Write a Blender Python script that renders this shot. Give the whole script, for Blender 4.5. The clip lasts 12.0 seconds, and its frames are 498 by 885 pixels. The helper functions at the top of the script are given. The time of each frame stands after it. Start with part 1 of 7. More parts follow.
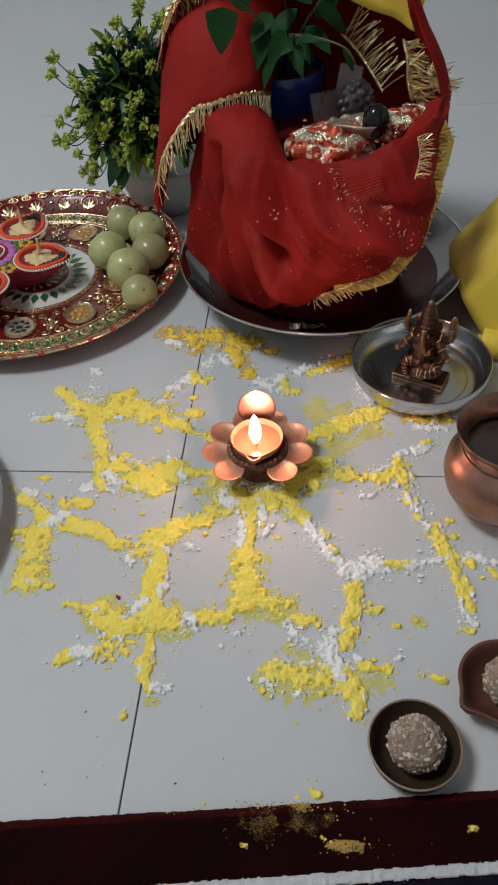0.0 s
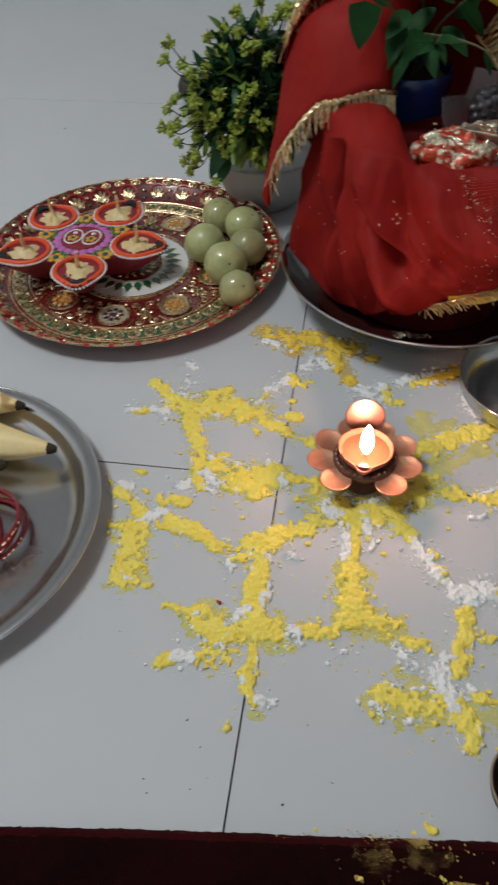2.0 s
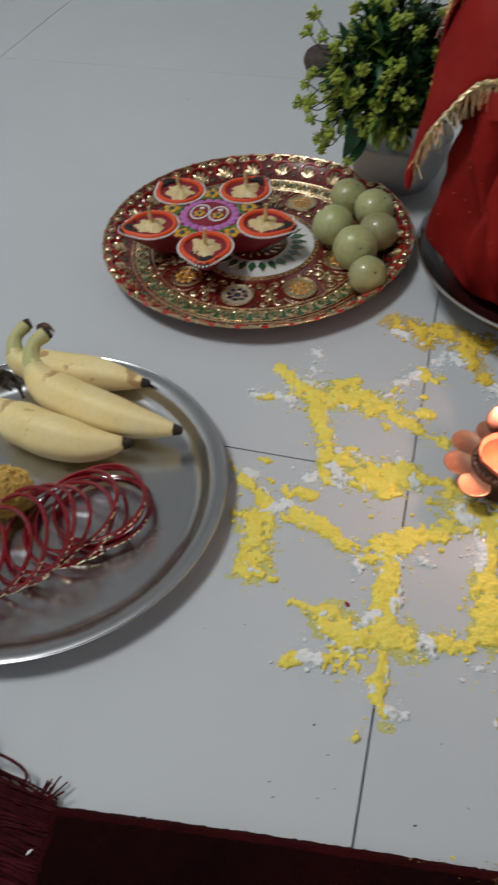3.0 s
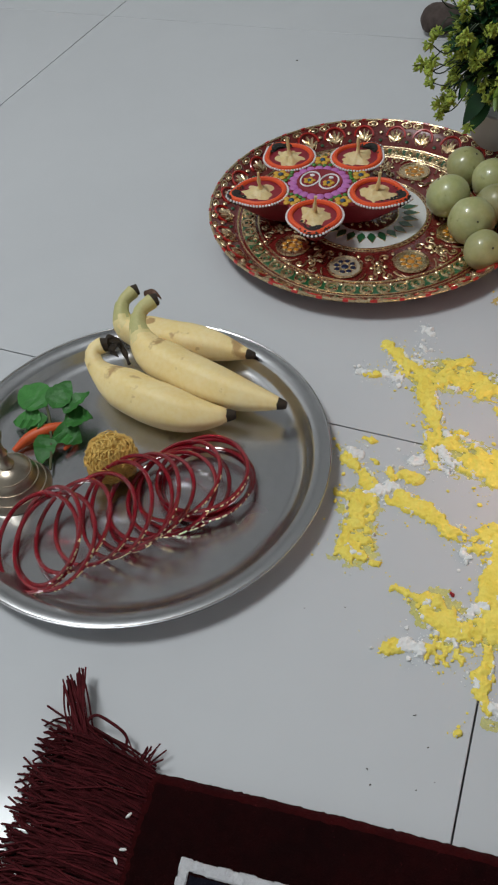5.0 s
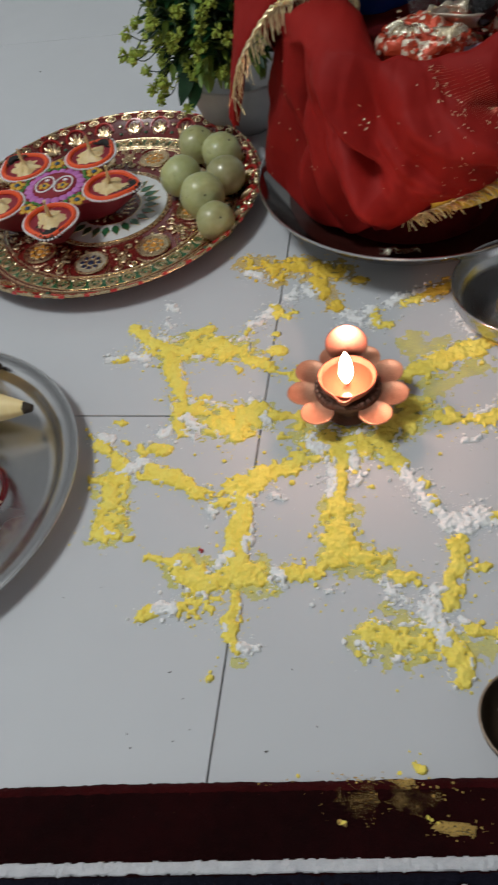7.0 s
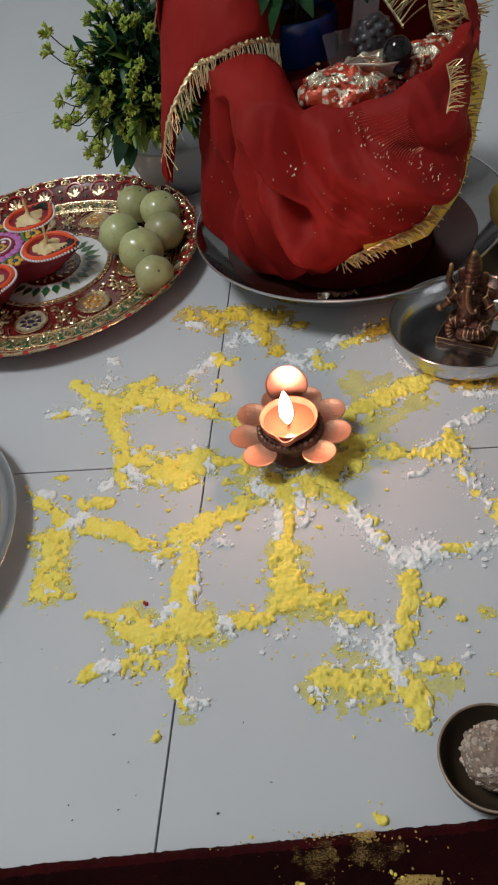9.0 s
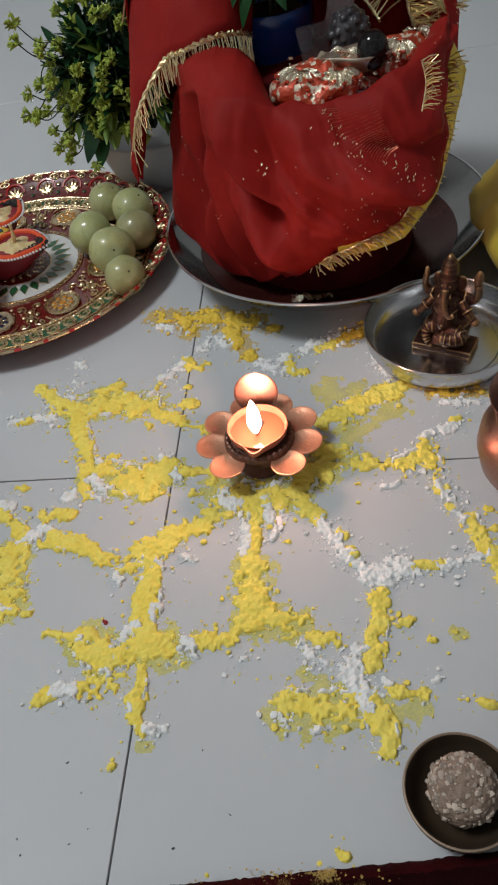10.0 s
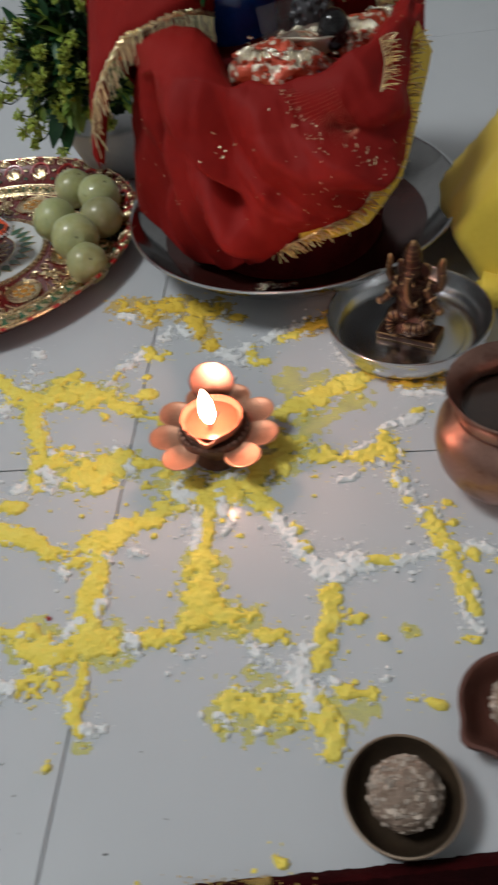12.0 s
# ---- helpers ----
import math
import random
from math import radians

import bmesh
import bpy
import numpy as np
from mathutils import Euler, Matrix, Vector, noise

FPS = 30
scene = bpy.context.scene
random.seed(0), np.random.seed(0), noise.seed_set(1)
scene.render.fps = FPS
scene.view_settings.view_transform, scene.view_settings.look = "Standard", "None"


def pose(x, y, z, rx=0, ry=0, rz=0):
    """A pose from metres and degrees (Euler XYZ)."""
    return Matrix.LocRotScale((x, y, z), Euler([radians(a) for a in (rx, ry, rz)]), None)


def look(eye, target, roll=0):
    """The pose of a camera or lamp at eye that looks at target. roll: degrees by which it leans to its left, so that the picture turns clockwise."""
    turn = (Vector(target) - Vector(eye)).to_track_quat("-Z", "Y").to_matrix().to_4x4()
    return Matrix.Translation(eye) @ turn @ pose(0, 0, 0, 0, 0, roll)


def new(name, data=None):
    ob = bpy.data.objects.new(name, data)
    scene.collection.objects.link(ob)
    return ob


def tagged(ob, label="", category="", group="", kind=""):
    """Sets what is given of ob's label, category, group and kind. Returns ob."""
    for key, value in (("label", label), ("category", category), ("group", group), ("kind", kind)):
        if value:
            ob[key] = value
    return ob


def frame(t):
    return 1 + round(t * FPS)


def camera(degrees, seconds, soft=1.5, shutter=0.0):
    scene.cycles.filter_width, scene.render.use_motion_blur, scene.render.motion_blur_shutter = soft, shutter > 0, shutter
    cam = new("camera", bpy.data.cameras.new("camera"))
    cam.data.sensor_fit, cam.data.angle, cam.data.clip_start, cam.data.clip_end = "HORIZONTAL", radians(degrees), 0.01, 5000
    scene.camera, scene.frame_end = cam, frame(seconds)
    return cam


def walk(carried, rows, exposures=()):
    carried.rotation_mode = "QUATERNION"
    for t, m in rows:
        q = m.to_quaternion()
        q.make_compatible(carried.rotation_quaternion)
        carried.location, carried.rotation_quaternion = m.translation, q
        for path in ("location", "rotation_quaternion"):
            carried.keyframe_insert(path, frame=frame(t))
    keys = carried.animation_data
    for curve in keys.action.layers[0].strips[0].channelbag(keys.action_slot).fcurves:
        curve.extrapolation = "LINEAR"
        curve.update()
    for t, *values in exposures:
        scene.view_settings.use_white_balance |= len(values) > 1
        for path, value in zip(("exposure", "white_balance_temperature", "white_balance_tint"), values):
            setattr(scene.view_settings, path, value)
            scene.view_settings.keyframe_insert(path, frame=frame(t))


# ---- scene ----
cam = camera(36.3, 12.0, soft=2.1, shutter=0.6)
PATH = [
    (0, (0.123, -0.454, 0.503), (-0.054, 0.941, -0.919), -4.6),
    (0.5, (0.124, -0.455, 0.502), (-0.052, 0.944, -0.916), -4.8),
    (1, (0.12, -0.454, 0.503), (-0.06, 0.946, -0.913), -4.9),
    (1.5, (0.084, -0.448, 0.496), (-0.108, 0.946, -0.925), -4.4),
    (2, (0.049, -0.443, 0.495), (-0.186, 0.944, -0.927), -1.8),
    (2.5, (0.021, -0.44, 0.497), (-0.304, 0.924, -0.93), -2.4),
    (3, (-0.009, -0.431, 0.487), (-0.406, 0.883, -0.968), -2.8),
    (3.5, (-0.039, -0.433, 0.484), (-0.504, 0.847, -0.981), -3.3),
    (3.7, (-0.043, -0.432, 0.483), (-0.526, 0.837, -0.985), -3.6),
    (5.3, (-0.031, -0.426, 0.486), (-0.601, 0.76, -1.02), -6.3),
    (5.5, (-0.014, -0.425, 0.486), (-0.581, 0.764, -1.019), -6.3),
    (6, (0.036, -0.406, 0.483), (-0.53, 0.785, -1.021), -12.0),
    (6.5, (0.078, -0.415, 0.468), (-0.399, 0.803, -1.045), -14.1),
    (7, (0.108, -0.415, 0.471), (-0.266, 0.831, -1.048), -12.3),
    (7.5, (0.123, -0.413, 0.471), (-0.189, 0.854, -1.045), -11.3),
    (7.7, (0.128, -0.413, 0.466), (-0.176, 0.862, -1.045), -11.4),
    (9.3, (0.126, -0.417, 0.441), (-0.166, 0.975, -0.966), -11.9),
    (9.5, (0.133, -0.41, 0.437), (-0.154, 0.977, -0.976), -11.6),
    (10, (0.141, -0.392, 0.437), (-0.127, 0.983, -0.991), -11.1),
    (10.5, (0.145, -0.397, 0.435), (-0.125, 0.979, -0.992), -11.1),
    (11, (0.133, -0.393, 0.444), (-0.146, 0.974, -0.989), -11.6),
    (11.5, (0.128, -0.388, 0.432), (-0.159, 0.985, -0.993), -11.4),
    (12, (0.169, -0.381, 0.418), (-0.09, 0.987, -1.018), -10.7),
]
walk(cam, [(t, look(eye, target, roll)) for t, eye, target, roll in PATH],
     exposures=[(0, 0.0), (1.5, 0.02), (2.0, -0.05), (2.5, -0.12), (3.0, -0.12), (3.5, -0.05), (5.3, 0.0), (7.7, 0.0), (9.5, -0.04), (10.5, -0.07), (11.2, -0.10), (12, -0.08)])

# ---- light ----
world = bpy.data.worlds.new("world")
scene.world = world
world.use_nodes = True
sky = world.node_tree.nodes.new("ShaderNodeTexSky")
sky.sky_type, sky.sun_disc = "NISHITA", False
sky.sun_elevation, sky.sun_rotation = radians(35), radians(120)
world.node_tree.links.new(sky.outputs[0], world.node_tree.nodes["Background"].inputs[0])
world.node_tree.nodes["Background"].inputs[1].default_value = 0.05


def area_lamp(name, eye, target, sx, sy, watts, colour):
    d = bpy.data.lights.new(name, "AREA")
    d.shape, d.size, d.size_y, d.energy, d.color = "RECTANGLE", sx, sy, watts, colour
    ob = new(name, d)
    ob.matrix_world = look(eye, target)
    return ob


# the room's ceiling light
area_lamp("ceiling_lamp", (-1.16, -0.28, 2.60), (-0.60, -0.10, 0.0), 0.65, 0.60, 40.5, (0.94, 0.985, 1.0))


# ---- materials ----
def material(name, base, second=None, scale=40.0, rough=0.5, metal=0.0, bump=0.0, bump_scale=300.0, island=0.0, coat=0.0,
             sheen=0.0, trans=0.0, alpha=1.0, spec=0.5, fine=0.35, rough_var=0.08, subsurf=0.0, emit=None, objects=0.0, spots=None, edge=None):
    """A principled surface whose colour drifts between two tones at a coarse and a fine scale, with relief."""
    m = bpy.data.materials.new(name)
    m.use_nodes = True
    nt = m.node_tree
    b = nt.nodes["Principled BSDF"]
    second = second or tuple(c * 0.75 for c in base)
    co = nt.nodes.new("ShaderNodeTexCoord")
    n1, n2 = nt.nodes.new("ShaderNodeTexNoise"), nt.nodes.new("ShaderNodeTexNoise")
    n1.inputs["Scale"].default_value, n1.inputs["Detail"].default_value = scale, 3.0
    n2.inputs["Scale"].default_value, n2.inputs["Detail"].default_value = scale * 9.0, 2.0
    for n in (n1, n2):
        nt.links.new(co.outputs["Object"], n.inputs["Vector"])
    add = nt.nodes.new("ShaderNodeMix")
    add.data_type = "FLOAT"
    add.inputs[0].default_value = fine
    nt.links.new(n1.outputs["Fac"], add.inputs[2])
    nt.links.new(n2.outputs["Fac"], add.inputs[3])
    ramp = nt.nodes.new("ShaderNodeMapRange")
    ramp.inputs[1].default_value, ramp.inputs[2].default_value = 0.33, 0.67
    nt.links.new(add.outputs[0], ramp.inputs[0])
    mix = nt.nodes.new("ShaderNodeMix")
    mix.data_type = "RGBA"
    mix.inputs[6].default_value, mix.inputs[7].default_value = (*base, 1), (*second, 1)
    nt.links.new(ramp.outputs[0], mix.inputs[0])
    colour = mix.outputs[2]
    if island:
        g = nt.nodes.new("ShaderNodeNewGeometry")
        hsv = nt.nodes.new("ShaderNodeHueSaturation")
        mr = nt.nodes.new("ShaderNodeMapRange")
        mr.inputs[3].default_value, mr.inputs[4].default_value = 1 - island, 1 + island
        nt.links.new(g.outputs["Random Per Island"], mr.inputs[0])
        nt.links.new(mr.outputs[0], hsv.inputs["Value"])
        nt.links.new(colour, hsv.inputs["Color"])
        colour = hsv.outputs[0]
    if objects:
        info = nt.nodes.new("ShaderNodeObjectInfo")
        hs = nt.nodes.new("ShaderNodeHueSaturation")
        for lo, hi, key in ((0.5 - 0.06 * objects, 0.5 + 0.06 * objects, "Hue"), (1 - objects, 1 + objects, "Value")):
            mr = nt.nodes.new("ShaderNodeMapRange")
            mr.inputs[3].default_value, mr.inputs[4].default_value = lo, hi
            nt.links.new(info.outputs["Random"], mr.inputs[0])
            nt.links.new(mr.outputs[0], hs.inputs[key])
        nt.links.new(colour, hs.inputs["Color"])
        colour = hs.outputs[0]
    if spots:
        ns = nt.nodes.new("ShaderNodeTexNoise")
        ns.inputs["Scale"].default_value, ns.inputs["Detail"].default_value = spots[1], 4.0
        nt.links.new(co.outputs["Object"], ns.inputs["Vector"])
        sr = nt.nodes.new("ShaderNodeMapRange")
        sr.inputs[1].default_value, sr.inputs[2].default_value = spots[2], spots[2] + 0.06
        nt.links.new(ns.outputs["Fac"], sr.inputs[0])
        sm = nt.nodes.new("ShaderNodeMix")
        sm.data_type = "RGBA"
        sm.inputs[7].default_value = (*spots[0], 1)
        nt.links.new(sr.outputs[0], sm.inputs[0])
        nt.links.new(colour, sm.inputs[6])
        colour = sm.outputs[2]
    if edge:
        gp = nt.nodes.new("ShaderNodeNewGeometry")
        er = nt.nodes.new("ShaderNodeMapRange")
        er.inputs[1].default_value, er.inputs[2].default_value = 0.508, 0.57
        nt.links.new(gp.outputs["Pointiness"], er.inputs[0])
        em = nt.nodes.new("ShaderNodeMix")
        em.data_type = "RGBA"
        em.inputs[7].default_value = (*edge, 1)
        nt.links.new(er.outputs[0], em.inputs[0])
        nt.links.new(colour, em.inputs[6])
        colour = em.outputs[2]
    nt.links.new(colour, b.inputs["Base Color"])
    rr = nt.nodes.new("ShaderNodeMapRange")
    rr.inputs[3].default_value, rr.inputs[4].default_value = max(0.02, rough - rough_var), min(1.0, rough + rough_var)
    nt.links.new(n1.outputs["Fac"], rr.inputs[0])
    nt.links.new(rr.outputs[0], b.inputs["Roughness"])
    b.inputs["Metallic"].default_value = metal
    b.inputs["Specular IOR Level"].default_value = spec
    b.inputs["Coat Weight"].default_value = coat
    b.inputs["Coat Roughness"].default_value = 0.08
    b.inputs["Sheen Weight"].default_value = sheen
    b.inputs["Transmission Weight"].default_value = trans
    b.inputs["Alpha"].default_value = alpha
    if subsurf:
        b.inputs["Subsurface Weight"].default_value = subsurf
        b.inputs["Subsurface Radius"].default_value = (0.01, 0.008, 0.004)
        b.inputs["Subsurface Scale"].default_value = 0.5
    if emit:
        b.inputs["Emission Color"].default_value = (*emit[0], 1)
        b.inputs["Emission Strength"].default_value = emit[1]
    if bump:
        nb = nt.nodes.new("ShaderNodeTexNoise")
        nb.inputs["Scale"].default_value, nb.inputs["Detail"].default_value = bump_scale, 4.0
        nt.links.new(co.outputs["Object"], nb.inputs["Vector"])
        bp = nt.nodes.new("ShaderNodeBump")
        bp.inputs["Strength"].default_value, bp.inputs["Distance"].default_value = bump, 0.001
        nt.links.new(nb.outputs["Fac"], bp.inputs["Height"])
        nt.links.new(bp.outputs[0], b.inputs["Normal"])
    return m


TILE = material("tile_glaze", (0.57, 0.582, 0.602), (0.535, 0.547, 0.567), 2.5, rough=0.15, rough_var=0.04, bump=0.015, bump_scale=60, spec=0.34, fine=0.2)
GROUT = material("grout", (0.06, 0.06, 0.06), (0.26, 0.26, 0.26), 45, rough=0.9)
WALL = material("wall_paint", (0.80, 0.80, 0.79), (0.75, 0.75, 0.74), 3, rough=0.7, bump=0.1, bump_scale=80)
STEEL = material("steel", (0.30, 0.29, 0.29), (0.24, 0.23, 0.23), 30, rough=0.10, rough_var=0.04, metal=1.0, bump=0.03, bump_scale=40)
# steel with the red wrap's dark reflection put into its colour
REFLECTION_STEEL = material("reflection_steel", (0.115, 0.026, 0.020), (0.060, 0.016, 0.013), 35, rough=0.24, rough_var=0.05, metal=0.5, bump=0.03, bump_scale=40)
STEEL_RIM = material("steel_rim", (0.66, 0.66, 0.67), (0.55, 0.55, 0.56), 40, rough=0.22, metal=1.0)
STEEL_SOFT = material("steel_satin", (0.62, 0.62, 0.63), (0.54, 0.54, 0.55), 30, rough=0.23, rough_var=0.05, metal=1.0, bump=0.04, bump_scale=60)
STEEL_DULL = material("steel_worn", (0.62, 0.62, 0.635), (0.53, 0.53, 0.545), 14, rough=0.25, rough_var=0.06, metal=1.0, bump=0.05, bump_scale=120)
COPPER = material("copper", (0.45, 0.255, 0.20), (0.33, 0.18, 0.14), 45, rough=0.34, spots=((0.26, 0.13, 0.10), 40, 0.56), metal=1.0, bump=0.08, bump_scale=150)
COPPER_PETAL = material("copper_petal", (0.82, 0.43, 0.28), (0.70, 0.33, 0.20), 120, rough=0.40, metal=0.75, bump=0.35, bump_scale=420)
COPPER_DARK = material("copper_tarnished", (0.10, 0.055, 0.04), (0.20, 0.10, 0.07), 90, rough=0.45, metal=0.7, bump=0.4, bump_scale=500)
COPPER_BROWN = material("copper_browned", (0.22, 0.115, 0.08), (0.14, 0.07, 0.05), 110, rough=0.4, metal=0.8, bump=0.3, bump_scale=500)
CLAY = material("fired_clay", (0.50, 0.17, 0.10), (0.42, 0.13, 0.075), 90, rough=0.6, bump=0.1)
BRONZE = material("antique_bronze", (0.105, 0.040, 0.028), (0.032, 0.014, 0.011), 120, rough=0.36, metal=0.75, bump=0.4, bump_scale=700, edge=(0.74, 0.44, 0.20))
PALE_METAL = material("pale_dish_metal", (0.55, 0.47, 0.38), (0.42, 0.35, 0.27), 60, rough=0.34, metal=0.8)
BELL_METAL = material("bell_metal", (0.50, 0.43, 0.34), (0.40, 0.34, 0.28), 50, rough=0.33, metal=1.0)
RED_CLOTH = material("red_chiffon", (0.30, 0.0165, 0.013), (0.215, 0.0105, 0.009), 12, rough=0.58, bump=0.2, bump_scale=1400, spec=0.10, fine=0.2)
# the cloth's red, darkened to paint in the shade under the hem
INNER_RED = material("wrap_painted_shade", (0.13, 0.008, 0.009), (0.07, 0.005, 0.006), 30, rough=0.9, spec=0.1, bump=0.3)
RED_BACK = material("red_chiffon_back", (0.34, 0.016, 0.014), (0.27, 0.011, 0.011), 12, rough=0.8, bump=0.15, bump_scale=1400, spec=0.1, fine=0.2)
YELLOW_CLOTH = material("yellow_cotton", (0.86, 0.63, 0.075), (0.79, 0.56, 0.055), 30, rough=0.75, bump=0.3, bump_scale=1800, sheen=0.15)
SEQUIN = material("pale_sequin", (0.95, 0.80, 0.52), (0.88, 0.66, 0.36), 400, rough=0.35, metal=0.35)
LUREX = material("red_gold_lurex", (0.62, 0.20, 0.12), (0.50, 0.13, 0.08), 300, rough=0.35, metal=0.8)
GOLD = material("gold_tinsel", (0.98, 0.83, 0.54), (0.88, 0.68, 0.38), 400, rough=0.42, metal=1.0, island=0.35)
SILVER_LACE = material("silver_lace", (0.80, 0.74, 0.62), (0.62, 0.52, 0.36), 600, rough=0.25, metal=1.0, bump=0.8, bump_scale=900, island=0.2)
ORANGE_CLOTH = material("orange_brocade", (0.58, 0.07, 0.025), (0.42, 0.05, 0.02), 200, rough=0.36, metal=0.3, bump=1.0, bump_scale=380, spots=((0.80, 0.70, 0.54), 150, 0.525))
RED_BEAD = material("orange_bead", (0.62, 0.06, 0.02), None, 100, rough=0.35)
LILAC_CLOTH = material("lilac_cloth", (0.45, 0.36, 0.45), (0.35, 0.28, 0.36), 120, rough=0.7, bump=0.3)
BLACK_STONE = material("polished_black_stone", (0.008, 0.007, 0.008), (0.014, 0.012, 0.012), 80, rough=0.08, spec=0.35)
GREY_LUMPY = material("grey_resin", (0.065, 0.062, 0.068), (0.035, 0.033, 0.036), 120, rough=0.3)
CLEAR_PLASTIC = material("clear_plastic", (0.42, 0.36, 0.36), (0.30, 0.25, 0.25), 60, rough=0.12, alpha=0.13, bump=0.6, bump_scale=90, coat=0.6)
BLUE_GLAZE = material("blue_glaze", (0.006, 0.045, 0.22), (0.005, 0.030, 0.15), 30, rough=0.18, coat=0.3)
SOIL = material("dark_soil", (0.035, 0.022, 0.016), (0.06, 0.04, 0.03), 120, rough=0.95, bump=1.0, bump_scale=200)
WHITE_POT = material("white_glazed_pot", (0.52, 0.52, 0.53), (0.46, 0.46, 0.47), 20, rough=0.35)
LEAF_DARK = material("dark_green_leaf", (0.006, 0.038, 0.014), (0.015, 0.070, 0.020), 60, spec=0.3, rough=0.42, island=0.4, bump=0.1, bump_scale=200)
LEAF_YELLOW = material("yellow_green_leaf", (0.17, 0.24, 0.030), (0.085, 0.16, 0.024), 60, rough=0.45, island=0.35)
FLOWER_YELLOW = material("yellow_green_bloom", (0.46, 0.54, 0.095), (0.30, 0.40, 0.060), 200, rough=0.5, island=0.3)
STEM_DARK = material("dark_stem", (0.02, 0.04, 0.02), (0.03, 0.05, 0.02), 100, rough=0.6)
BASIL = material("basil_leaf", (0.017, 0.064, 0.019), (0.008, 0.036, 0.011), 70, spec=0.10, rough=0.5, island=0.3, bump=0.3, bump_scale=350)
BASIL_FRESH = material("fresh_basil", (0.050, 0.20, 0.040), (0.028, 0.13, 0.024), 70, spec=0.3, rough=0.5, island=0.25, bump=0.6, bump_scale=260)
BASIL_STEM = material("basil_stem", (0.08, 0.11, 0.04), (0.10, 0.07, 0.04), 90, rough=0.7)
AMLA = material("gooseberry_skin", (0.445, 0.435, 0.225), (0.33, 0.335, 0.14), 26, rough=0.36, subsurf=0.5, coat=0.5, bump=0.05, bump_scale=120, objects=0.26, spots=((0.26, 0.26, 0.10), 90, 0.66))
AMLA_SCAR = material("gooseberry_scar", (0.10, 0.09, 0.05), None, 200, rough=0.8)
BANANA = material("banana_peel", (0.93, 0.77, 0.43), (0.87, 0.67, 0.29), 26, spots=((0.52, 0.34, 0.15), 48, 0.640), rough=0.52, rough_var=0.14, spec=0.4, subsurf=0.1, bump=0.2, bump_scale=110, fine=0.4)
BANANA_NECK = material("banana_neck", (0.66, 0.58, 0.23), (0.82, 0.68, 0.34), 40, rough=0.55)
BANANA_STEM = material("banana_stem", (0.44, 0.44, 0.18), (0.58, 0.52, 0.24), 60, rough=0.6)
BANANA_TIP = material("banana_tip", (0.018, 0.013, 0.010), (0.05, 0.035, 0.02), 200, rough=0.9, bump=0.6)
PEEL_DRY = material("dry_peel", (0.22, 0.13, 0.09), (0.10, 0.05, 0.035), 200, rough=0.8, bump=0.5)
THREAD = material("yellow_thread", (0.80, 0.55, 0.17), (0.70, 0.44, 0.10), 300, rough=0.85, island=0.15)
RED_GLASS = material("red_glass", (0.40, 0.012, 0.028), (0.31, 0.009, 0.020), 50, rough=0.07, trans=0.45, coat=0.5)
CHILI = material("orange_petal", (0.68, 0.11, 0.02), (0.55, 0.07, 0.015), 80, rough=0.5)
LADDOO = material("laddoo", (0.36, 0.265, 0.205), (0.18, 0.115, 0.080), 170, rough=0.75, bump=0.8, bump_scale=420, fine=0.55)
LADDOO_NUT = material("nut_crumb", (0.52, 0.43, 0.36), (0.36, 0.28, 0.22), 200, rough=0.7, island=0.45)
BROWN_BOWL = material("dark_brown_bowl", (0.060, 0.038, 0.022), (0.040, 0.026, 0.016), 60, rough=0.5, bump=0.1)
BOWL_EDGE = material("bowl_edge", (0.34, 0.25, 0.18), (0.24, 0.17, 0.12), 90, rough=0.4, metal=0.3)
CLAY_BOWL = material("dark_clay", (0.15, 0.055, 0.038), (0.11, 0.04, 0.028), 70, rough=0.5, bump=0.15)
YELLOW_POWDER = material("yellow_powder", (0.95, 0.80, 0.17), (0.89, 0.69, 0.10), 90, rough=0.95, bump=0.4, bump_scale=1300)
ORANGE_POWDER = material("orange_yellow_powder", (0.90, 0.64, 0.09), (0.82, 0.54, 0.055), 60, rough=0.95, bump=0.4, bump_scale=1300)
SPILL_POWDER = material("dulled_powder", (0.52, 0.34, 0.09), (0.34, 0.21, 0.06), 120, rough=0.95, island=0.5)
WHITE_POWDER = material("white_powder", (0.86, 0.86, 0.85), (0.80, 0.80, 0.79), 90, rough=0.95, bump=0.4, bump_scale=1300)
# pile maroon lifted in colour for the lit ridge along the border
MAT_EDGE = material("maroon_lit_edge", (0.044, 0.0027, 0.0033), (0.022, 0.0014, 0.0019), 40, rough=1.0, spec=0.1, bump=1.0, bump_scale=900)
MAT_RED = material("maroon_pile", (0.016, 0.0009, 0.0012), (0.007, 0.0005, 0.0007), 14, rough=1.0, spec=0.1, bump=1.0, bump_scale=900)
MAT_NAVY = material("navy_pile", (0.005, 0.005, 0.011), (0.010, 0.009, 0.016), 60, spec=0.1, rough=1.0, bump=1.0, bump_scale=900)
MAT_WHITE = material("white_pile", (0.62, 0.62, 0.64), (0.50, 0.50, 0.53), 120, rough=0.95, bump=1.0, bump_scale=900)
MAT_TAN = material("tan_pile", (0.20, 0.15, 0.09), (0.14, 0.10, 0.06), 120, rough=0.95, bump=1.0, bump_scale=900)
FRINGE_RED = material("maroon_yarn", (0.092, 0.012, 0.016), (0.050, 0.006, 0.008), 150, spec=0.15, rough=0.95, island=0.35)
MAROON_ENAMEL = material("maroon_enamel", (0.17, 0.016, 0.012), (0.10, 0.008, 0.008), 40, rough=0.25, coat=0.5)
RED_ENAMEL = material("red_enamel", (0.50, 0.02, 0.015), (0.42, 0.02, 0.015), 80, rough=0.3, coat=0.4)
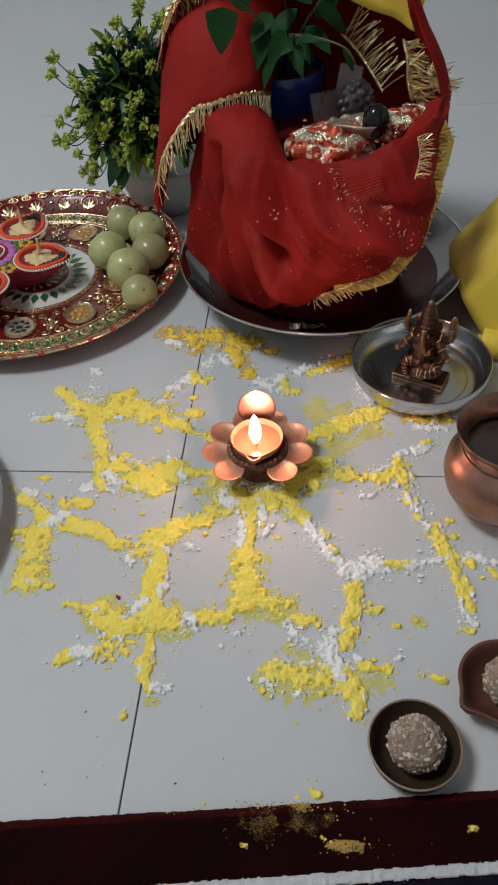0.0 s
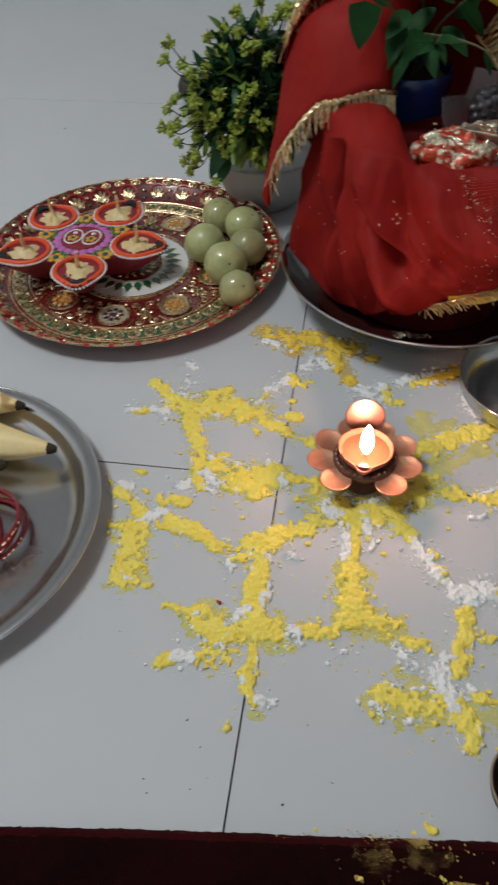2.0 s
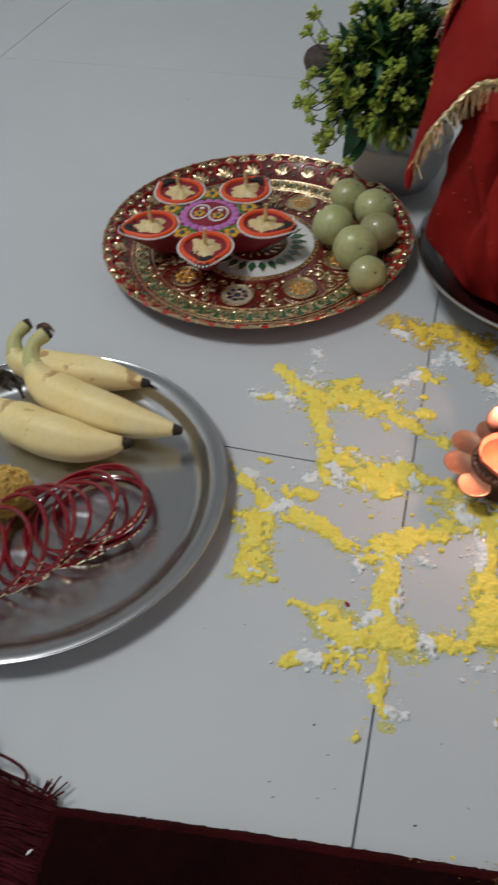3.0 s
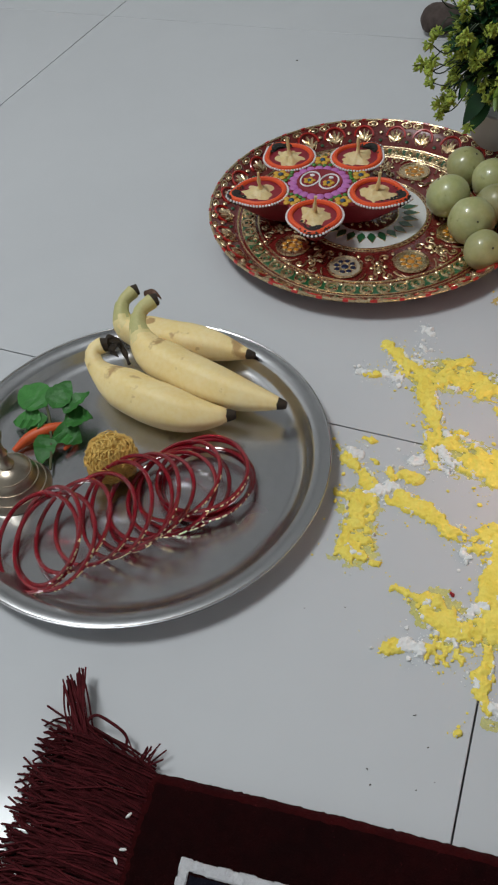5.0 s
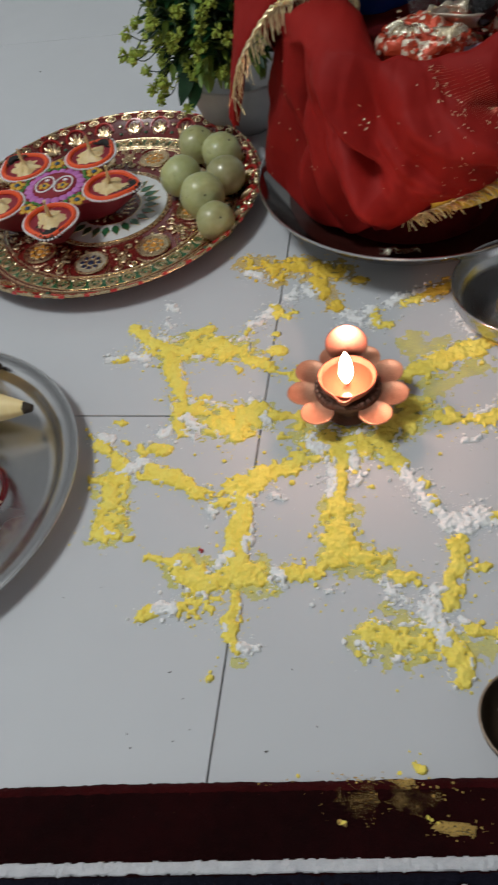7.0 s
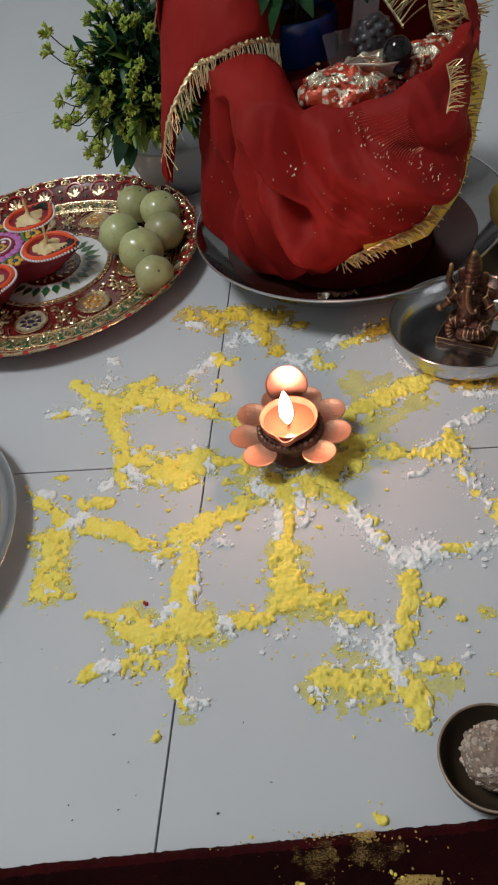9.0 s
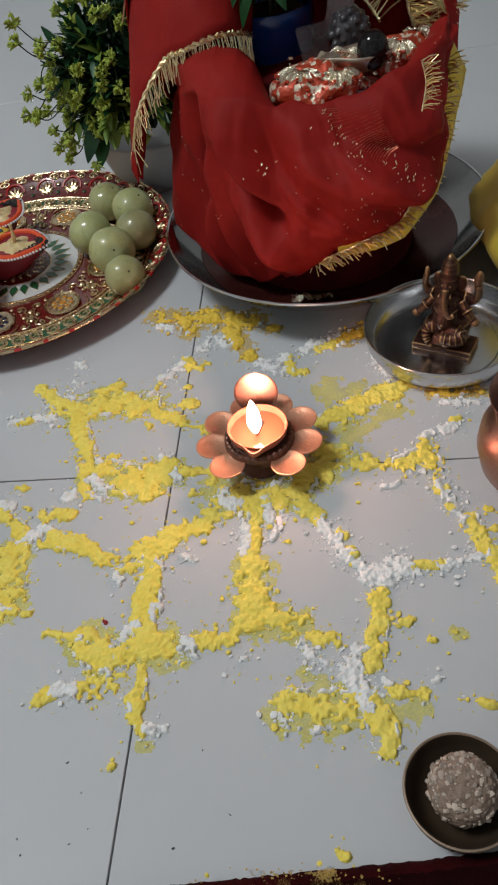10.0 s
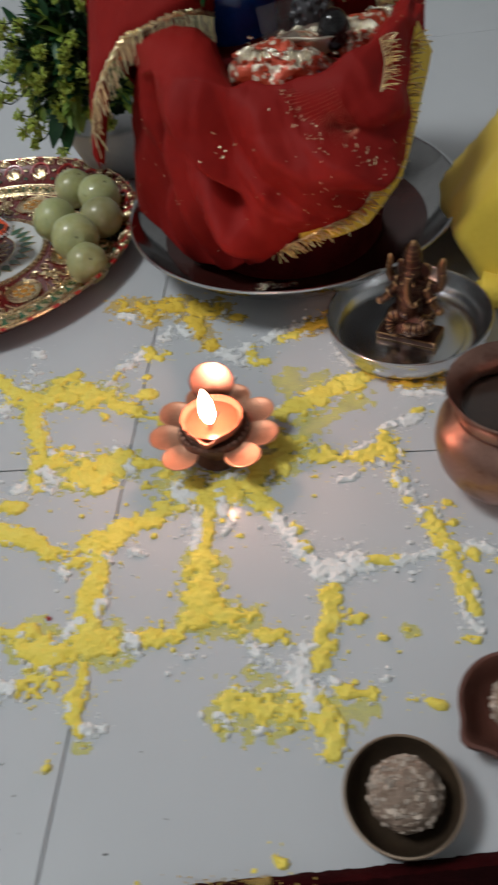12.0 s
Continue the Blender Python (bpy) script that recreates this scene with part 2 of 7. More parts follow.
GREEN_ENAMEL = material("green_enamel", (0.010, 0.085, 0.030), (0.015, 0.11, 0.04), 80, rough=0.3, coat=0.4)
WHITE_ENAMEL = material("white_enamel", (0.70, 0.70, 0.68), (0.62, 0.62, 0.60), 60, rough=0.3, coat=0.3)
CREAM_ENAMEL = material("cream_enamel", (0.50, 0.42, 0.30), (0.40, 0.32, 0.22), 60, rough=0.3, metal=0.3, coat=0.3)
BLUE_ENAMEL = material("blue_enamel", (0.008, 0.014, 0.055), (0.006, 0.010, 0.035), 80, rough=0.3, coat=0.4)
ORANGE_ENAMEL = material("orange_enamel", (0.62, 0.26, 0.02), (0.50, 0.20, 0.02), 80, rough=0.3, coat=0.4)
PALE_GOLD = material("pale_gold_relief", (0.86, 0.70, 0.46), (0.70, 0.52, 0.30), 160, rough=0.27, metal=1.0, bump=0.3, bump_scale=900)
MAROON_CLAY = material("maroon_painted_clay", (0.27, 0.014, 0.028), (0.19, 0.010, 0.020), 70, rough=0.55)
ORANGE_PAINT = material("orange_red_paint", (0.82, 0.10, 0.022), (0.72, 0.07, 0.016), 90, rough=0.5)
PURPLE_PAINT = material("orchid_paint", (0.52, 0.17, 0.46), (0.45, 0.13, 0.40), 90, rough=0.5)
WHITE_PAINT = material("white_paint", (0.84, 0.82, 0.83), (0.78, 0.76, 0.77), 120, rough=0.5)
YELLOW_PAINT = material("yellow_paint", (0.66, 0.38, 0.03), (0.58, 0.32, 0.03), 120, rough=0.5)
GREEN_PAINT = material("green_paint", (0.06, 0.22, 0.03), (0.05, 0.17, 0.02), 120, rough=0.5)
BLUE_PAINT = material("teal_blue_paint", (0.02, 0.07, 0.13), (0.015, 0.05, 0.10), 120, rough=0.5)
WAX = material("cream_wax", (0.76, 0.62, 0.34), (0.66, 0.48, 0.22), 90, rough=0.5, subsurf=0.2, bump=0.3, bump_scale=200)
SOOT = material("soot", (0.015, 0.014, 0.013), (0.03, 0.028, 0.025), 200, rough=0.95)
OIL = material("lamp_oil", (0.42, 0.105, 0.055), (0.36, 0.09, 0.045), 60, rough=0.08, coat=0.4)
WATER = material("dark_water", (0.05, 0.03, 0.022), (0.04, 0.025, 0.02), 30, rough=0.05, coat=0.5)
FLAME = material("flame", (1.0, 0.7, 0.3), None, 10, emit=((1.0, 0.55, 0.40), 135.0))
SPECK = material("dark_speck", (0.07, 0.065, 0.06), (0.11, 0.10, 0.09), 300, rough=0.9)
RED_SPECK = material("red_crumb", (0.34, 0.012, 0.018), None, 300, rough=0.8)
BARK_BROWN = material("dark_brown_husk", (0.045, 0.030, 0.026), (0.10, 0.075, 0.065), 120, rough=0.85, bump=1.0, bump_scale=150)


def film(name, base, scale, low, high):
    """A dusting so thin that the ground shows through between its grains."""
    m = material(name, base, None, 60, rough=0.95)
    nt = m.node_tree
    co = nt.nodes.new("ShaderNodeTexCoord")
    big, fine = nt.nodes.new("ShaderNodeTexNoise"), nt.nodes.new("ShaderNodeTexNoise")
    big.inputs["Scale"].default_value, fine.inputs["Scale"].default_value = scale, scale * 14
    for n in (big, fine):
        n.inputs["Detail"].default_value = 3.0
        nt.links.new(co.outputs["Object"], n.inputs["Vector"])
    mul = nt.nodes.new("ShaderNodeMath")
    mul.operation = "MULTIPLY"
    nt.links.new(big.outputs["Fac"], mul.inputs[0])
    nt.links.new(fine.outputs["Fac"], mul.inputs[1])
    mr = nt.nodes.new("ShaderNodeMapRange")
    mr.inputs[1].default_value, mr.inputs[2].default_value = low, high
    mr.inputs[4].default_value = 0.8
    nt.links.new(mul.outputs[0], mr.inputs[0])
    nt.links.new(mr.outputs[0], nt.nodes["Principled BSDF"].inputs["Alpha"])
    return m


YELLOW_DUST = film("yellow_dust", (0.95, 0.86, 0.14), 40, -0.28, 0.62)
ORANGE_DUST = film("orange_dust", (0.90, 0.60, 0.09), 55, -0.15, 0.55)
SPILL_DUST = film("spilled_dust", (0.56, 0.36, 0.10), 70, 0.12, 0.30)
FAINT_DUST = film("faint_dust", (0.34, 0.20, 0.06), 90, 0.20, 0.50)


def crumple(m, scale, depth, turn):
    """Long soft creases across a cloth, slanted by turn degrees."""
    nt = m.node_tree
    b = nt.nodes["Principled BSDF"]
    co, mp, n = nt.nodes.new("ShaderNodeTexCoord"), nt.nodes.new("ShaderNodeMapping"), nt.nodes.new("ShaderNodeTexNoise")
    mp.inputs["Rotation"].default_value = (radians(20), radians(turn), 0)
    mp.inputs["Scale"].default_value = (1.0, 1.0, 0.35)
    n.inputs["Scale"].default_value, n.inputs["Detail"].default_value, n.inputs["Distortion"].default_value = scale, 1.2, 0.6
    nt.links.new(co.outputs["Object"], mp.inputs["Vector"])
    nt.links.new(mp.outputs[0], n.inputs["Vector"])
    ridge = nt.nodes.new("ShaderNodeMath")
    ridge.operation = "PINGPONG"
    ridge.inputs[1].default_value = 0.5
    nt.links.new(n.outputs["Fac"], ridge.inputs[0])
    bp = nt.nodes.new("ShaderNodeBump")
    bp.inputs["Strength"].default_value, bp.inputs["Distance"].default_value = 1.0, depth
    nt.links.new(ridge.outputs[0], bp.inputs["Height"])
    old = b.inputs["Normal"].links[0].from_node
    nt.links.new(bp.outputs[0], old.inputs["Normal"])


crumple(RED_CLOTH, 20, 0.0040, 35)
crumple(RED_BACK, 24, 0.006, -25)
crumple(YELLOW_CLOTH, 18, 0.003, 30)


# ---- shape helpers ----
def geo():
    return ([], [])


def put(g, verts, faces):
    o = len(g[0])
    g[0].extend(tuple(v) for v in verts)
    g[1].extend(tuple(i + o for i in f) for f in faces)


def part(name, g, mat, parent=None, label="", thick=0.0, angle=40.0, at=None):
    me = bpy.data.meshes.new(name)
    me.from_pydata(g[0], [], g[1])
    me.materials.append(mat)
    me.update()
    me.polygons.foreach_set("use_smooth", [True] * len(me.polygons))
    me.set_sharp_from_angle(angle=radians(angle))
    ob = new(name, me)
    if parent:
        ob.parent = parent
    if at is not None:
        ob.matrix_basis = at
    if label:
        tagged(ob, label)
    if thick:
        s = ob.modifiers.new("thickness", "SOLIDIFY")
        s.thickness, s.offset = thick, 0.0
    return ob


def thing(name, m, label, category, group=""):
    ob = new(name)
    ob.empty_display_size = 0.02
    ob.matrix_basis = m
    return tagged(ob, label, category, group)


def lathe(g, prof, n=48, c=(0, 0, 0), squash=1.0):
    """A turned shape from (radius, height) pairs."""
    verts, faces, rows = [], [], []
    for r, z in prof:
        if r < 1e-6:
            rows.append([len(verts)])
            verts.append((c[0], c[1], c[2] + z))
        else:
            rows.append(list(range(len(verts), len(verts) + n)))
            verts += [(c[0] + r * math.cos(a), c[1] + squash * r * math.sin(a), c[2] + z) for a in (2 * math.pi * i / n for i in range(n))]
    for a, b in zip(rows, rows[1:]):
        for i in range(n):
            j = (i + 1) % n
            if len(a) > 1 and len(b) > 1:
                faces.append((a[i], a[j], b[j], b[i]))
            elif len(b) > 1:
                faces.append((a[0], b[j], b[i]))
            elif len(a) > 1:
                faces.append((a[i], a[j], b[0]))
    put(g, verts, faces)


def spline(pts, n):
    """n points on a smooth curve through pts."""
    P = [Vector(p) for p in pts]
    P = [2 * P[0] - P[1]] + P + [2 * P[-1] - P[-2]]
    out = []
    for i in range(n):
        t = i / (n - 1) * (len(P) - 3)
        k = min(int(t), len(P) - 4)
        t -= k
        a, b, c, d = P[k:k + 4]
        out.append(0.5 * (2 * b + (c - a) * t + (2 * a - 5 * b + 4 * c - d) * t * t + (3 * b - a - 3 * c + d) * t ** 3))
    return out


def tube(g, pts, rad, n=8, closed=False):
    """A tube along pts; rad a number or a function of 0..1."""
    P = [Vector(p) for p in pts]
    m = len(P)
    verts, faces = [], []
    side = None
    for i, p in enumerate(P):
        d = (P[(i + 1) % m] - P[i - 1]) if closed else (P[min(i + 1, m - 1)] - P[max(i - 1, 0)])
        d.normalize()
        if side is None:
            side = d.orthogonal().normalized()
        side = (side - d * side.dot(d)).normalized()
        up = d.cross(side)
        r = rad(i / (m - 1)) if callable(rad) else rad
        verts += [p + r * (math.cos(a) * side + math.sin(a) * up) for a in (2 * math.pi * k / n for k in range(n))]
    for i in range(m if closed else m - 1):
        for k in range(n):
            a, b = i * n, ((i + 1) % m) * n
            faces.append((a + k, a + (k + 1) % n, b + (k + 1) % n, b + k))
    if not closed:
        faces.append(tuple(range(n))[::-1])
        faces.append(tuple((m - 1) * n + k for k in range(n)))
    put(g, verts, faces)


def ball(g, c, r, segs=16, rings=10, lump=0.0, freq=60.0, turn=None):
    """An ellipsoid, lumpy if asked."""
    r = (r, r, r) if isinstance(r, (int, float)) else r
    verts, faces = [], []
    for i in range(rings + 1):
        th = math.pi * i / rings
        for k in range(segs if 0 < i < rings else 1):
            ph = 2 * math.pi * k / segs
            v = Vector((r[0] * math.sin(th) * math.cos(ph), r[1] * math.sin(th) * math.sin(ph), r[2] * math.cos(th)))
            if lump:
                v *= 1 + lump * noise.noise((v + Vector(c)) * freq)
            if turn:
                v = turn @ v
            verts.append(v + Vector(c))
    idx = lambda i, k: 0 if i == 0 else (len(verts) - 1 if i == rings else 1 + (i - 1) * segs + k % segs)
    for i in range(rings):
        for k in range(segs):
            f = [idx(i, k), idx(i + 1, k), idx(i + 1, k + 1), idx(i, k + 1)]
            f = list(dict.fromkeys(f))
            if len(f) > 2:
                faces.append(tuple(f))
    put(g, verts, faces)


def torus(g, c, R, r, n=48, k=8, normal=(0, 0, 1), a0=0.0, a1=360.0):
    q = Vector((0, 0, 1)).rotation_difference(Vector(normal).normalized())
    closed = a1 - a0 >= 359.9
    m = n if closed else n + 1
    pts = [Vector(c) + q @ Vector((R * math.cos(a), R * math.sin(a), 0)) for a in (radians(a0 + (a1 - a0) * i / n) for i in range(m))]
    tube(g, pts, r, k, closed)


def sheet(g, f, nu, nv):
    """A grid of f(u, v), both 0..1."""
    put(g, [f(i / nu, j / nv) for i in range(nu + 1) for j in range(nv + 1)],
        [(i * (nv + 1) + j, (i + 1) * (nv + 1) + j, (i + 1) * (nv + 1) + j + 1, i * (nv + 1) + j + 1) for i in range(nu) for j in range(nv)])


def slab(g, c, size, bevel=0.001, turn=0.0, seg=2):
    bm = bmesh.new()
    bmesh.ops.create_cube(bm, size=1.0)
    bmesh.ops.scale(bm, vec=size, verts=bm.verts)
    bmesh.ops.bevel(bm, geom=bm.edges[:], offset=bevel, segments=seg, affect="EDGES", profile=0.6)
    m = Matrix.Translation(c) @ Matrix.Rotation(radians(turn), 4, "Z")
    bm.verts.index_update()
    put(g, [m @ v.co for v in bm.verts], [[v.index for v in f.verts] for f in bm.faces])
    bm.free()


def leaf(g, base, tip, up, width, fold=0.25, curl=0.15, n=6, power=0.8, heart=0.0):
    """A folded, curled leaf blade with thickness, from base to tip."""
    b, t = Vector(base), Vector(tip)
    d = t - b
    L = d.length
    d.normalize()
    s = d.cross(Vector(up))
    if s.length < 1e-5:
        s = d.orthogonal()
    s.normalize()
    u = s.cross(d)
    rows = []
    for i in range(n + 1):
        x = i / n
        w = width * 0.5 * (math.sin(math.pi * min(1, x ** power * 0.97 + 0.03)) ** 0.8 + heart * max(0, 1 - x * 3.2) * (x > 0)) if 0 < i < n else 0.0006
        mid = b + d * L * x - u * curl * L * x * x
        rows.append((mid - s * w + u * w * fold, mid, mid + s * w + u * w * fold))
    verts, faces = [], []
    for off in (0.00022, -0.00022):
        for r in rows:
            verts += [p + u * off for p in r]
    h = 3 * (n + 1)
    for i in range(n):
        for k in range(2):
            a = 3 * i + k
            faces.append((a, a + 1, a + 4, a + 3))
            faces.append((h + a, h + a + 3, h + a + 4, h + a + 1))
        for k in (0, 2):
            a = 3 * i + k
            faces.append((a, a + 3, h + a + 3, h + a))
    put(g, verts, faces)


ICO = []


def crumb(g, c, r, rnd):
    """A small irregular grain of twenty faces."""
    if not ICO:
        bm = bmesh.new()
        bmesh.ops.create_icosphere(bm, subdivisions=1, radius=1.0)
        bm.verts.index_update()
        ICO.extend([[v.co.copy() for v in bm.verts], [[v.index for v in f.verts] for f in bm.faces]])
        bm.free()
    k = Vector((rnd.uniform(0.7, 1.3), rnd.uniform(0.7, 1.3), rnd.uniform(0.5, 0.9)))
    rot = Euler((0, 0, rnd.uniform(0, 6.3))).to_matrix()
    put(g, [Vector(c) + r * (rot @ Vector((v.x * k.x, v.y * k.y, v.z * k.z))) * rnd.uniform(0.85, 1.15) for v in ICO[0]], ICO[1])


# ---- the room ----
HALF, HIGH, SIDE = 2.4, 2.7, 0.8
g = geo()
slab(g, (0, 0, -0.057), (2 * HALF + 0.4, 2 * HALF + 0.4, 0.1), 0.001)
floor = tagged(part("floor", g, GROUT), "light grey glazed floor of large square tiles", "floor", kind="structure")
g = geo()
slab(g, (0, 0, HIGH + 0.05), (2 * HALF + 0.4, 2 * HALF + 0.4, 0.1), 0.001)
tagged(part("ceiling", g, WALL), "plain white painted ceiling", "ceiling", kind="structure")
for name, c, size in (("wall_north", (0, HALF + 0.1, HIGH / 2 - 0.005), (2 * HALF + 0.4, 0.2, HIGH)), ("wall_south", (0, -HALF - 0.1, HIGH / 2 - 0.005), (2 * HALF + 0.4, 0.2, HIGH)),
                      ("wall_east", (HALF + 0.1, 0, HIGH / 2 - 0.005), (0.2, 2 * HALF, HIGH)), ("wall_west", (-HALF - 0.1, 0, HIGH / 2 - 0.005), (0.2, 2 * HALF, HIGH))):
    g = geo()
    slab(g, c, size, 0.001)
    tagged(part(name, g, WALL), "plain white painted wall", "wall", kind="structure")


# ---- turned ware ----
def ring_plate(name, x, y, prof, mat, label, category, rim=None, rot=0, wide=1.0):
    p = thing(name, pose(x, y, 0, 0, 0, rot) @ Matrix.Diagonal((wide, wide, 1, 1)), label, category)
    g = geo()
    lathe(g, prof, 96)
    part("dish", g, mat, p)
    if rim:
        g = geo()
        torus(g, (0, 0, rim[1]), rim[0], rim[2], 96, 8)
        part("rolled_rim", g, STEEL_RIM, p, "bright rolled steel rim")
    return p


def thali():
    prof = [(0, 0.003), (0.128, 0.003), (0.134, 0.0042), (0.139, 0.008), (0.1425, 0.0145), (0.1455, 0.0175), (0.1565, 0.0195),
            (0.158, 0.0188), (0.157, 0.0178), (0.146, 0.0158), (0.142, 0.012), (0.139, 0.006), (0.134, 0.0012), (0.128, 0.0002), (0, 0.0002)]
    return ring_plate("steel_thali", -0.2985, -0.0925, prof, STEEL_DULL, "round brushed steel thali lying on the tiles, full of offerings", "plate", (0.1572, 0.0190, 0.0011), wide=1.014)


def parat():
    inner = [(0.157 * k / 22, 0.0032 + 0.0463 * (k / 22) ** 4.5) for k in range(23)]
    prof = inner + [(0.1585, 0.0490), (0.1575, 0.0475)] + [(r, max(0.0002, z - 0.0018)) for r, z in reversed(inner[:-1])]
    p = ring_plate("steel_basin", 0.127, 0.297, prof, STEEL, "wide shallow polished steel basin holding a red wrapped pot", "basin", (0.158, 0.0492, 0.0014))
    # thin skin over the floor, painted with the dim red reflection
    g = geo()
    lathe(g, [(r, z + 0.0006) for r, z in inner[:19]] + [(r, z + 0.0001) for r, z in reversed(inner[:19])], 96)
    part("reflection_floor", g, REFLECTION_STEEL, p, "floor coloured dark red for the cloth's dim reflection")
    return p


def small_bowl():
    prof = [(0, 0.0035), (0.046, 0.0035), (0.047, 0.0025), (0.052, 0.0025), (0.059, 0.005), (0.0635, 0.012), (0.0655, 0.0245),
            (0.0668, 0.0252), (0.0672, 0.0245), (0.0655, 0.012), (0.061, 0.004), (0.053, 0.0005), (0.046, 0.0002), (0, 0.0002)]
    return ring_plate("steel_bowl", 0.224, 0.1325, prof, STEEL_SOFT, "small shallow shiny steel bowl under a bronze statue", "bowl", (0.0666, 0.0249, 0.0009))


thali()
parat()
small_bowl()


# ---- red wrapped pot in the basin ----
CX, CY = 0.125, 0.300


def knots(a, *pairs):
    return float(np.interp(a, [p[0] for p in pairs], [p[1] for p in pairs]))


def around(a, r, z):
    return Vector((CX + r * math.cos(radians(a)), CY + r * math.sin(radians(a)), z))


def skirt_top(a):
    return (knots(a, (-205, .130), (-180, .120), (-150, .114), (-118, .108), (-100, .096), (-80, .101), (-58, .118), (-20, .116)),
            knots(a, (-205, .165), (-180, .178), (-150, .196), (-130, .201), (-119, .199), (-108, .192), (-80, .190), (-58, .206), (-20, .222)))


def skirt_hem(a):
    return (knots(a, (-205, .130), (-190, .140), (-180, .149), (-172, .130), (-152, .112), (-135, .103), (-120, .104), (-103, .115), (-82, .130), (-61, .137), (-48, .135), (-40, .127), (-30, .119), (-20, .116)),
            knots(a, (-205, .046), (-190, .046), (-180, .047), (-172, .034), (-152, .023), (-135, .024), (-120, .029), (-108, .042), (-97, .062), (-82, .080), (-61, .100), (-48, .132), (-40, .156), (-30, .182), (-20, .205)))


def skirt(u, v):
    """The front of the cloth; u goes round, v from the inner lip over the edge down to the hem."""
    a = -205 + 185 * u
    (rt, zt), (rh, zh) = skirt_top(a), skirt_hem(a)
    if v < 0.16:
        k = 1 - v / 0.16
        # under the folded corner the cloth runs inwards; at the opening it is tucked down
        tuck = knots(a, (-205, 0), (-117, 0), (-108, 1), (-20, 1))
        t = min(1, max(0, (a + 180) / 66))
        x = -0.012 + 0.094 * t
        under = Vector((x, 0.288 - 0.010 * t, knots(x, (-.03, .168), (0, .202), (.019, .210), (.048, .217), (.066, .212), (.083, .196))))
        edge = around(a, rt - 0.002, zt)
        shelf = edge.lerp(under, k) + Vector((0, 0, 0.007 * math.sin(math.pi * k) + 0.003 * k * noise.noise(Vector((a / 14, k * 2, 0.8)))))
        return shelf.lerp(around(a, rt - 0.002 - 0.024 * k, zt - 0.030 * k * k + 0.002 * math.sin(a * 0.3)), tuck)
    s = (v - 0.16) / 0.84
    r = rt + (rh - rt) * s + math.sin(math.pi * s) * knots(a, (-205, 0), (-175, .002), (-153, -.012), (-128, .010), (-95, .030), (-59, .021), (-30, .004))
    z = zt + (zh - zt) * s + 0.004 * math.sin(math.pi * min(1, s * 5)) * (s < 0.2)
    left = knots(a, (-205, .4), (-185, 1), (-140, 1), (-118, .35), (-60, .18), (-20, .1))
    fold = knots(a, (-205, .002), (-165, .003), (-145, .0085)) * left * math.sin(radians(a * 7.5 + 95 * s)) * min(1, s * 2.5)
    fold += 0.0045 * left * math.sin(radians(a * 13 - 160 * s + 40)) * min(1, s * 4)
    # long creases that run down from the gathered knot
    for a0, k, amp, wd in ((-130, 30, .013, 6), (-117, 44, -.011, 5), (-104, 60, .010, 7), (-92, 70, -.006, 6), (-142, -14, .015, 6), (-151, -4, -.016, 5), (-163, -16, .008, 6), (-176, -10, -.006, 6), (-66, 26, .006, 8), (-78, -20, -.006, 7), (-52, 18, -.004, 6)):
        d = (a - a0 - k * s) / wd
        fold += amp * math.exp(-d * d) * math.sin(math.pi * min(1, 0.015 + s * 0.95)) ** 0.8
    fold += 0.0075 * (0.5 - 2 * abs(noise.noise(Vector((a / 34 - s * 1.3, s * 1.1 + a / 150, 5.2))))) * min(1, s * 3)
    fold += 0.0022 * (0.5 - 2 * abs(noise.noise(Vector((a / 15 - s * 2.4, s * 2.0, 9.4))))) * min(1, s * 3)
    # a deep pocket below the flap, with a lip that stands out under it
    side = math.exp(-((a + 127 - 20 * s) / 12) ** 4)
    low = 0.25 + 0.012 * max(0, a + 128)
    d = (s - low) / (0.045 if s < low else 0.095)
    fold += side * (0.010 * min(1, s / 0.15) * (s < low) - 0.040 * math.exp(-d * d) + 0.013 * math.exp(-((s - low - 0.24) / 0.10) ** 2))
    # a strip that runs from the hollow's far side down to the hem, with a groove beside it
    late = min(1, max(0, (s - 0.22) * 5))
    for a0, k, amp, wd in ((-152, 26, .011, 4.5), (-142, 28, -.013, 4.5), (-128, 30, .007, 6)):
        d = (a - a0 - k * s) / wd
        fold += amp * math.exp(-d * d) * late
    # crossing pulls that run from the knot towards the hem
    for a0, k, amp, wd in ((-118, 34, -.007, 3.2), (-110, 62, .008, 5), (-98, 40, -.005, 3.5), (-86, 34, .005, 5), (-158, 22, -.009, 3.5), (-91.5, 42, .006, 2.4), (-122, 49, .006, 2.6), (-168, 26, .009, 4), (-146, 36, .008, 4)):
        d = (a - a0 - k * s) / wd
        fold += amp * math.exp(-d * d) * min(1, max(0, (s - 0.12) * 3)) * (1 - 0.6 * max(0, s - 0.7) / 0.3)
    fan = a - 24 * s
    fold += 0.0014 * (0.45 - abs(noise.noise(Vector((fan / 9.0, s * 1.5, 2.6)))) * 2) * min(1, s * 4)
    fold += 0.0006 * (0.45 - abs(noise.noise(Vector((fan / 3.2 + s * 2, s * 2.6, 7.7)))) * 2) * min(1, s * 4)
    fold += 0.0030 * noise.noise(Vector((a * 0.06, s * 3.5, 1.7))) + 0.0008 * noise.noise(Vector((a * 0.22, s * 9, 4.1)))
    fold *= 1 - 0.85 * max(0, (s - 0.6) / 0.4) ** 3 * knots(a, (-205, 1), (-130, 1), (-105, 0), (-20, 0))
    return around(a, r + fold, z)


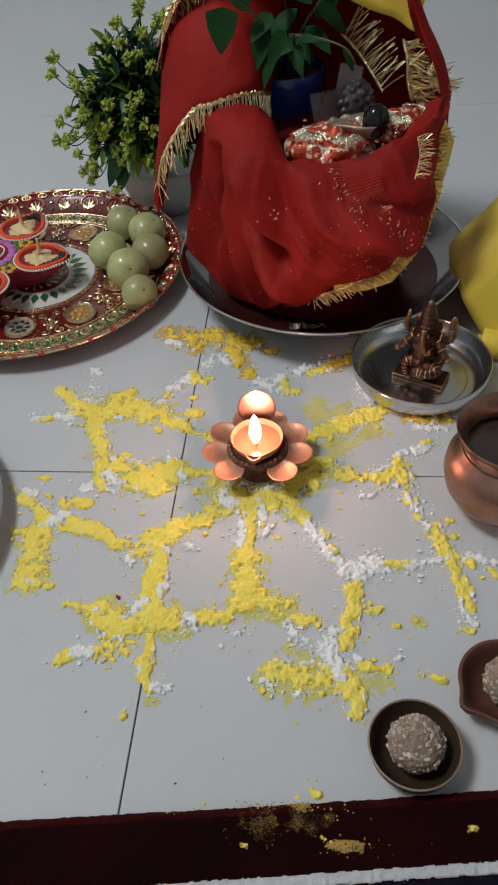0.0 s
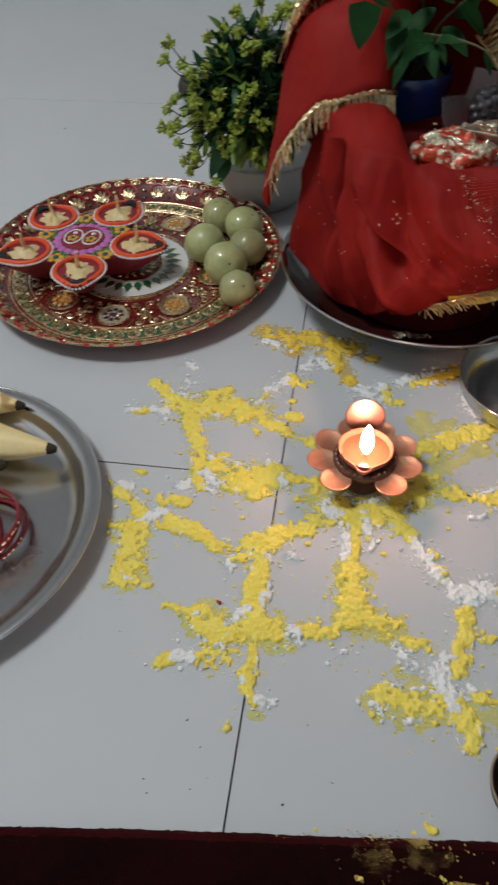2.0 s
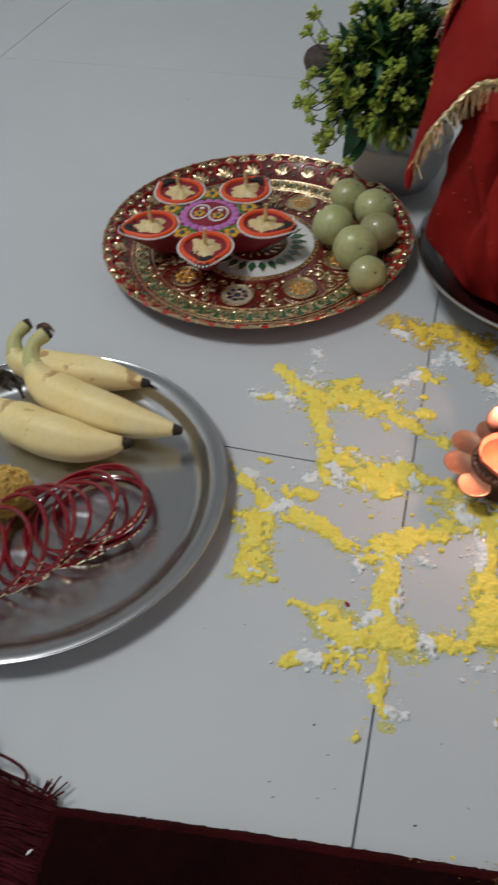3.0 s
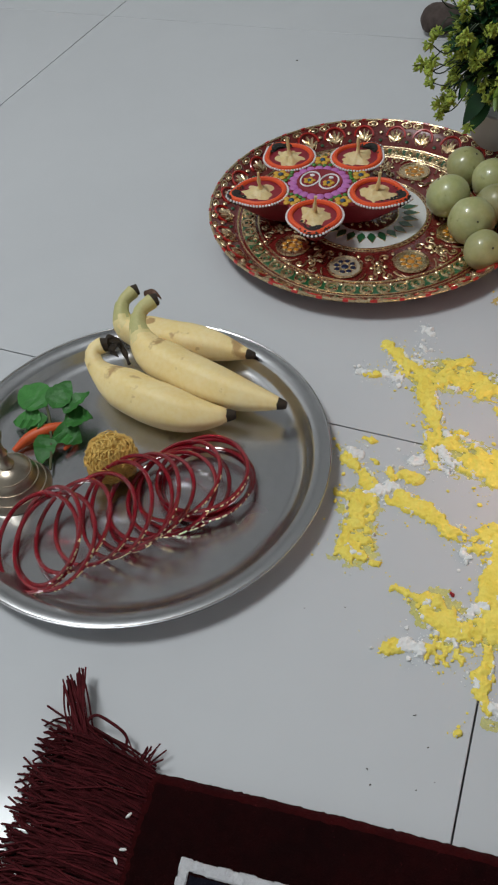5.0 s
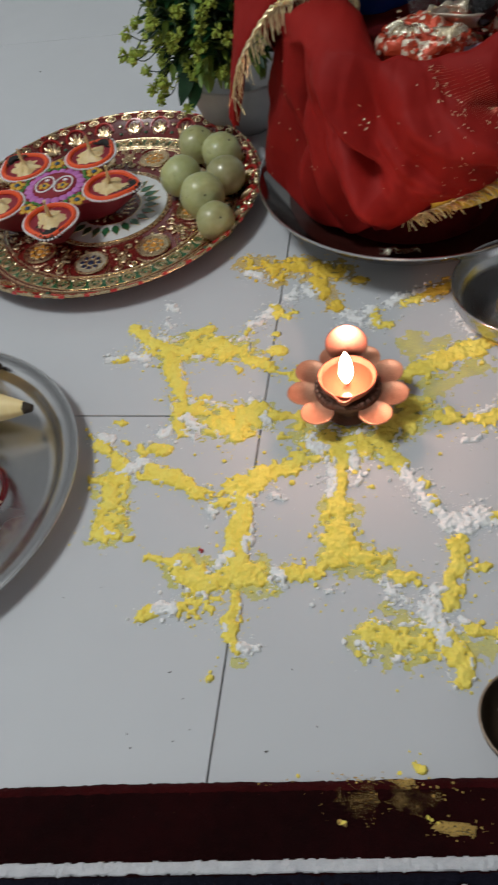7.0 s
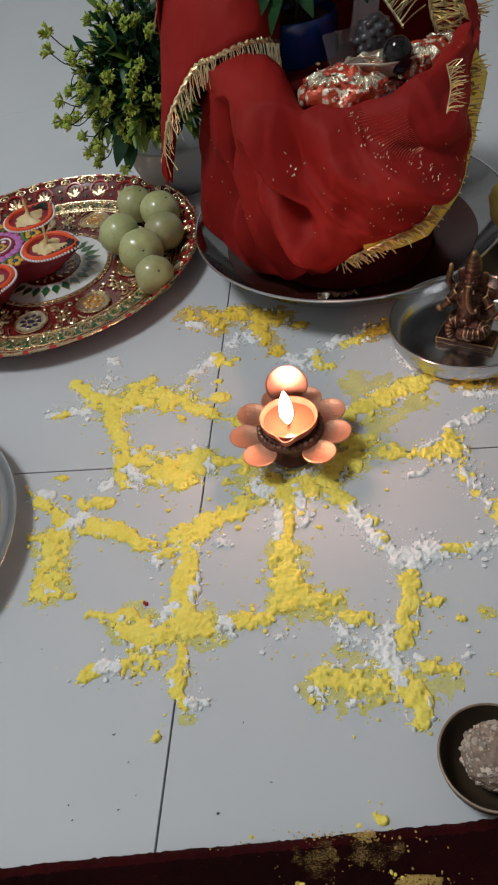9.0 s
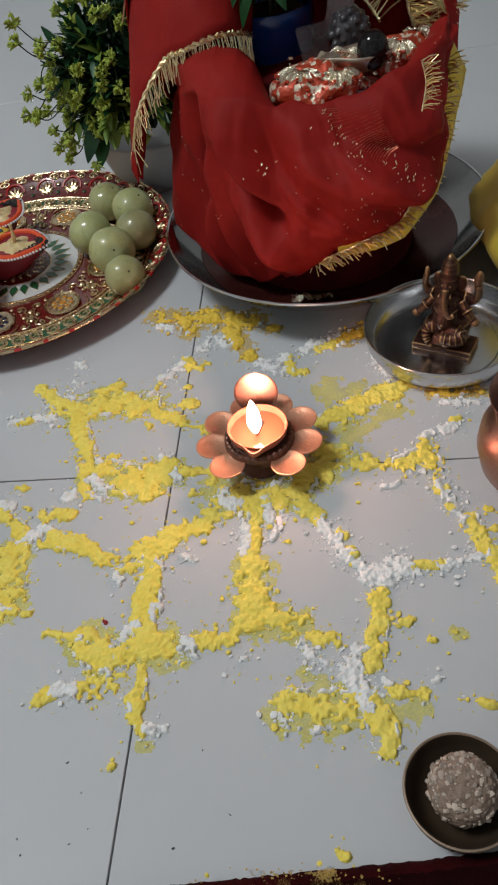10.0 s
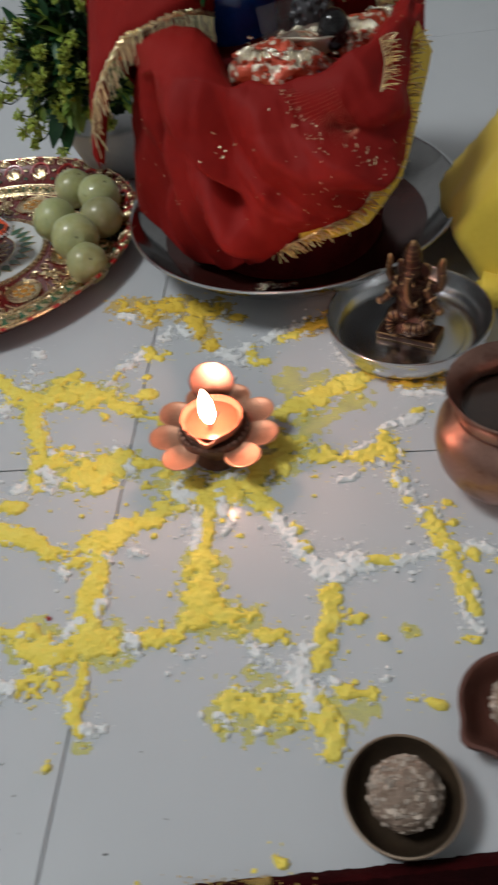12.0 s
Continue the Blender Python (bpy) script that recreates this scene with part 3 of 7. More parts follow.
def veil(u, v):
    """The cloth that rises behind the plant and narrows upwards."""
    a = -12 + 178 * u
    low = knots(a, (-12, .17), (30, .12), (80, .03))
    z = low + (0.42 - low) * v
    left = knots(z, (.03, .090), (.12, .105), (.16, .140), (.20, .166), (.25, .160), (.28, .146), (.31, .124), (.34, .104), (.42, .050))
    right = knots(z, (.03, .108), (.08, .118), (.12, .122), (.16, .121), (.21, .119), (.24, .106), (.27, .090), (.34, .062), (.42, .035))
    w = 0.5 - 0.5 * math.cos(math.pi * min(1, max(0, a / 165)))
    r = right + (left - right) * w
    r += 0.004 * math.sin(radians(a * 9 + 200 * v)) + 0.006 * noise.noise(Vector((a * 0.04, v * 4, 0.3)))
    return around(a, r, z)


def flap(u, v):
    """The folded corner whose fringed edge hangs over the pot."""
    e = FLAP_EDGE[min(len(FLAP_EDGE) - 1, int(round(u * (len(FLAP_EDGE) - 1))))]
    b = FLAP_BACK[min(len(FLAP_BACK) - 1, int(round(u * (len(FLAP_BACK) - 1))))]
    p = e.lerp(b, v)
    p.z += (0.012 + 0.006 * u) * math.sin(math.pi * v) + 0.004 * noise.noise(p * 45) + 0.003 * math.sin(9 * u + 5 * v) * math.sin(math.pi * v)
    p.x -= 0.006 * math.sin(math.pi * v) * (1 - u)
    return p


FLAP_EDGE = spline([(-0.048, 0.288, 0.100), (-0.043, 0.287, 0.142), (-0.027, 0.281, 0.176), (0.000, 0.284, 0.208), (0.019, 0.278, 0.216), (0.048, 0.279, 0.224), (0.066, 0.295, 0.219), (0.074, 0.325, 0.207)], 49)


FLAP_BACK = spline([(-0.046, 0.296, 0.100), (-0.034, 0.340, 0.160), (-0.038, 0.368, 0.212), (-0.034, 0.366, 0.246), (-0.020, 0.360, 0.276), (0.014, 0.358, 0.296), (0.056, 0.370, 0.304), (0.096, 0.385, 0.302)], 49)


def fringe(name, parent, curve, way, length, rnd, spacing=0.0024, spread=0.25, braid=0.0016, thin=0.00035):
    """A braid along a curve with loose tinsel strands."""
    g = geo()
    L = sum((b - a).length for a, b in zip(curve, curve[1:]))
    for k in range(2):
        pts = [p + Vector((0, 0, braid * 0.8 * math.sin(i * 2.1 + 3.1 * k))) + Vector((0, braid * 0.8 * math.cos(i * 2.1 + 3.1 * k), 0)) for i, p in enumerate(curve)]
        tube(g, pts, braid * 0.65, 5)
    n = max(6, int(L / spacing))
    for i in range(n):
        t = (i + rnd.uniform(-0.4, 0.4)) / n * (len(curve) - 1)
        k = max(0, min(len(curve) - 2, int(t)))
        p = curve[k].lerp(curve[k + 1], min(1, max(0, t - k)))
        w = way(t / (len(curve) - 1)) if callable(way) else Vector(way)
        d = (w.normalized() + spread * Vector((rnd.gauss(0, 1), rnd.gauss(0, 1), rnd.gauss(0, 0.6)))).normalized()
        ln = length * rnd.uniform(0.6, 1.1)
        tube(g, [p, p + d * ln * 0.5 + Vector((0, 0, 0.001)), p + d * ln], rnd.uniform(0.7, 1.5) * thin, 3)
    return part(name, g, GOLD, parent, "gold tinsel fringe")


def wrapped_pot():
    rnd = random.Random(5)
    cloth = thing("red_cloth", pose(0, 0, 0), "sheer red gold-fringed ceremonial cloth wrapped round a pot in the basin", "cloth")
    g = geo()
    sheet(g, skirt, 300, 130)
    part("front_drape", g, RED_CLOTH, cloth, thick=0.0008, angle=80)
    g = geo()
    sheet(g, veil, 100, 60)
    part("back_veil", g, RED_BACK, cloth, thick=0.0008, angle=80)
    g = geo()
    sheet(g, flap, 48, 14)
    part("folded_corner", g, RED_CLOTH, cloth, thick=0.0008, angle=80)
    # filler inside the drape; its dark colour imitates the shaded gap
    g = geo()
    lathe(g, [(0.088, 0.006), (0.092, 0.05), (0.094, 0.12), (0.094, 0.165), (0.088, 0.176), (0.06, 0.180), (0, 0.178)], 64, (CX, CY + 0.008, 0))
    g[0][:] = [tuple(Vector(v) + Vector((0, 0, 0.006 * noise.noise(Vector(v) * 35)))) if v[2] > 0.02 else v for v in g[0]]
    part("inner_wrap", g, INNER_RED, cloth, "inner wrap, its red darkened to stand for shade", angle=80)
    g = geo()

    def lining(u, v):
        a = -84 + 66 * u
        (rh, zh) = skirt_hem(a)
        w = knots(u, (0, .004), (.2, .015), (.6, .026), (1, .032))
        return around(a + 9 * v * u * u, rh - 0.0015 + 0.001 * v + 0.014 * v * u * u, zh + 0.006 - (w + 0.006) * v)

    sheet(g, lining, 40, 5)
    part("yellow_border", g, YELLOW_CLOTH, cloth, "yellow cotton border under the red hem", thick=0.0008)
    g = geo()
    edge = spline([(0.100, 0.375, 0.315), (0.140, 0.355, 0.288), (0.172, 0.350, 0.268), (0.198, 0.352, 0.262), (0.214, 0.350, 0.252)], 24)
    sheet(g, lambda u, v: edge[int(round(u * 23))] + Vector((0.012 * v, 0.020 * v, 0.035 * v - 0.003 * math.sin(9 * u))), 23, 5)
    part("upper_yellow_border", g, YELLOW_CLOTH, cloth, "yellow cotton border at the veil's edge", thick=0.0008)
    fringe("flap_fringe", cloth, FLAP_EDGE[10:], (0.05, -0.25, -1), 0.024, rnd, 0.0015, 0.17, braid=0.0022, thin=0.00036)
    fringe("tail_fringe", cloth, FLAP_EDGE[5:14], (0.1, -0.4, -0.9), 0.020, rnd, 0.0030, 0.3, braid=0.0012)
    hem = [around(a, skirt_hem(a)[0] + 0.002, skirt_hem(a)[1]) for a in np.linspace(-94, -24, 46)]
    fringe("hem_fringe", cloth, hem, lambda t: Vector((0.75, -0.5, 0.35 - 0.75 * (1 - t))), 0.015, rnd, 0.0011, 0.45, braid=0.0010, thin=0.00055)
    fringe("upper_fringe", cloth, [p + Vector((0, -0.004, 0.006)) for p in FLAP_BACK[19:38]], (0.35, -0.6, -0.75), 0.027, rnd, 0.0010, 0.28, braid=0.0026, thin=0.0006)
    fringe("inner_fringe", cloth, spline([(0.143, 0.352, 0.252), (0.158, 0.345, 0.238), (0.170, 0.338, 0.224), (0.185, 0.328, 0.204)], 20), (0.62, -0.1, 0.62), 0.034, rnd, 0.0016, 0.22, thin=0.00055)
    fringe("side_fringe", cloth, spline([(0.203, 0.345, 0.245), (0.207, 0.332, 0.232), (0.208, 0.318, 0.216), (0.212, 0.305, 0.204)], 16), (0.9, -0.15, -0.05), 0.025, rnd, 0.0007, 0.38, braid=0.0022, thin=0.00055)
    fringe("loose_tinsel", cloth, spline([(0.226, 0.318, 0.226), (0.236, 0.306, 0.212)], 6), (0.9, -0.2, 0.1), 0.024, rnd, 0.0003, 0.9, braid=0.001, thin=0.0005)
    tagged(fringe("side_patch", cloth, spline([(0.205, 0.181, 0.222), (0.208, 0.178, 0.207), (0.205, 0.172, 0.190)], 10), (0.85, -0.05, 0.15), 0.013, rnd, 0.0009, 0.40, braid=0.0008), kind="stuff")
    # lurex hatching beside a seam across the front, then sequins and flecks along it
    def seam(t):
        return float(np.interp(t, (0, 0.35, 0.7, 1), (0.633, 0.675, 0.700, 0.708))), 0.19 + 0.35 * t

    g = geo()
    for i in range(24):
        t = i / 23
        u0, v0 = seam(t)
        u1, v1 = 0.735 + 0.035 * t, max(0.18, 0.19 + 0.30 * t)
        line = []
        for k in range(8):
            p = skirt(u0 + (u1 - u0) * k / 7, v0 + (v1 - v0) * k / 7)
            line.append(p + Vector((p.x - CX, p.y - CY, 0)).normalized() * 0.0005)
        tube(g, line, 0.00016, 3)
    tagged(part("lurex_hatching", g, LUREX, cloth, "fine gold lurex hatching"), kind="stuff")
    g = geo()
    for i in range(140):
        if i < 60:
            t = i % 30 / 30
            u, v = seam(0.1 + 0.7 * t) if i < 30 else ((0.50 + 0.11 * t, 0.36 + 0.26 * t) if i < 37 else (0.735 + 0.05 * t, 0.40 + 0.34 * t))
            u, v = u + rnd.gauss(0, 0.009), v + rnd.gauss(0, 0.025)
        elif i < 84:
            u, v = rnd.uniform(0.66, 0.84), rnd.uniform(0.55, 0.96)
        else:
            u, v = rnd.uniform(0.05, 0.95), rnd.uniform(0.18, 0.97)
        u, v = min(0.99, max(0.01, u)), min(0.97, max(0.17, v))
        p = skirt(u, v)
        nrm = (skirt(u + 0.004, v) - p).cross(skirt(u, v + 0.004) - p).normalized()
        out = Vector((p.x - CX, p.y - CY, 0))
        nrm = nrm if nrm.dot(out) > 0 else -nrm
        d = (nrm.orthogonal().normalized() + nrm * rnd.uniform(-0.3, 0.3)).normalized()
        d.rotate(Matrix.Rotation(rnd.gauss(0.4, 0.5), 3, nrm))
        ln = rnd.uniform(0.0008, 0.0026) if i < 60 else rnd.uniform(0.0004, 0.0018)
        tube(g, [p + nrm * 0.0007 - d * ln * 0.5, p + nrm * 0.0009 + d * ln * 0.5], 0.00034 if i < 60 else 0.00026, 4)
    tagged(part("sequins", g, SEQUIN, cloth, "tiny pale gold sequins and flecks"), kind="stuff")

    pot = thing("potted_basil", pose(0.089, 0.366, 0.004), "holy basil growing in a glossy blue pot inside the red wrap", "plant")
    g = geo()
    lathe(g, [(0, 0), (0.030, 0), (0.034, 0.05), (0.038, 0.15), (0.039, 0.196), (0.040, 0.204), (0.0395, 0.212), (0.038, 0.2145), (0.036, 0.212), (0.035, 0.200), (0, 0.200)], 40)
    part("pot", g, BLUE_GLAZE, pot, "deep blue glazed pot")
    g = geo()
    lathe(g, [(0.0350, 0.203), (0.03, 0.208), (0, 0.206)], 24)
    part("soil", g, SOIL, pot)
    stems = geo()
    shoots = [spline([(0, 0, 0.205), (0.004, -0.010, 0.25), (-0.002, -0.02, 0.30), (0.004, -0.02, 0.37)], 10),
              spline([(0.004, 0, 0.21), (0.014, -0.03, 0.242), (0.018, -0.06, 0.262), (0.012, -0.088, 0.262)], 10),
              spline([(0, 0, 0.22), (0.02, -0.02, 0.26), (0.03, -0.05, 0.282), (0.034, -0.06, 0.29)], 10),
              spline([(-0.002, 0, 0.22), (-0.02, -0.05, 0.27), (-0.05, -0.09, 0.31), (-0.06, -0.105, 0.318)], 10),
              spline([(0.004, -0.04, 0.256), (0.03, -0.07, 0.262), (0.055, -0.085, 0.258), (0.066, -0.088, 0.245)], 10)]
    for s in shoots:
        tube(stems, s, lambda t: 0.0016 - 0.0009 * t, 6)
    part("stem", stems, BASIL_STEM, pot)
    g = geo()
    leaf(g, (-0.050, -0.105, 0.300), (-0.052, -0.116, 0.266), (0.15, -0.8, 0.6), 0.026, 0.12, 0.12, 10, 0.60, 0.35)
    part("leaf", g, BASIL, pot, "large heart-shaped green leaf")
    for b, t, w in (((0.030, -0.050, 0.285), (0.062, -0.052, 0.262), 0.026), ((0.026, -0.045, 0.285), (0.004, -0.06, 0.300), 0.024), ((0.012, -0.03, 0.275), (-0.022, -0.040, 0.245), 0.026),
                    ((0.034, -0.06, 0.292), (0.052, -0.075, 0.312), 0.022), ((0.010, -0.02, 0.30), (-0.028, -0.03, 0.315), 0.026), ((0.0, -0.02, 0.33), (0.03, -0.04, 0.345), 0.024),
                    ((-0.015, -0.045, 0.268), (-0.03, -0.07, 0.232), 0.022), ((0.0, -0.015, 0.255), (-0.018, -0.03, 0.225), 0.022), ((0.008, -0.02, 0.245), (0.03, -0.028, 0.232), 0.020),
                    ((0.012, -0.088, 0.262), (0.022, -0.102, 0.258), 0.011), ((0.012, -0.088, 0.262), (0.000, -0.100, 0.262), 0.011), ((0.012, -0.088, 0.262), (0.010, -0.098, 0.276), 0.010),
                    ((0.014, -0.075, 0.262), (0.030, -0.092, 0.270), 0.013), ((0.014, -0.070, 0.26), (-0.004, -0.088, 0.268), 0.012), ((0.055, -0.085, 0.258), (0.066, -0.090, 0.240), 0.012),
                    ((0.016, -0.06, 0.258), (0.026, -0.075, 0.244), 0.012), ((0.0, -0.05, 0.262), (-0.012, -0.085, 0.246), 0.024), ((0.006, -0.045, 0.258), (0.016, -0.075, 0.232), 0.022), ((-0.012, -0.04, 0.275), (-0.030, -0.065, 0.262), 0.024),
                    ((0.02, -0.04, 0.262), (0.044, -0.062, 0.250), 0.024), ((0.0, -0.03, 0.285), (-0.014, -0.055, 0.300), 0.026), ((0.016, -0.03, 0.29), (0.036, -0.05, 0.308), 0.026), ((-0.006, -0.055, 0.25), (-0.024, -0.075, 0.226), 0.020), ((0.03, -0.04, 0.27), (0.05, -0.03, 0.285), 0.022), ((-0.03, -0.06, 0.285), (-0.05, -0.06, 0.300), 0.020)):
        g = geo()
        leaf(g, b, t, (rnd.uniform(-0.4, 0.4), -0.5, 0.8), w * rnd.uniform(0.62, 0.80), 0.25, rnd.uniform(0.05, 0.35), 8)
        part("leaf", g, BASIL, pot)

    # the small shrine things that lie in the cloth
    m = pose(0.141, 0.240, 0.176)
    dress = thing("brocade_dress", m, "crumpled orange and silver lace deity dress lying in the red cloth", "cloth")
    g = geo()
    ball(g, (-0.010, 0.0, 0.012), (0.040, 0.028, 0.019), 96, 60, 0.28, 70)
    g[0][:] = [tuple(Vector(v) + Vector((0, 0, 1)) * (0.0022 * noise.noise(Vector(v) * 190) + 0.0008 * noise.noise(Vector(v) * 480))) for v in g[0]]
    part("skirt", g, ORANGE_CLOTH, dress, "orange brocade")
    g = geo()
    ball(g, (0.056, 0.022, 0.018), (0.026, 0.020, 0.019), 80, 50, 0.28, 80)
    g[0][:] = [tuple(Vector(v) + Vector((0, 0, 1)) * (0.0022 * noise.noise(Vector(v) * 200) + 0.0008 * noise.noise(Vector(v) * 500))) for v in g[0]]
    part("sleeve", g, ORANGE_CLOTH, dress, "orange brocade")
    g = geo()
    ball(g, (0.026, -0.014, 0.004), (0.030, 0.012, 0.010), 30, 14, 0.5, 60)
    part("lining", g, LILAC_CLOTH, dress, "pale lilac lining")
    for c, R, a0, a1, tip in (((-0.022, -0.004, 0.027), 0.022, 150, 330, 0.2), ((0.006, -0.012, 0.026), 0.017, 200, 380, 0.0), 
                             ((0.056, 0.012, 0.034), 0.018, 120, 320, 0.1), ((0.068, 0.026, 0.034), 0.015, -60, 140, 0.3)):
        g = geo()

        def ruffle(u, v):
            a = radians(a0 + (a1 - a0) * u)
            r = R * (0.25 + 0.75 * v)
            pleat = 0.0026 * v * math.sin(u * 44) + 0.0012 * v * math.sin(u * 97 + 1)
            return Vector(c) + Vector((r * math.cos(a), 0.75 * r * math.sin(a), 0.0035 + 1.3 * pleat - 0.009 * v * v + tip * 0.012 * v))

        sheet(g, ruffle, 90, 6)
        f = part("ruffle", g, SILVER_LACE, dress, "pleated silver lace ruffle", thick=0.0004, angle=60)
        g = geo()
        for i in range(26):
            ball(g, ruffle(i / 25, 1.0) + Vector((0, 0, 0.0008)), (0.0013, 0.0013, 0.0012), 6, 4)
        tagged(part("edge_beads", g, RED_BEAD if tip < 0.25 else SILVER_LACE, f, "beaded edge"), kind="stuff")
    for c, R, n in (((-0.012, -0.004, 0.020), 0.018, 16), ((0.006, 0.010, 0.026), 0.016, 14), ((0.052, 0.018, 0.030), 0.014, 12), ((-0.020, -0.010, 0.008), 0.014, 12), ((0.066, 0.010, 0.022), 0.012, 10)):
        g = geo()

        def band(u, v):
            a = u * 2.6 + c[0] * 60
            k = 0.0085 * (v - 0.5)
            return Vector(c) + Vector(((R + k) * math.cos(a), -0.006 + 0.45 * (R + k) * math.sin(a), 0.4 * R * math.sin(a) + 0.0016 * math.sin(a * 9) + k * 0.9))

        sheet(g, band, 5 * n, 3)
        for i in range(2 * n):
            a = i / (2 * n) * 2.6 + c[0] * 60
            p = Vector(c) + Vector((R * math.cos(a), -0.006 + 0.45 * R * math.sin(a), 0.4 * R * math.sin(a) + 0.0018))
            ball(g, p, (0.0013, 0.0013, 0.0012), 6, 4)
        part("lace", g, SILVER_LACE, dress, "silver gota lace")
    g = geo()
    for i in range(90):
        crumb(g, (rnd.uniform(-0.036, 0.078), rnd.uniform(-0.024, 0.03), rnd.uniform(0.014, 0.034)), rnd.uniform(0.0010, 0.0026), rnd)
    tagged(part("bead_work", g, SILVER_LACE, dress, "silver beads"), kind="stuff")
    g = geo()
    for i in range(150):
        a, k = rnd.uniform(0, 6.283), rnd.choice((0, 0, 1))
        c, R = ((-0.012, -0.004), 0.032) if k == 0 else ((0.056, 0.020), 0.022)
        q = rnd.choice((0.55, 0.82, 0.98)) + rnd.gauss(0, 0.05)
        x, y = c[0] + R * q * math.cos(a), c[1] + 0.72 * R * q * math.sin(a)
        crumb(g, (x, y, 0.012 + 0.019 * math.sqrt(max(0, 1 - min(1, q) ** 2)) + 0.004 * k), rnd.uniform(0.0009, 0.0021), rnd)
    tagged(part("bead_trim", g, RED_BEAD, dress, "orange red beads"), kind="stuff")
    stone = thing("black_stone", pose(0.174, 0.242, 0.1955), "polished black egg-shaped stone in a small metal dish", "stone")
    g = geo()
    ball(g, (0, 0, 0.016), (0.0125, 0.0125, 0.0150), 28, 18)
    part("stone", g, BLACK_STONE, stone)
    dish = thing("leaf_dish", pose(0.168, 0.246, 0.191, 0, 0, 8), "small pointed metal dish under the black stone", "dish")
    g = geo()

    def shell(u, v):
        a = 2 * math.pi * u
        r = 0.0235 * v * (1 + 0.50 * math.exp(-((a - math.pi) / 0.35) ** 2))
        return Vector((r * math.cos(a), 0.72 * r * math.sin(a), 0.004 + 0.016 * v ** 2.2))

    sheet(g, shell, 40, 10)
    part("dish", g, PALE_METAL, dish, thick=0.0012)
    idol = thing("grey_idol", pose(0.158, 0.288, 0.180), "dark grey knobbly idol standing in the red cloth", "statue")
    g = geo()
    ball(g, (0, 0, 0.028), (0.016, 0.014, 0.022), 24, 16, 0.15, 60)
    for i in range(46):
        th, ph = math.acos(1 - 1.6 * (i + 0.5) / 46), i * 2.4
        ball(g, (0.0155 * math.sin(th) * math.cos(ph), 0.0135 * math.sin(th) * math.sin(ph), 0.029 + 0.021 * math.cos(th)), 0.0032 * rnd.uniform(0.5, 1.35), 8, 6)
    ob = part("idol", g, GREY_LUMPY, idol)
    r = ob.modifiers.new("merge", "REMESH")
    r.mode, r.voxel_size, r.use_smooth_shade = "VOXEL", 0.0008, True
    for c, sz, t in (((0.128, 0.286, 0.206), (0.026, 0.0008, 0.030), 25), ((0.150, 0.302, 0.222), (0.024, 0.0008, 0.034), -28)):
        pl = thing("plastic_sheet", pose(*c, -25, 0, t), "clear stiff plastic packing sheet beside the idol", "packaging")
        g = geo()
        slab(g, (0, 0, 0), sz, 0.0003)
        part("panel", g, CLEAR_PLASTIC, pl)


wrapped_pot()


def foil_scrap():
    rnd = random.Random(33)
    p = thing("foil_scrap", pose(0.112, 0.190, 0.0175, -28, 0, 0), "crumpled silver foil scrap lying in the steel basin", "foil")
    g = geo()
    sheet(g, lambda u, v: Vector((0.038 * (u - 0.5), 0.017 * (v - 0.5), 0.0030 + 0.0060 * noise.noise(Vector((u * 6, v * 3, 0.7))) + 0.0016 * noise.noise(Vector((u * 15, v * 8, 2.2))))), 26, 12)
    part("sheet", g, SILVER_LACE, p, thick=0.0002, angle=20)


foil_scrap()


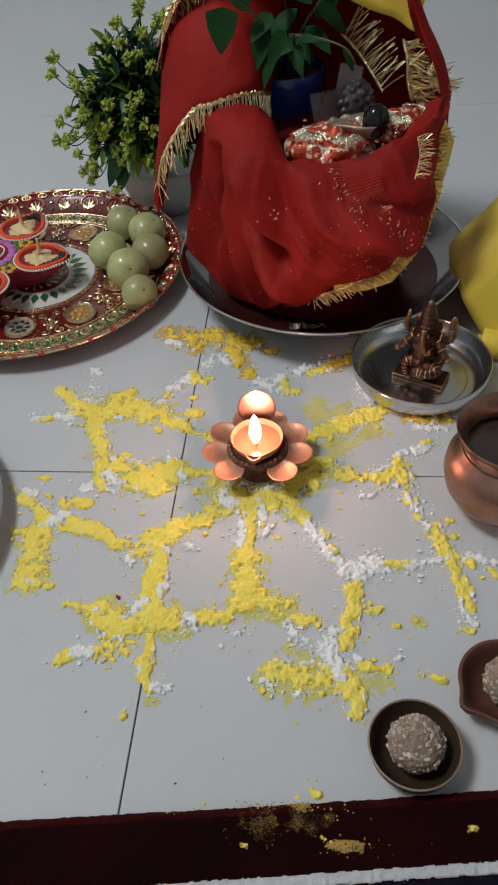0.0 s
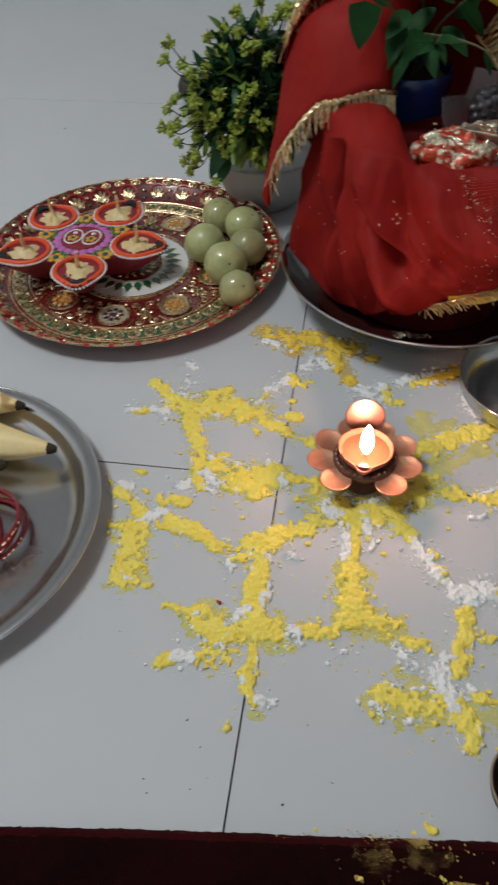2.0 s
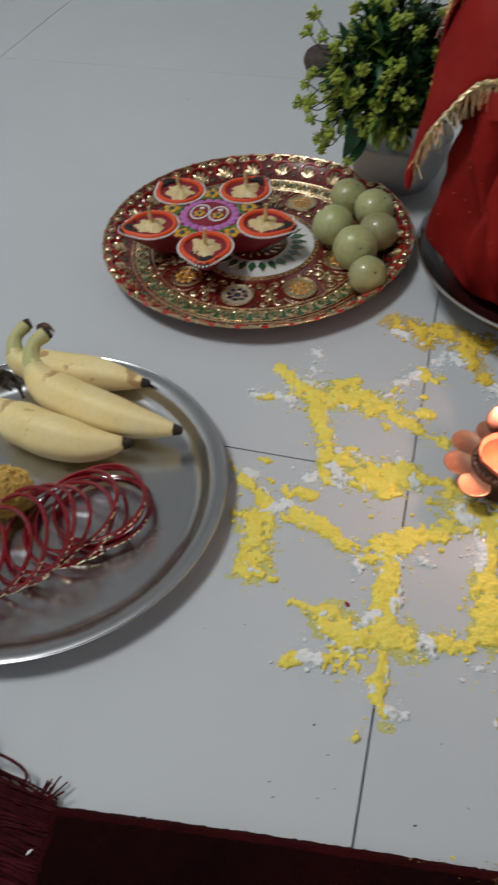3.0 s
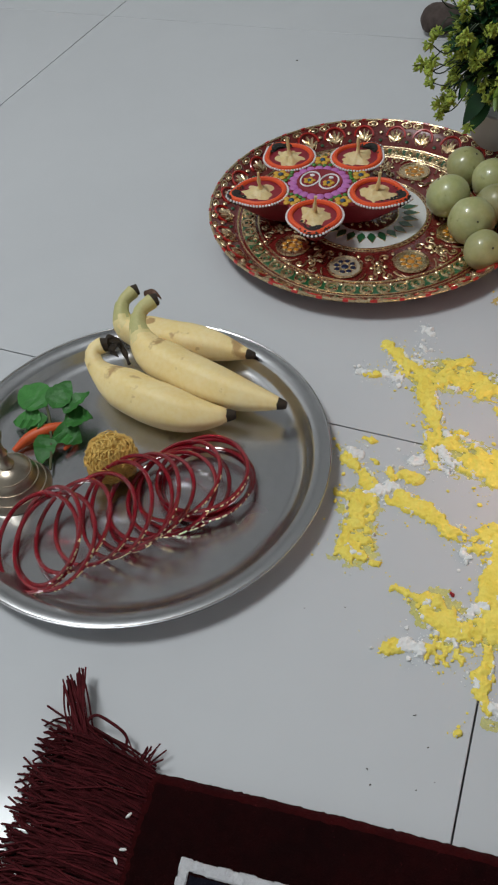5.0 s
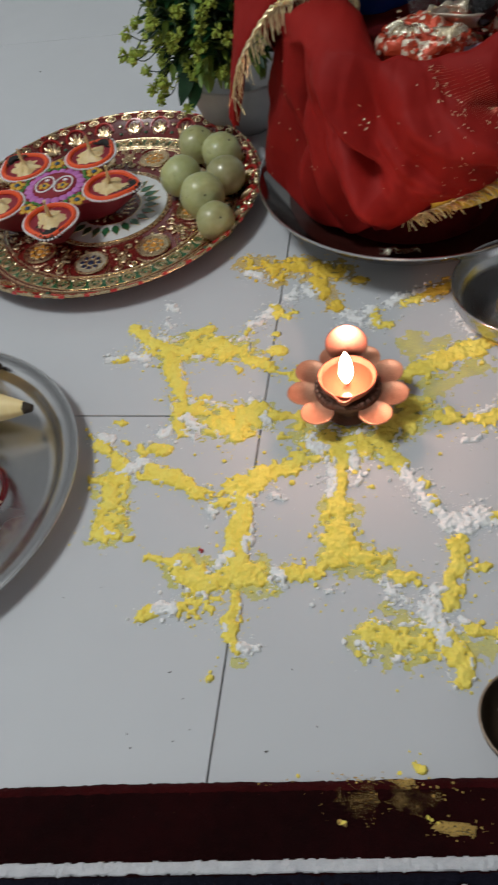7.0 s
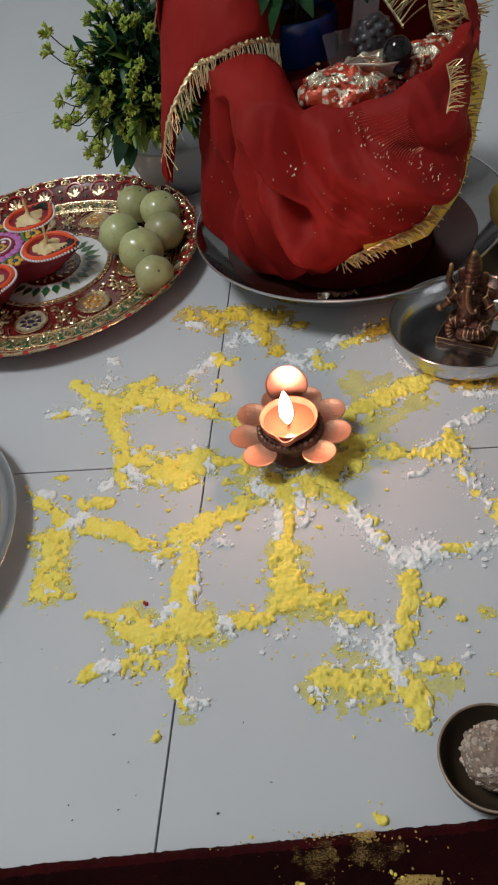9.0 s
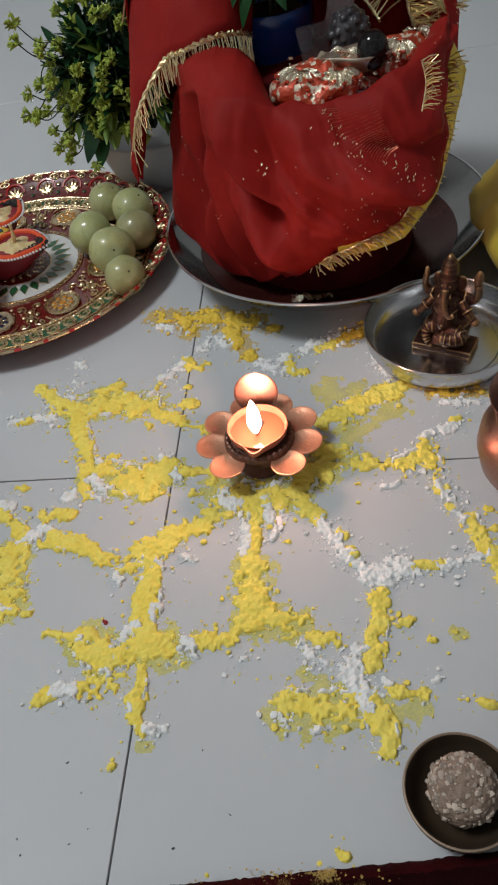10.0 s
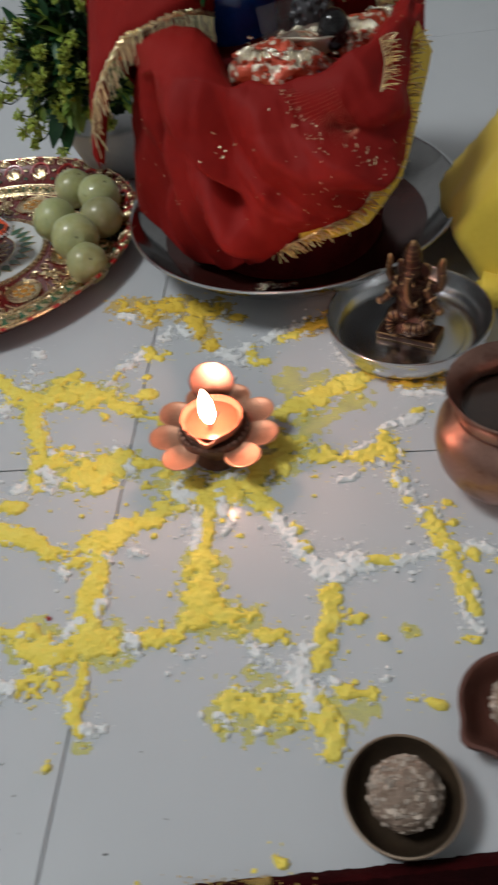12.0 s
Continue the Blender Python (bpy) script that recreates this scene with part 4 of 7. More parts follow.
# ---- statue ----
def statue():
    s = thing("elephant_god_statue", pose(0.226, 0.131, 0.0035, 0, 0, -25), "small antique bronze seated elephant-headed statue in a steel bowl", "statue")
    g = geo()
    slab(g, (0, -0.002, 0.0032), (0.054, 0.025, 0.0064), 0.0012)
    ball(g, (0, 0.002, 0.017), (0.0225, 0.0140, 0.0125), 28, 18, 0.12, 240)
    ball(g, (0, 0.004, 0.034), (0.0185, 0.0068, 0.026), 24, 16)
    ball(g, (0, -0.006, 0.0305), (0.0112, 0.0100, 0.0105), 22, 16)
    ball(g, (0, -0.001, 0.0425), (0.0150, 0.0088, 0.0085), 22, 14)
    ball(g, (0, -0.0158, 0.0295), 0.0013, 10, 8)
    # one leg folded across, the other hanging, both in pleated cloth
    fold = spline([(0.004, -0.008, 0.0225), (0.0185, -0.0115, 0.0205), (0.0120, -0.0165, 0.0185), (0.0000, -0.0175, 0.0180)], 16)
    hang = spline([(-0.004, -0.008, 0.0235), (-0.0140, -0.0115, 0.0225), (-0.0145, -0.0140, 0.0160), (-0.0115, -0.0145, 0.0110)], 16)
    for leg in (fold, hang):
        tube(g, leg, lambda t: 0.0062 - 0.0024 * t, 12)
        for k in range(3, 14, 2):
            torus(g, leg[k], 0.0063 - 0.0024 * k / 15, 0.0006, 16, 5, leg[k + 1] - leg[k - 1])
    ball(g, (-0.0100, -0.0150, 0.0090), (0.0042, 0.0040, 0.0024), 12, 8)
    ball(g, (0, -0.0040, 0.0125), (0.0225, 0.0125, 0.0075), 28, 16, 0.15, 300)
    ball(g, (0.0060, -0.0185, 0.0150), (0.0048, 0.0030, 0.0032), 12, 8)
    for x in (-1, 1):
        tube(g, spline([(0.0135 * x, -0.001, 0.0455), (0.0205 * x, -0.004, 0.0375), (0.0255 * x, -0.005, 0.0325)], 12), lambda t: 0.0048 - 0.0016 * t, 10)
        ball(g, (0.0285 * x, -0.0055, 0.0305), (0.0046, 0.0036, 0.0032), 12, 8)
        torus(g, (0.0200 * x, -0.0035, 0.0385), 0.0048, 0.0007, 14, 5, (0.6 * x, -0.3, -0.7))
        ball(g, (0.0108 * x, 0.0010, 0.0590), (0.0056, 0.0021, 0.0074), 14, 10, turn=Matrix.Rotation(0.35 * x, 3, "Z"))
        ball(g, (0.0036 * x, -0.0092, 0.0612), (0.0012, 0.0010, 0.0010), 8, 6)
        tube(g, [(0.0042 * x, -0.0095, 0.0555), (0.0058 * x, -0.0130, 0.0530)], 0.0008, 6)
    tube(g, spline([(0.014, 0.002, 0.047), (0.0235, 0.003, 0.0455), (0.0275, 0.001, 0.053), (0.0275, -0.001, 0.062)], 12), lambda t: 0.0046 - 0.0010 * t, 10)
    ball(g, (0.0270, -0.0015, 0.0660), (0.0042, 0.0028, 0.0085), 12, 10, turn=Matrix.Rotation(0.15, 3, "Y"))
    tube(g, spline([(-0.014, 0.002, 0.047), (-0.0205, 0.004, 0.0465), (-0.0235, 0.003, 0.054), (-0.0220, 0.001, 0.062)], 12), lambda t: 0.0042 - 0.0012 * t, 10)
    ball(g, (-0.0215, 0.0005, 0.0645), (0.0026, 0.0026, 0.0052), 10, 8)
    ball(g, (0, -0.002, 0.0590), (0.0086, 0.0088, 0.0085), 20, 14)
    tube(g, spline([(0, -0.0095, 0.0585), (0.0005, -0.0130, 0.0510), (0.0025, -0.0155, 0.0440), (0.0070, -0.0165, 0.0395), (0.0110, -0.0155, 0.0405)], 18), lambda t: 0.0038 - 0.0018 * t, 10)
    lathe(g, [(0, 0.063), (0.0080, 0.0630), (0.0088, 0.0650), (0.0080, 0.0670), (0.0082, 0.0710), (0.0074, 0.0745), (0.0060, 0.0775), (0.0040, 0.0800), (0.0032, 0.0815), (0.0018, 0.0832), (0, 0.0836)], 20)
    for k in range(5):
        torus(g, (0, -0.0015, 0.0490 - 0.0016 * k), 0.0080 + 0.0011 * k, 0.0008, 24, 5, (0, -0.55 + 0.02 * k, 1))
    g[0][:] = [(v[0] * 0.87, v[1], 0.0062 + (v[2] - 0.0062) * 1.08) if v[2] > 0.0062 else (v[0] * 0.95, v[1], v[2]) for v in g[0]]
    ob = part("statue_body", g, BRONZE, s)
    r = ob.modifiers.new("merge", "REMESH")
    r.mode, r.voxel_size, r.use_smooth_shade = "VOXEL", 0.00075, True


statue()


# ---- lotus lamp ----
def lotus_lamp():
    p = thing("lotus_lamp", pose(0.0715, 0.0085, 0), "lit clay oil lamp on a copper lotus stand with coin-like petals", "oil lamp")
    g = geo()
    lathe(g, [(0, 0), (0.019, 0), (0.020, 0.002), (0.014, 0.006), (0.0125, 0.012), (0.017, 0.018), (0.024, 0.022), (0.027, 0.025), (0.0265, 0.028), (0.022, 0.029), (0, 0.029)], 40)
    part("pedestal", g, COPPER_DARK, p, "dark tarnished pedestal")
    for k in range(8):
        a = radians(-50 + 40 * k)
        g = geo()
        lathe(g, [(0, 0.0006), (0.0106, 0.0003), (0.0122, 0.0014), (0.0134, 0.0013), (0.0137, 0.0004), (0.0128, -0.0004), (0, -0.0006)], 28)
        c = Vector((0.0355 * math.cos(a), 0.0355 * math.sin(a), 0.0250))
        part("petal", g, COPPER_PETAL, p, at=Matrix.Translation(c) @ Matrix.Rotation(a, 4, "Z") @ Matrix.Rotation(radians(-5), 4, "Y") @ Matrix.Diagonal((0.98, 0.96, 1, 1)))
    g = geo()
    sheet(g, lambda u, v: Vector(((0.0240 + (0.0022 + 0.0005 * math.sin(60 * math.pi * u)) * math.cos(2 * math.pi * v)) * math.cos(2 * math.pi * u), (0.0240 + (0.0022 + 0.0005 * math.sin(60 * math.pi * u)) * math.cos(2 * math.pi * v)) * math.sin(2 * math.pi * u),
                                   0.0282 + (0.0020 + 0.0006 * math.sin(60 * math.pi * u)) * math.sin(2 * math.pi * v))), 180, 10)
    part("knurled_ring", g, COPPER_BROWN, p, "knurled brown ring")
    g = geo()
    lathe(g, [(0, 0.0002), (0.0158, 0.0), (0.0165, 0.0007), (0.0171, 0.0006), (0.0172, 0.0), (0.0164, -0.0008), (0, -0.0008)], 36)
    part("reflector", g, COPPER, p, "upright copper disc behind the flame", at=pose(-0.002, 0.0325, 0.0425, 74, 0, 3))
    g = geo()
    tube(g, [(-0.002, 0.030, 0.027), (-0.002, 0.0355, 0.034)], 0.002, 8)
    part("reflector_stem", g, COPPER_DARK, p)
    cup = geo()

    def bowl(u, v):
        a = 2 * math.pi * u
        pull = 0.30 * math.exp(-((a - 1.5 * math.pi + 0.05) / 0.24) ** 2)
        prof = [(0.0, 0.030), (0.012, 0.0285), (0.019, 0.031), (0.0225, 0.036), (0.0238, 0.0395), (0.0245, 0.0395), (0.0245, 0.0385), (0.0235, 0.034), (0.0200, 0.0290), (0.012, 0.0268), (0.0, 0.0265)]
        k = v * 10
        i = min(9, int(k))
        r = prof[i][0] + (prof[i + 1][0] - prof[i][0]) * (k - i)
        z = prof[i][1] + (prof[i + 1][1] - prof[i][1]) * (k - i)
        r *= 1 + pull * min(1, r / 0.024) ** 3
        return Vector((r * math.cos(a), r * math.sin(a), z))

    sheet(cup, bowl, 60, 20)
    cup[0][:] = [(v[0] * 0.93, v[1] * 0.93, v[2]) for v in cup[0]]
    part("clay_cup", cup, CLAY, p, "orange clay lamp cup with a pinched spout")
    g = geo()
    lathe(g, [(0, 0.0352), (0.0197, 0.0352)], 36)
    part("oil", g, OIL, p)
    g = geo()
    tube(g, spline([(0.004, 0.008, 0.0345), (0.001, -0.002, 0.0362), (0.0, -0.0085, 0.0385), (0.0, -0.0105, 0.0420)], 10), 0.0011, 8)
    part("wick", g, SOOT, p)
    g = geo()
    lathe(g, [(0, 0.0), (0.0020, 0.0012), (0.0036, 0.005), (0.0050, 0.009), (0.0050, 0.015), (0.0042, 0.021), (0.0026, 0.027), (0.0010, 0.031), (0, 0.033)], 20, (0, -0.0095, 0.0412))
    part("flame", g, FLAME, p, "bright yellow-white flame")


lotus_lamp()


# ---- copper pot ----
def water_pot():
    p = thing("copper_pot", pose(0.2735, -0.030, 0), "round-bellied copper water pot standing on the tiles", "pot")
    g = geo()
    lathe(g, [(0, 0.001), (0.021, 0.0), (0.026, 0.003), (0.036, 0.013), (0.0445, 0.027), (0.0478, 0.042), (0.0465, 0.054), (0.0405, 0.063), (0.0360, 0.068), (0.0345, 0.072), (0.0355, 0.076),
              (0.0385, 0.081), (0.0425, 0.0858), (0.0435, 0.0875), (0.0428, 0.0885), (0.0415, 0.0872), (0.0370, 0.0810), (0.0338, 0.076), (0.0328, 0.072), (0.0345, 0.067), (0.039, 0.062), (0.044, 0.052), (0.040, 0.03), (0, 0.02)], 64)
    part("body", g, COPPER, p)
    g = geo()
    torus(g, (0, 0, 0.0676), 0.0364, 0.0013, 48, 6)
    part("neck_ring", g, COPPER, p)
    g = geo()
    lathe(g, [(0, 0.0655), (0.0352, 0.0655)], 40)
    part("water", g, WATER, p, "dark still water")


water_pot()


# ---- sweets in small bowls ----
def laddoo_bowl(x, y, clay, seed):
    rnd = random.Random(seed)
    if clay:
        b = thing("clay_cup", pose(x, y, 0), "dark red-brown clay lamp cup holding a sweet", "bowl", "small bowls")
        g = geo()

        def f(u, v):
            a = 2 * math.pi * u
            prof = [(0.0, 0.0035), (0.014, 0.0035), (0.0215, 0.010), (0.0262, 0.019), (0.0285, 0.0235), (0.0308, 0.0235), (0.0310, 0.0215), (0.0275, 0.012), (0.020, 0.002), (0.014, 0.0), (0.0, 0.0)]
            k = v * 10
            i = min(9, int(k))
            r = prof[i][0] + (prof[i + 1][0] - prof[i][0]) * (k - i)
            z = prof[i][1] + (prof[i + 1][1] - prof[i][1]) * (k - i)
            r *= 1 + (0.20 * math.exp(-((a - radians(212)) / 0.22) ** 2)) * min(1, r / 0.028) ** 3
            return Vector((r * math.cos(a), r * math.sin(a), z))

        sheet(g, f, 60, 24)
        part("cup", g, CLAY_BOWL, b)
    else:
        b = thing("brown_bowl", pose(x, y, 0), "small dark brown bowl with a pale worn rim, holding a sweet", "bowl", "small bowls")
        g = geo()
        lathe(g, [(0, 0.003), (0.015, 0.003), (0.022, 0.008), (0.0265, 0.016), (0.0283, 0.0225), (0.0296, 0.0222), (0.0280, 0.014), (0.0232, 0.006), (0.017, 0.0), (0, 0.0)], 64)
        part("bowl", g, BROWN_BOWL, b)
        g = geo()
        torus(g, (0, 0, 0.0225), 0.0290, 0.0008, 64, 6)
        part("rim", g, BOWL_EDGE, b, "pale worn rim")
    s = thing("laddoo", pose(x + (0.001 if not clay else 0.004), y + 0.0005, 0.0032) @ Matrix.Scale(0.93, 4), "round coarse nutty brown sweet ball in a small bowl", "sweet", "sweets")
    g = geo()
    ball(g, (0, 0, 0.0190), (0.0185, 0.0183, 0.0180), 90, 60, 0.0, 60)
    g[0][:] = [tuple(Vector((0, 0, 0.019)) + (Vector(v) - Vector((0, 0, 0.019))) * (1 + 0.06 * noise.noise(Vector(v) * 130 + Vector((seed, 0, 0))) + 0.09 * abs(noise.noise(Vector(v) * 300)) + 0.05 * noise.noise(Vector(v) * 650))) for v in g[0]]
    part("ball", g, LADDOO, s)
    g = geo()
    for i in range(330):
        z = rnd.uniform(-0.3, 1)
        a = rnd.uniform(0, 6.283)
        q = math.sqrt(1 - z * z)
        crumb(g, (0.0184 * q * math.cos(a), 0.0182 * q * math.sin(a), 0.0190 + 0.0180 * z), rnd.choice((0.0009, 0.0011, 0.0015, 0.0015, 0.0024)) * rnd.uniform(0.7, 1.1), rnd)
    tagged(part("nut_crust", g, LADDOO_NUT, s, "pale nut pieces pressed in the surface"), kind="stuff")


laddoo_bowl(0.1868, -0.2475, False, 3)
laddoo_bowl(0.2500, -0.2030, True, 8)


# ---- decorated plate ----
def gold_scroll(g, x, y, z, size, turn):
    for s in (-1, 1):
        pts = []
        for i in range(14):
            t = i / 13
            a = s * (0.3 + 4.2 * t) + turn
            r = size * (1 - 0.75 * t)
            pts.append((x + size * 0.75 * math.cos(turn) * s * 0.9 + r * math.cos(a) * 0.6, y + size * 0.75 * math.sin(turn) * s * 0.9 + r * math.sin(a) * 0.6, z))
        tube(g, pts, size * 0.15, 5)
    ball(g, (x, y, z), (size * 0.28, size * 0.28, 0.0012), 8, 4)


def decorated_plate():
    p = thing("decorated_plate", pose(-0.2118, 0.3150, 0, 0, 0, 10) @ Matrix.Diagonal((0.968, 1.004, 1, 1)) @ pose(0, 0, 0, 0, 0, -10), "round maroon, green and gold enamelled ceremonial plate on the tiles", "plate")
    g = geo()
    lathe(g, [(0, 0.003), (0.150, 0.003), (0.154, 0.0045), (0.172, 0.0165), (0.1795, 0.0225), (0.1805, 0.0225), (0.1805, 0.0213), (0.173, 0.0145), (0.155, 0.0022), (0.150, 0.0003), (0, 0.0003)], 120)
    part("dish", g, MAROON_ENAMEL, p)
    zf = 0.0034
    g = geo()
    lathe(g, [(0, zf + 0.0006), (0.034, zf + 0.0006), (0.035, zf)], 60)
    part("centre", g, MAROON_ENAMEL, p)
    g = geo()
    lathe(g, [(0.036, zf), (0.036, zf + 0.0006), (0.067, zf + 0.0006), (0.067, zf)], 80)
    part("white_ring", g, WHITE_ENAMEL, p, "white enamel ring")
    for R, r in ((0.0355, 0.0010), (0.0685, 0.0013), (0.0725, 0.0009), (0.126, 0.0014), (0.1305, 0.0009), (0.1455, 0.0009), (0.150, 0.0014), (0.1802, 0.0014)):
        g = geo()
        torus(g, (0, 0, zf if R < 0.16 else 0.0226), R, r, 100, 6)
        part("gold_ring", g, PALE_GOLD, p, "raised pale gold line")
    g = geo()
    lathe(g, [(0.131, zf), (0.131, zf + 0.0004), (0.1448, zf + 0.0004), (0.1448, zf)], 100)
    part("green_band", g, GREEN_ENAMEL, p, "green enamel band")
    g = geo()
    n = 48
    for k in range(n):
        a = 2 * math.pi * k / n
        x, y = 0.138 * math.cos(a), 0.138 * math.sin(a)
        torus(g, (x, y, zf + 0.0006), 0.0060, 0.0018, 14, 5)
        torus(g, (x * 1.012, y * 1.012, zf + 0.0006), 0.0030, 0.0010, 10, 5)
        ball(g, (0.1315 * math.cos(a + 0.065), 0.1315 * math.sin(a + 0.065), zf + 0.0006), (0.0026, 0.0026, 0.0012), 8, 4)
    part("gold_chain", g, PALE_GOLD, p, "gold loop chain on the green band")
    for k in range(26):
        a = 2 * math.pi * k / 26
        g = geo()
        d = Vector((math.cos(a), math.sin(a), 0))
        leaf(g, d * 0.041 + Vector((0, 0, zf + 0.0012)), d * 0.057 + Vector((0, 0, zf + 0.0012)), (0, 0, 1), 0.0085, 0.05, 0.0)
        part("enamel_petal", g, GREEN_ENAMEL, p, "green enamel petal")
    g = geo()
    for k in range(26):
        a = 2 * math.pi * k / 26
        d = Vector((math.cos(a), math.sin(a), 0))
        s = Vector((-d.y, d.x, 0))
        tube(g, [d * 0.040 + Vector((0, 0, zf + 0.001)), d * 0.048 + s * 0.0048 + Vector((0, 0, zf + 0.001)), d * 0.059 + Vector((0, 0, zf + 0.001)), d * 0.048 - s * 0.0048 + Vector((0, 0, zf + 0.001))], 0.0006, 5, True)
    for k in range(60):
        a = 2 * math.pi * k / 60
        ball(g, (0.0705 * math.cos(a), 0.0705 * math.sin(a), zf), (0.0013, 0.0013, 0.001), 6, 4)
    for k in range(18):
        a = 2 * math.pi * (k + 0.3) / 18
        gold_scroll(g, 0.024 * math.cos(a), 0.024 * math.sin(a), zf + 0.0008, 0.0048, a)
    tagged(part("gold_petal_line", g, PALE_GOLD, p, "gold petal outlines"), kind="stuff")
    for k in range(9):
        a = radians(-88 + 40 * k)
        c = Vector((0.1030 * math.cos(a), 0.1030 * math.sin(a), zf))
        tone = (BLUE_ENAMEL, ORANGE_ENAMEL, ORANGE_ENAMEL)[k % 3]
        med = geo()
        lathe(med, [(0, 0.0012), (0.0165, 0.0012), (0.0175, 0.0)], 32, c)
        m = part("medallion", med, (CREAM_ENAMEL, PALE_GOLD, PALE_GOLD)[k % 3], p, ("cream medallion with a dark blue flower", "golden flower medallion", "golden flower medallion")[k % 3])
        g = geo()
        torus(g, c + Vector((0, 0, 0.001)), 0.0178, 0.0014, 32, 6)
        torus(g, c + Vector((0, 0, 0.0013)), 0.0050, 0.0007, 16, 5)
        for j in range(8):
            b = 2 * math.pi * j / 8
            torus(g, c + Vector((0.0092 * math.cos(b), 0.0092 * math.sin(b), 0.0013)), 0.0033, 0.0006, 10, 5)
        part("gold_line", g, PALE_GOLD, m, "gold flower outline")
        g = geo()
        for j in range(8):
            b = 2 * math.pi * j / 8
            ball(g, c + Vector((0.0092 * math.cos(b), 0.0092 * math.sin(b), 0.0011)), (0.0032, 0.0032, 0.0011), 10, 4)
        ball(g, c + Vector((0, 0, 0.0011)), (0.0042, 0.0042, 0.0012), 10, 4)
        part("flower", g, tone, m)
    g = geo()
    for k in range(9):
        a = radians(-68 + 40 * k)
        c = Vector((0.1020 * math.cos(a), 0.1020 * math.sin(a), zf + 0.0006))
        d, t = Vector((math.cos(a), math.sin(a), 0)), Vector((-math.sin(a), math.cos(a), 0))
        torus(g, c, 0.0042, 0.0010, 16, 5)
        ball(g, c, (0.0022, 0.0022, 0.0013), 8, 4)
        for m in (-1, 1):
            ball(g, c + d * m * 0.0080, (0.0030, 0.0030, 0.0013), 8, 4)
            ball(g, c + t * m * 0.0072, (0.0026, 0.0026, 0.0013), 8, 4)
            for o in (-1, 1):
                # a curl that leaves the middle and winds in at the corner
                hub = c + d * m * 0.0155 + t * o * 0.0088
                curl = [c + d * m * 0.0040 + t * o * 0.0040]
                curl += [hub + (d * m * math.cos(w) + t * o * math.sin(w)) * (0.0062 - 0.0046 * i / 13) for i, w in enumerate(-2.6 + 6.6 * j / 13 for j in range(14))]
                tube(g, curl, lambda q: 0.0013 - 0.0004 * q, 5)
                ball(g, hub, (0.0016, 0.0016, 0.0012), 8, 4)
                ball(g, c + d * m * 0.0215 + t * o * 0.0185, (0.0030, 0.0022, 0.0012), 8, 4, turn=Matrix.Rotation(a, 3, "Z"))
                tube(g, [c + d * m * 0.0095 + t * o * 0.0150, c + d * m * 0.0150 + t * o * 0.0185, c + d * m * 0.0200 + t * o * 0.0240], lambda q: 0.0012 - 0.0006 * q, 5)
    part("gold_scrollwork", g, PALE_GOLD, p, "raised pale gold scrollwork")
    gold, green_dot = geo(), geo()
    rim = random.Random(41)
    n = 27
    slope = (0.0225 - 0.0045) / (0.1795 - 0.154)

    def wall(r, b):
        """A point on the sloping wall of the plate, with its upward and sideways directions."""
        return Vector((r * math.cos(b), r * math.sin(b), 0.0045 + slope * (r - 0.154) + 0.0004)), Vector((math.cos(b), math.sin(b), slope)).normalized(), Vector((-math.sin(b), math.cos(b), 0))

    for k in range(n):
        b = 2 * math.pi * (k + rim.uniform(-0.06, 0.06)) / n
        c, d, s = wall(0.1625, b)
        sz = 0.0122 * rim.uniform(0.86, 1.08)
        # a gold palmette, a red scallop over it and a green dot between two
        foot = c - d * sz * 0.55
        for w in (-1.25, -0.62, 0.0, 0.62, 1.25):
            tip = foot + d * sz * (0.30 + 1.05 * math.cos(w)) + s * sz * 0.95 * math.sin(w)
            tube(gold, [foot, foot.lerp(tip, 0.45), foot.lerp(tip, 0.8), tip], lambda t: sz * (0.05 + 0.15 * math.sin(math.pi * min(1, 0.12 + 0.80 * t))), 6)
        for o in (-1, 1):
            tube(gold, [foot + s * o * sz * (0.25 + 0.50 * math.sin(w * 0.5)) + d * sz * (0.10 - 0.30 * math.cos(w)) for w in (0.5 + 4.2 * i / 9 for i in range(10))], 0.0008, 5)
        red_arc = geo()
        tube(red_arc, [c + d * sz * (0.15 + 1.02 * math.cos(w)) + s * sz * 1.06 * math.sin(w) for w in (-1.75 + 3.5 * i / 14 for i in range(15))], 0.0015, 5)
        part("red_scallop", red_arc, RED_ENAMEL, p, "red enamel scallop on the wall")
        for o in (-0.5, 0.5):
            e, d2, s2 = wall(0.1752, b + o * 0.55 * 2 * math.pi / n)
            tube(gold, [e + d2 * 0.0032 * math.cos(w) + s2 * 0.0060 * math.sin(w) for w in (2 * math.pi * i / 12 for i in range(12))], 0.0010, 5, True)
            ball(gold, e, (0.0030, 0.0030, 0.0013), 8, 4)
        e, d2, s2 = wall(0.1580, b + math.pi / n)
        ball(green_dot, e, (0.0026, 0.0026, 0.0013), 8, 4)
        ball(gold, wall(0.1668, b + math.pi / n)[0], (0.0032, 0.0032, 0.0015), 8, 4)
    tagged(part("green_dots", green_dot, GREEN_ENAMEL, p, "green enamel dots"), kind="stuff")
    for k in range(42):
        b = 2 * math.pi * (k + 0.5) / 42
        red = geo()
        torus(red, (0, 0, 0.0227), 0.1803, 0.0016, 3, 6, (0, 0, 1), math.degrees(b) - rim.uniform(0.5, 1.3), math.degrees(b) + rim.uniform(0.5, 1.3))
        part("rim_dash", red, RED_ENAMEL, p, "red enamel dash on the rim")
    part("rim_relief", gold, PALE_GOLD, p, "gold fan relief round the wall")


decorated_plate()


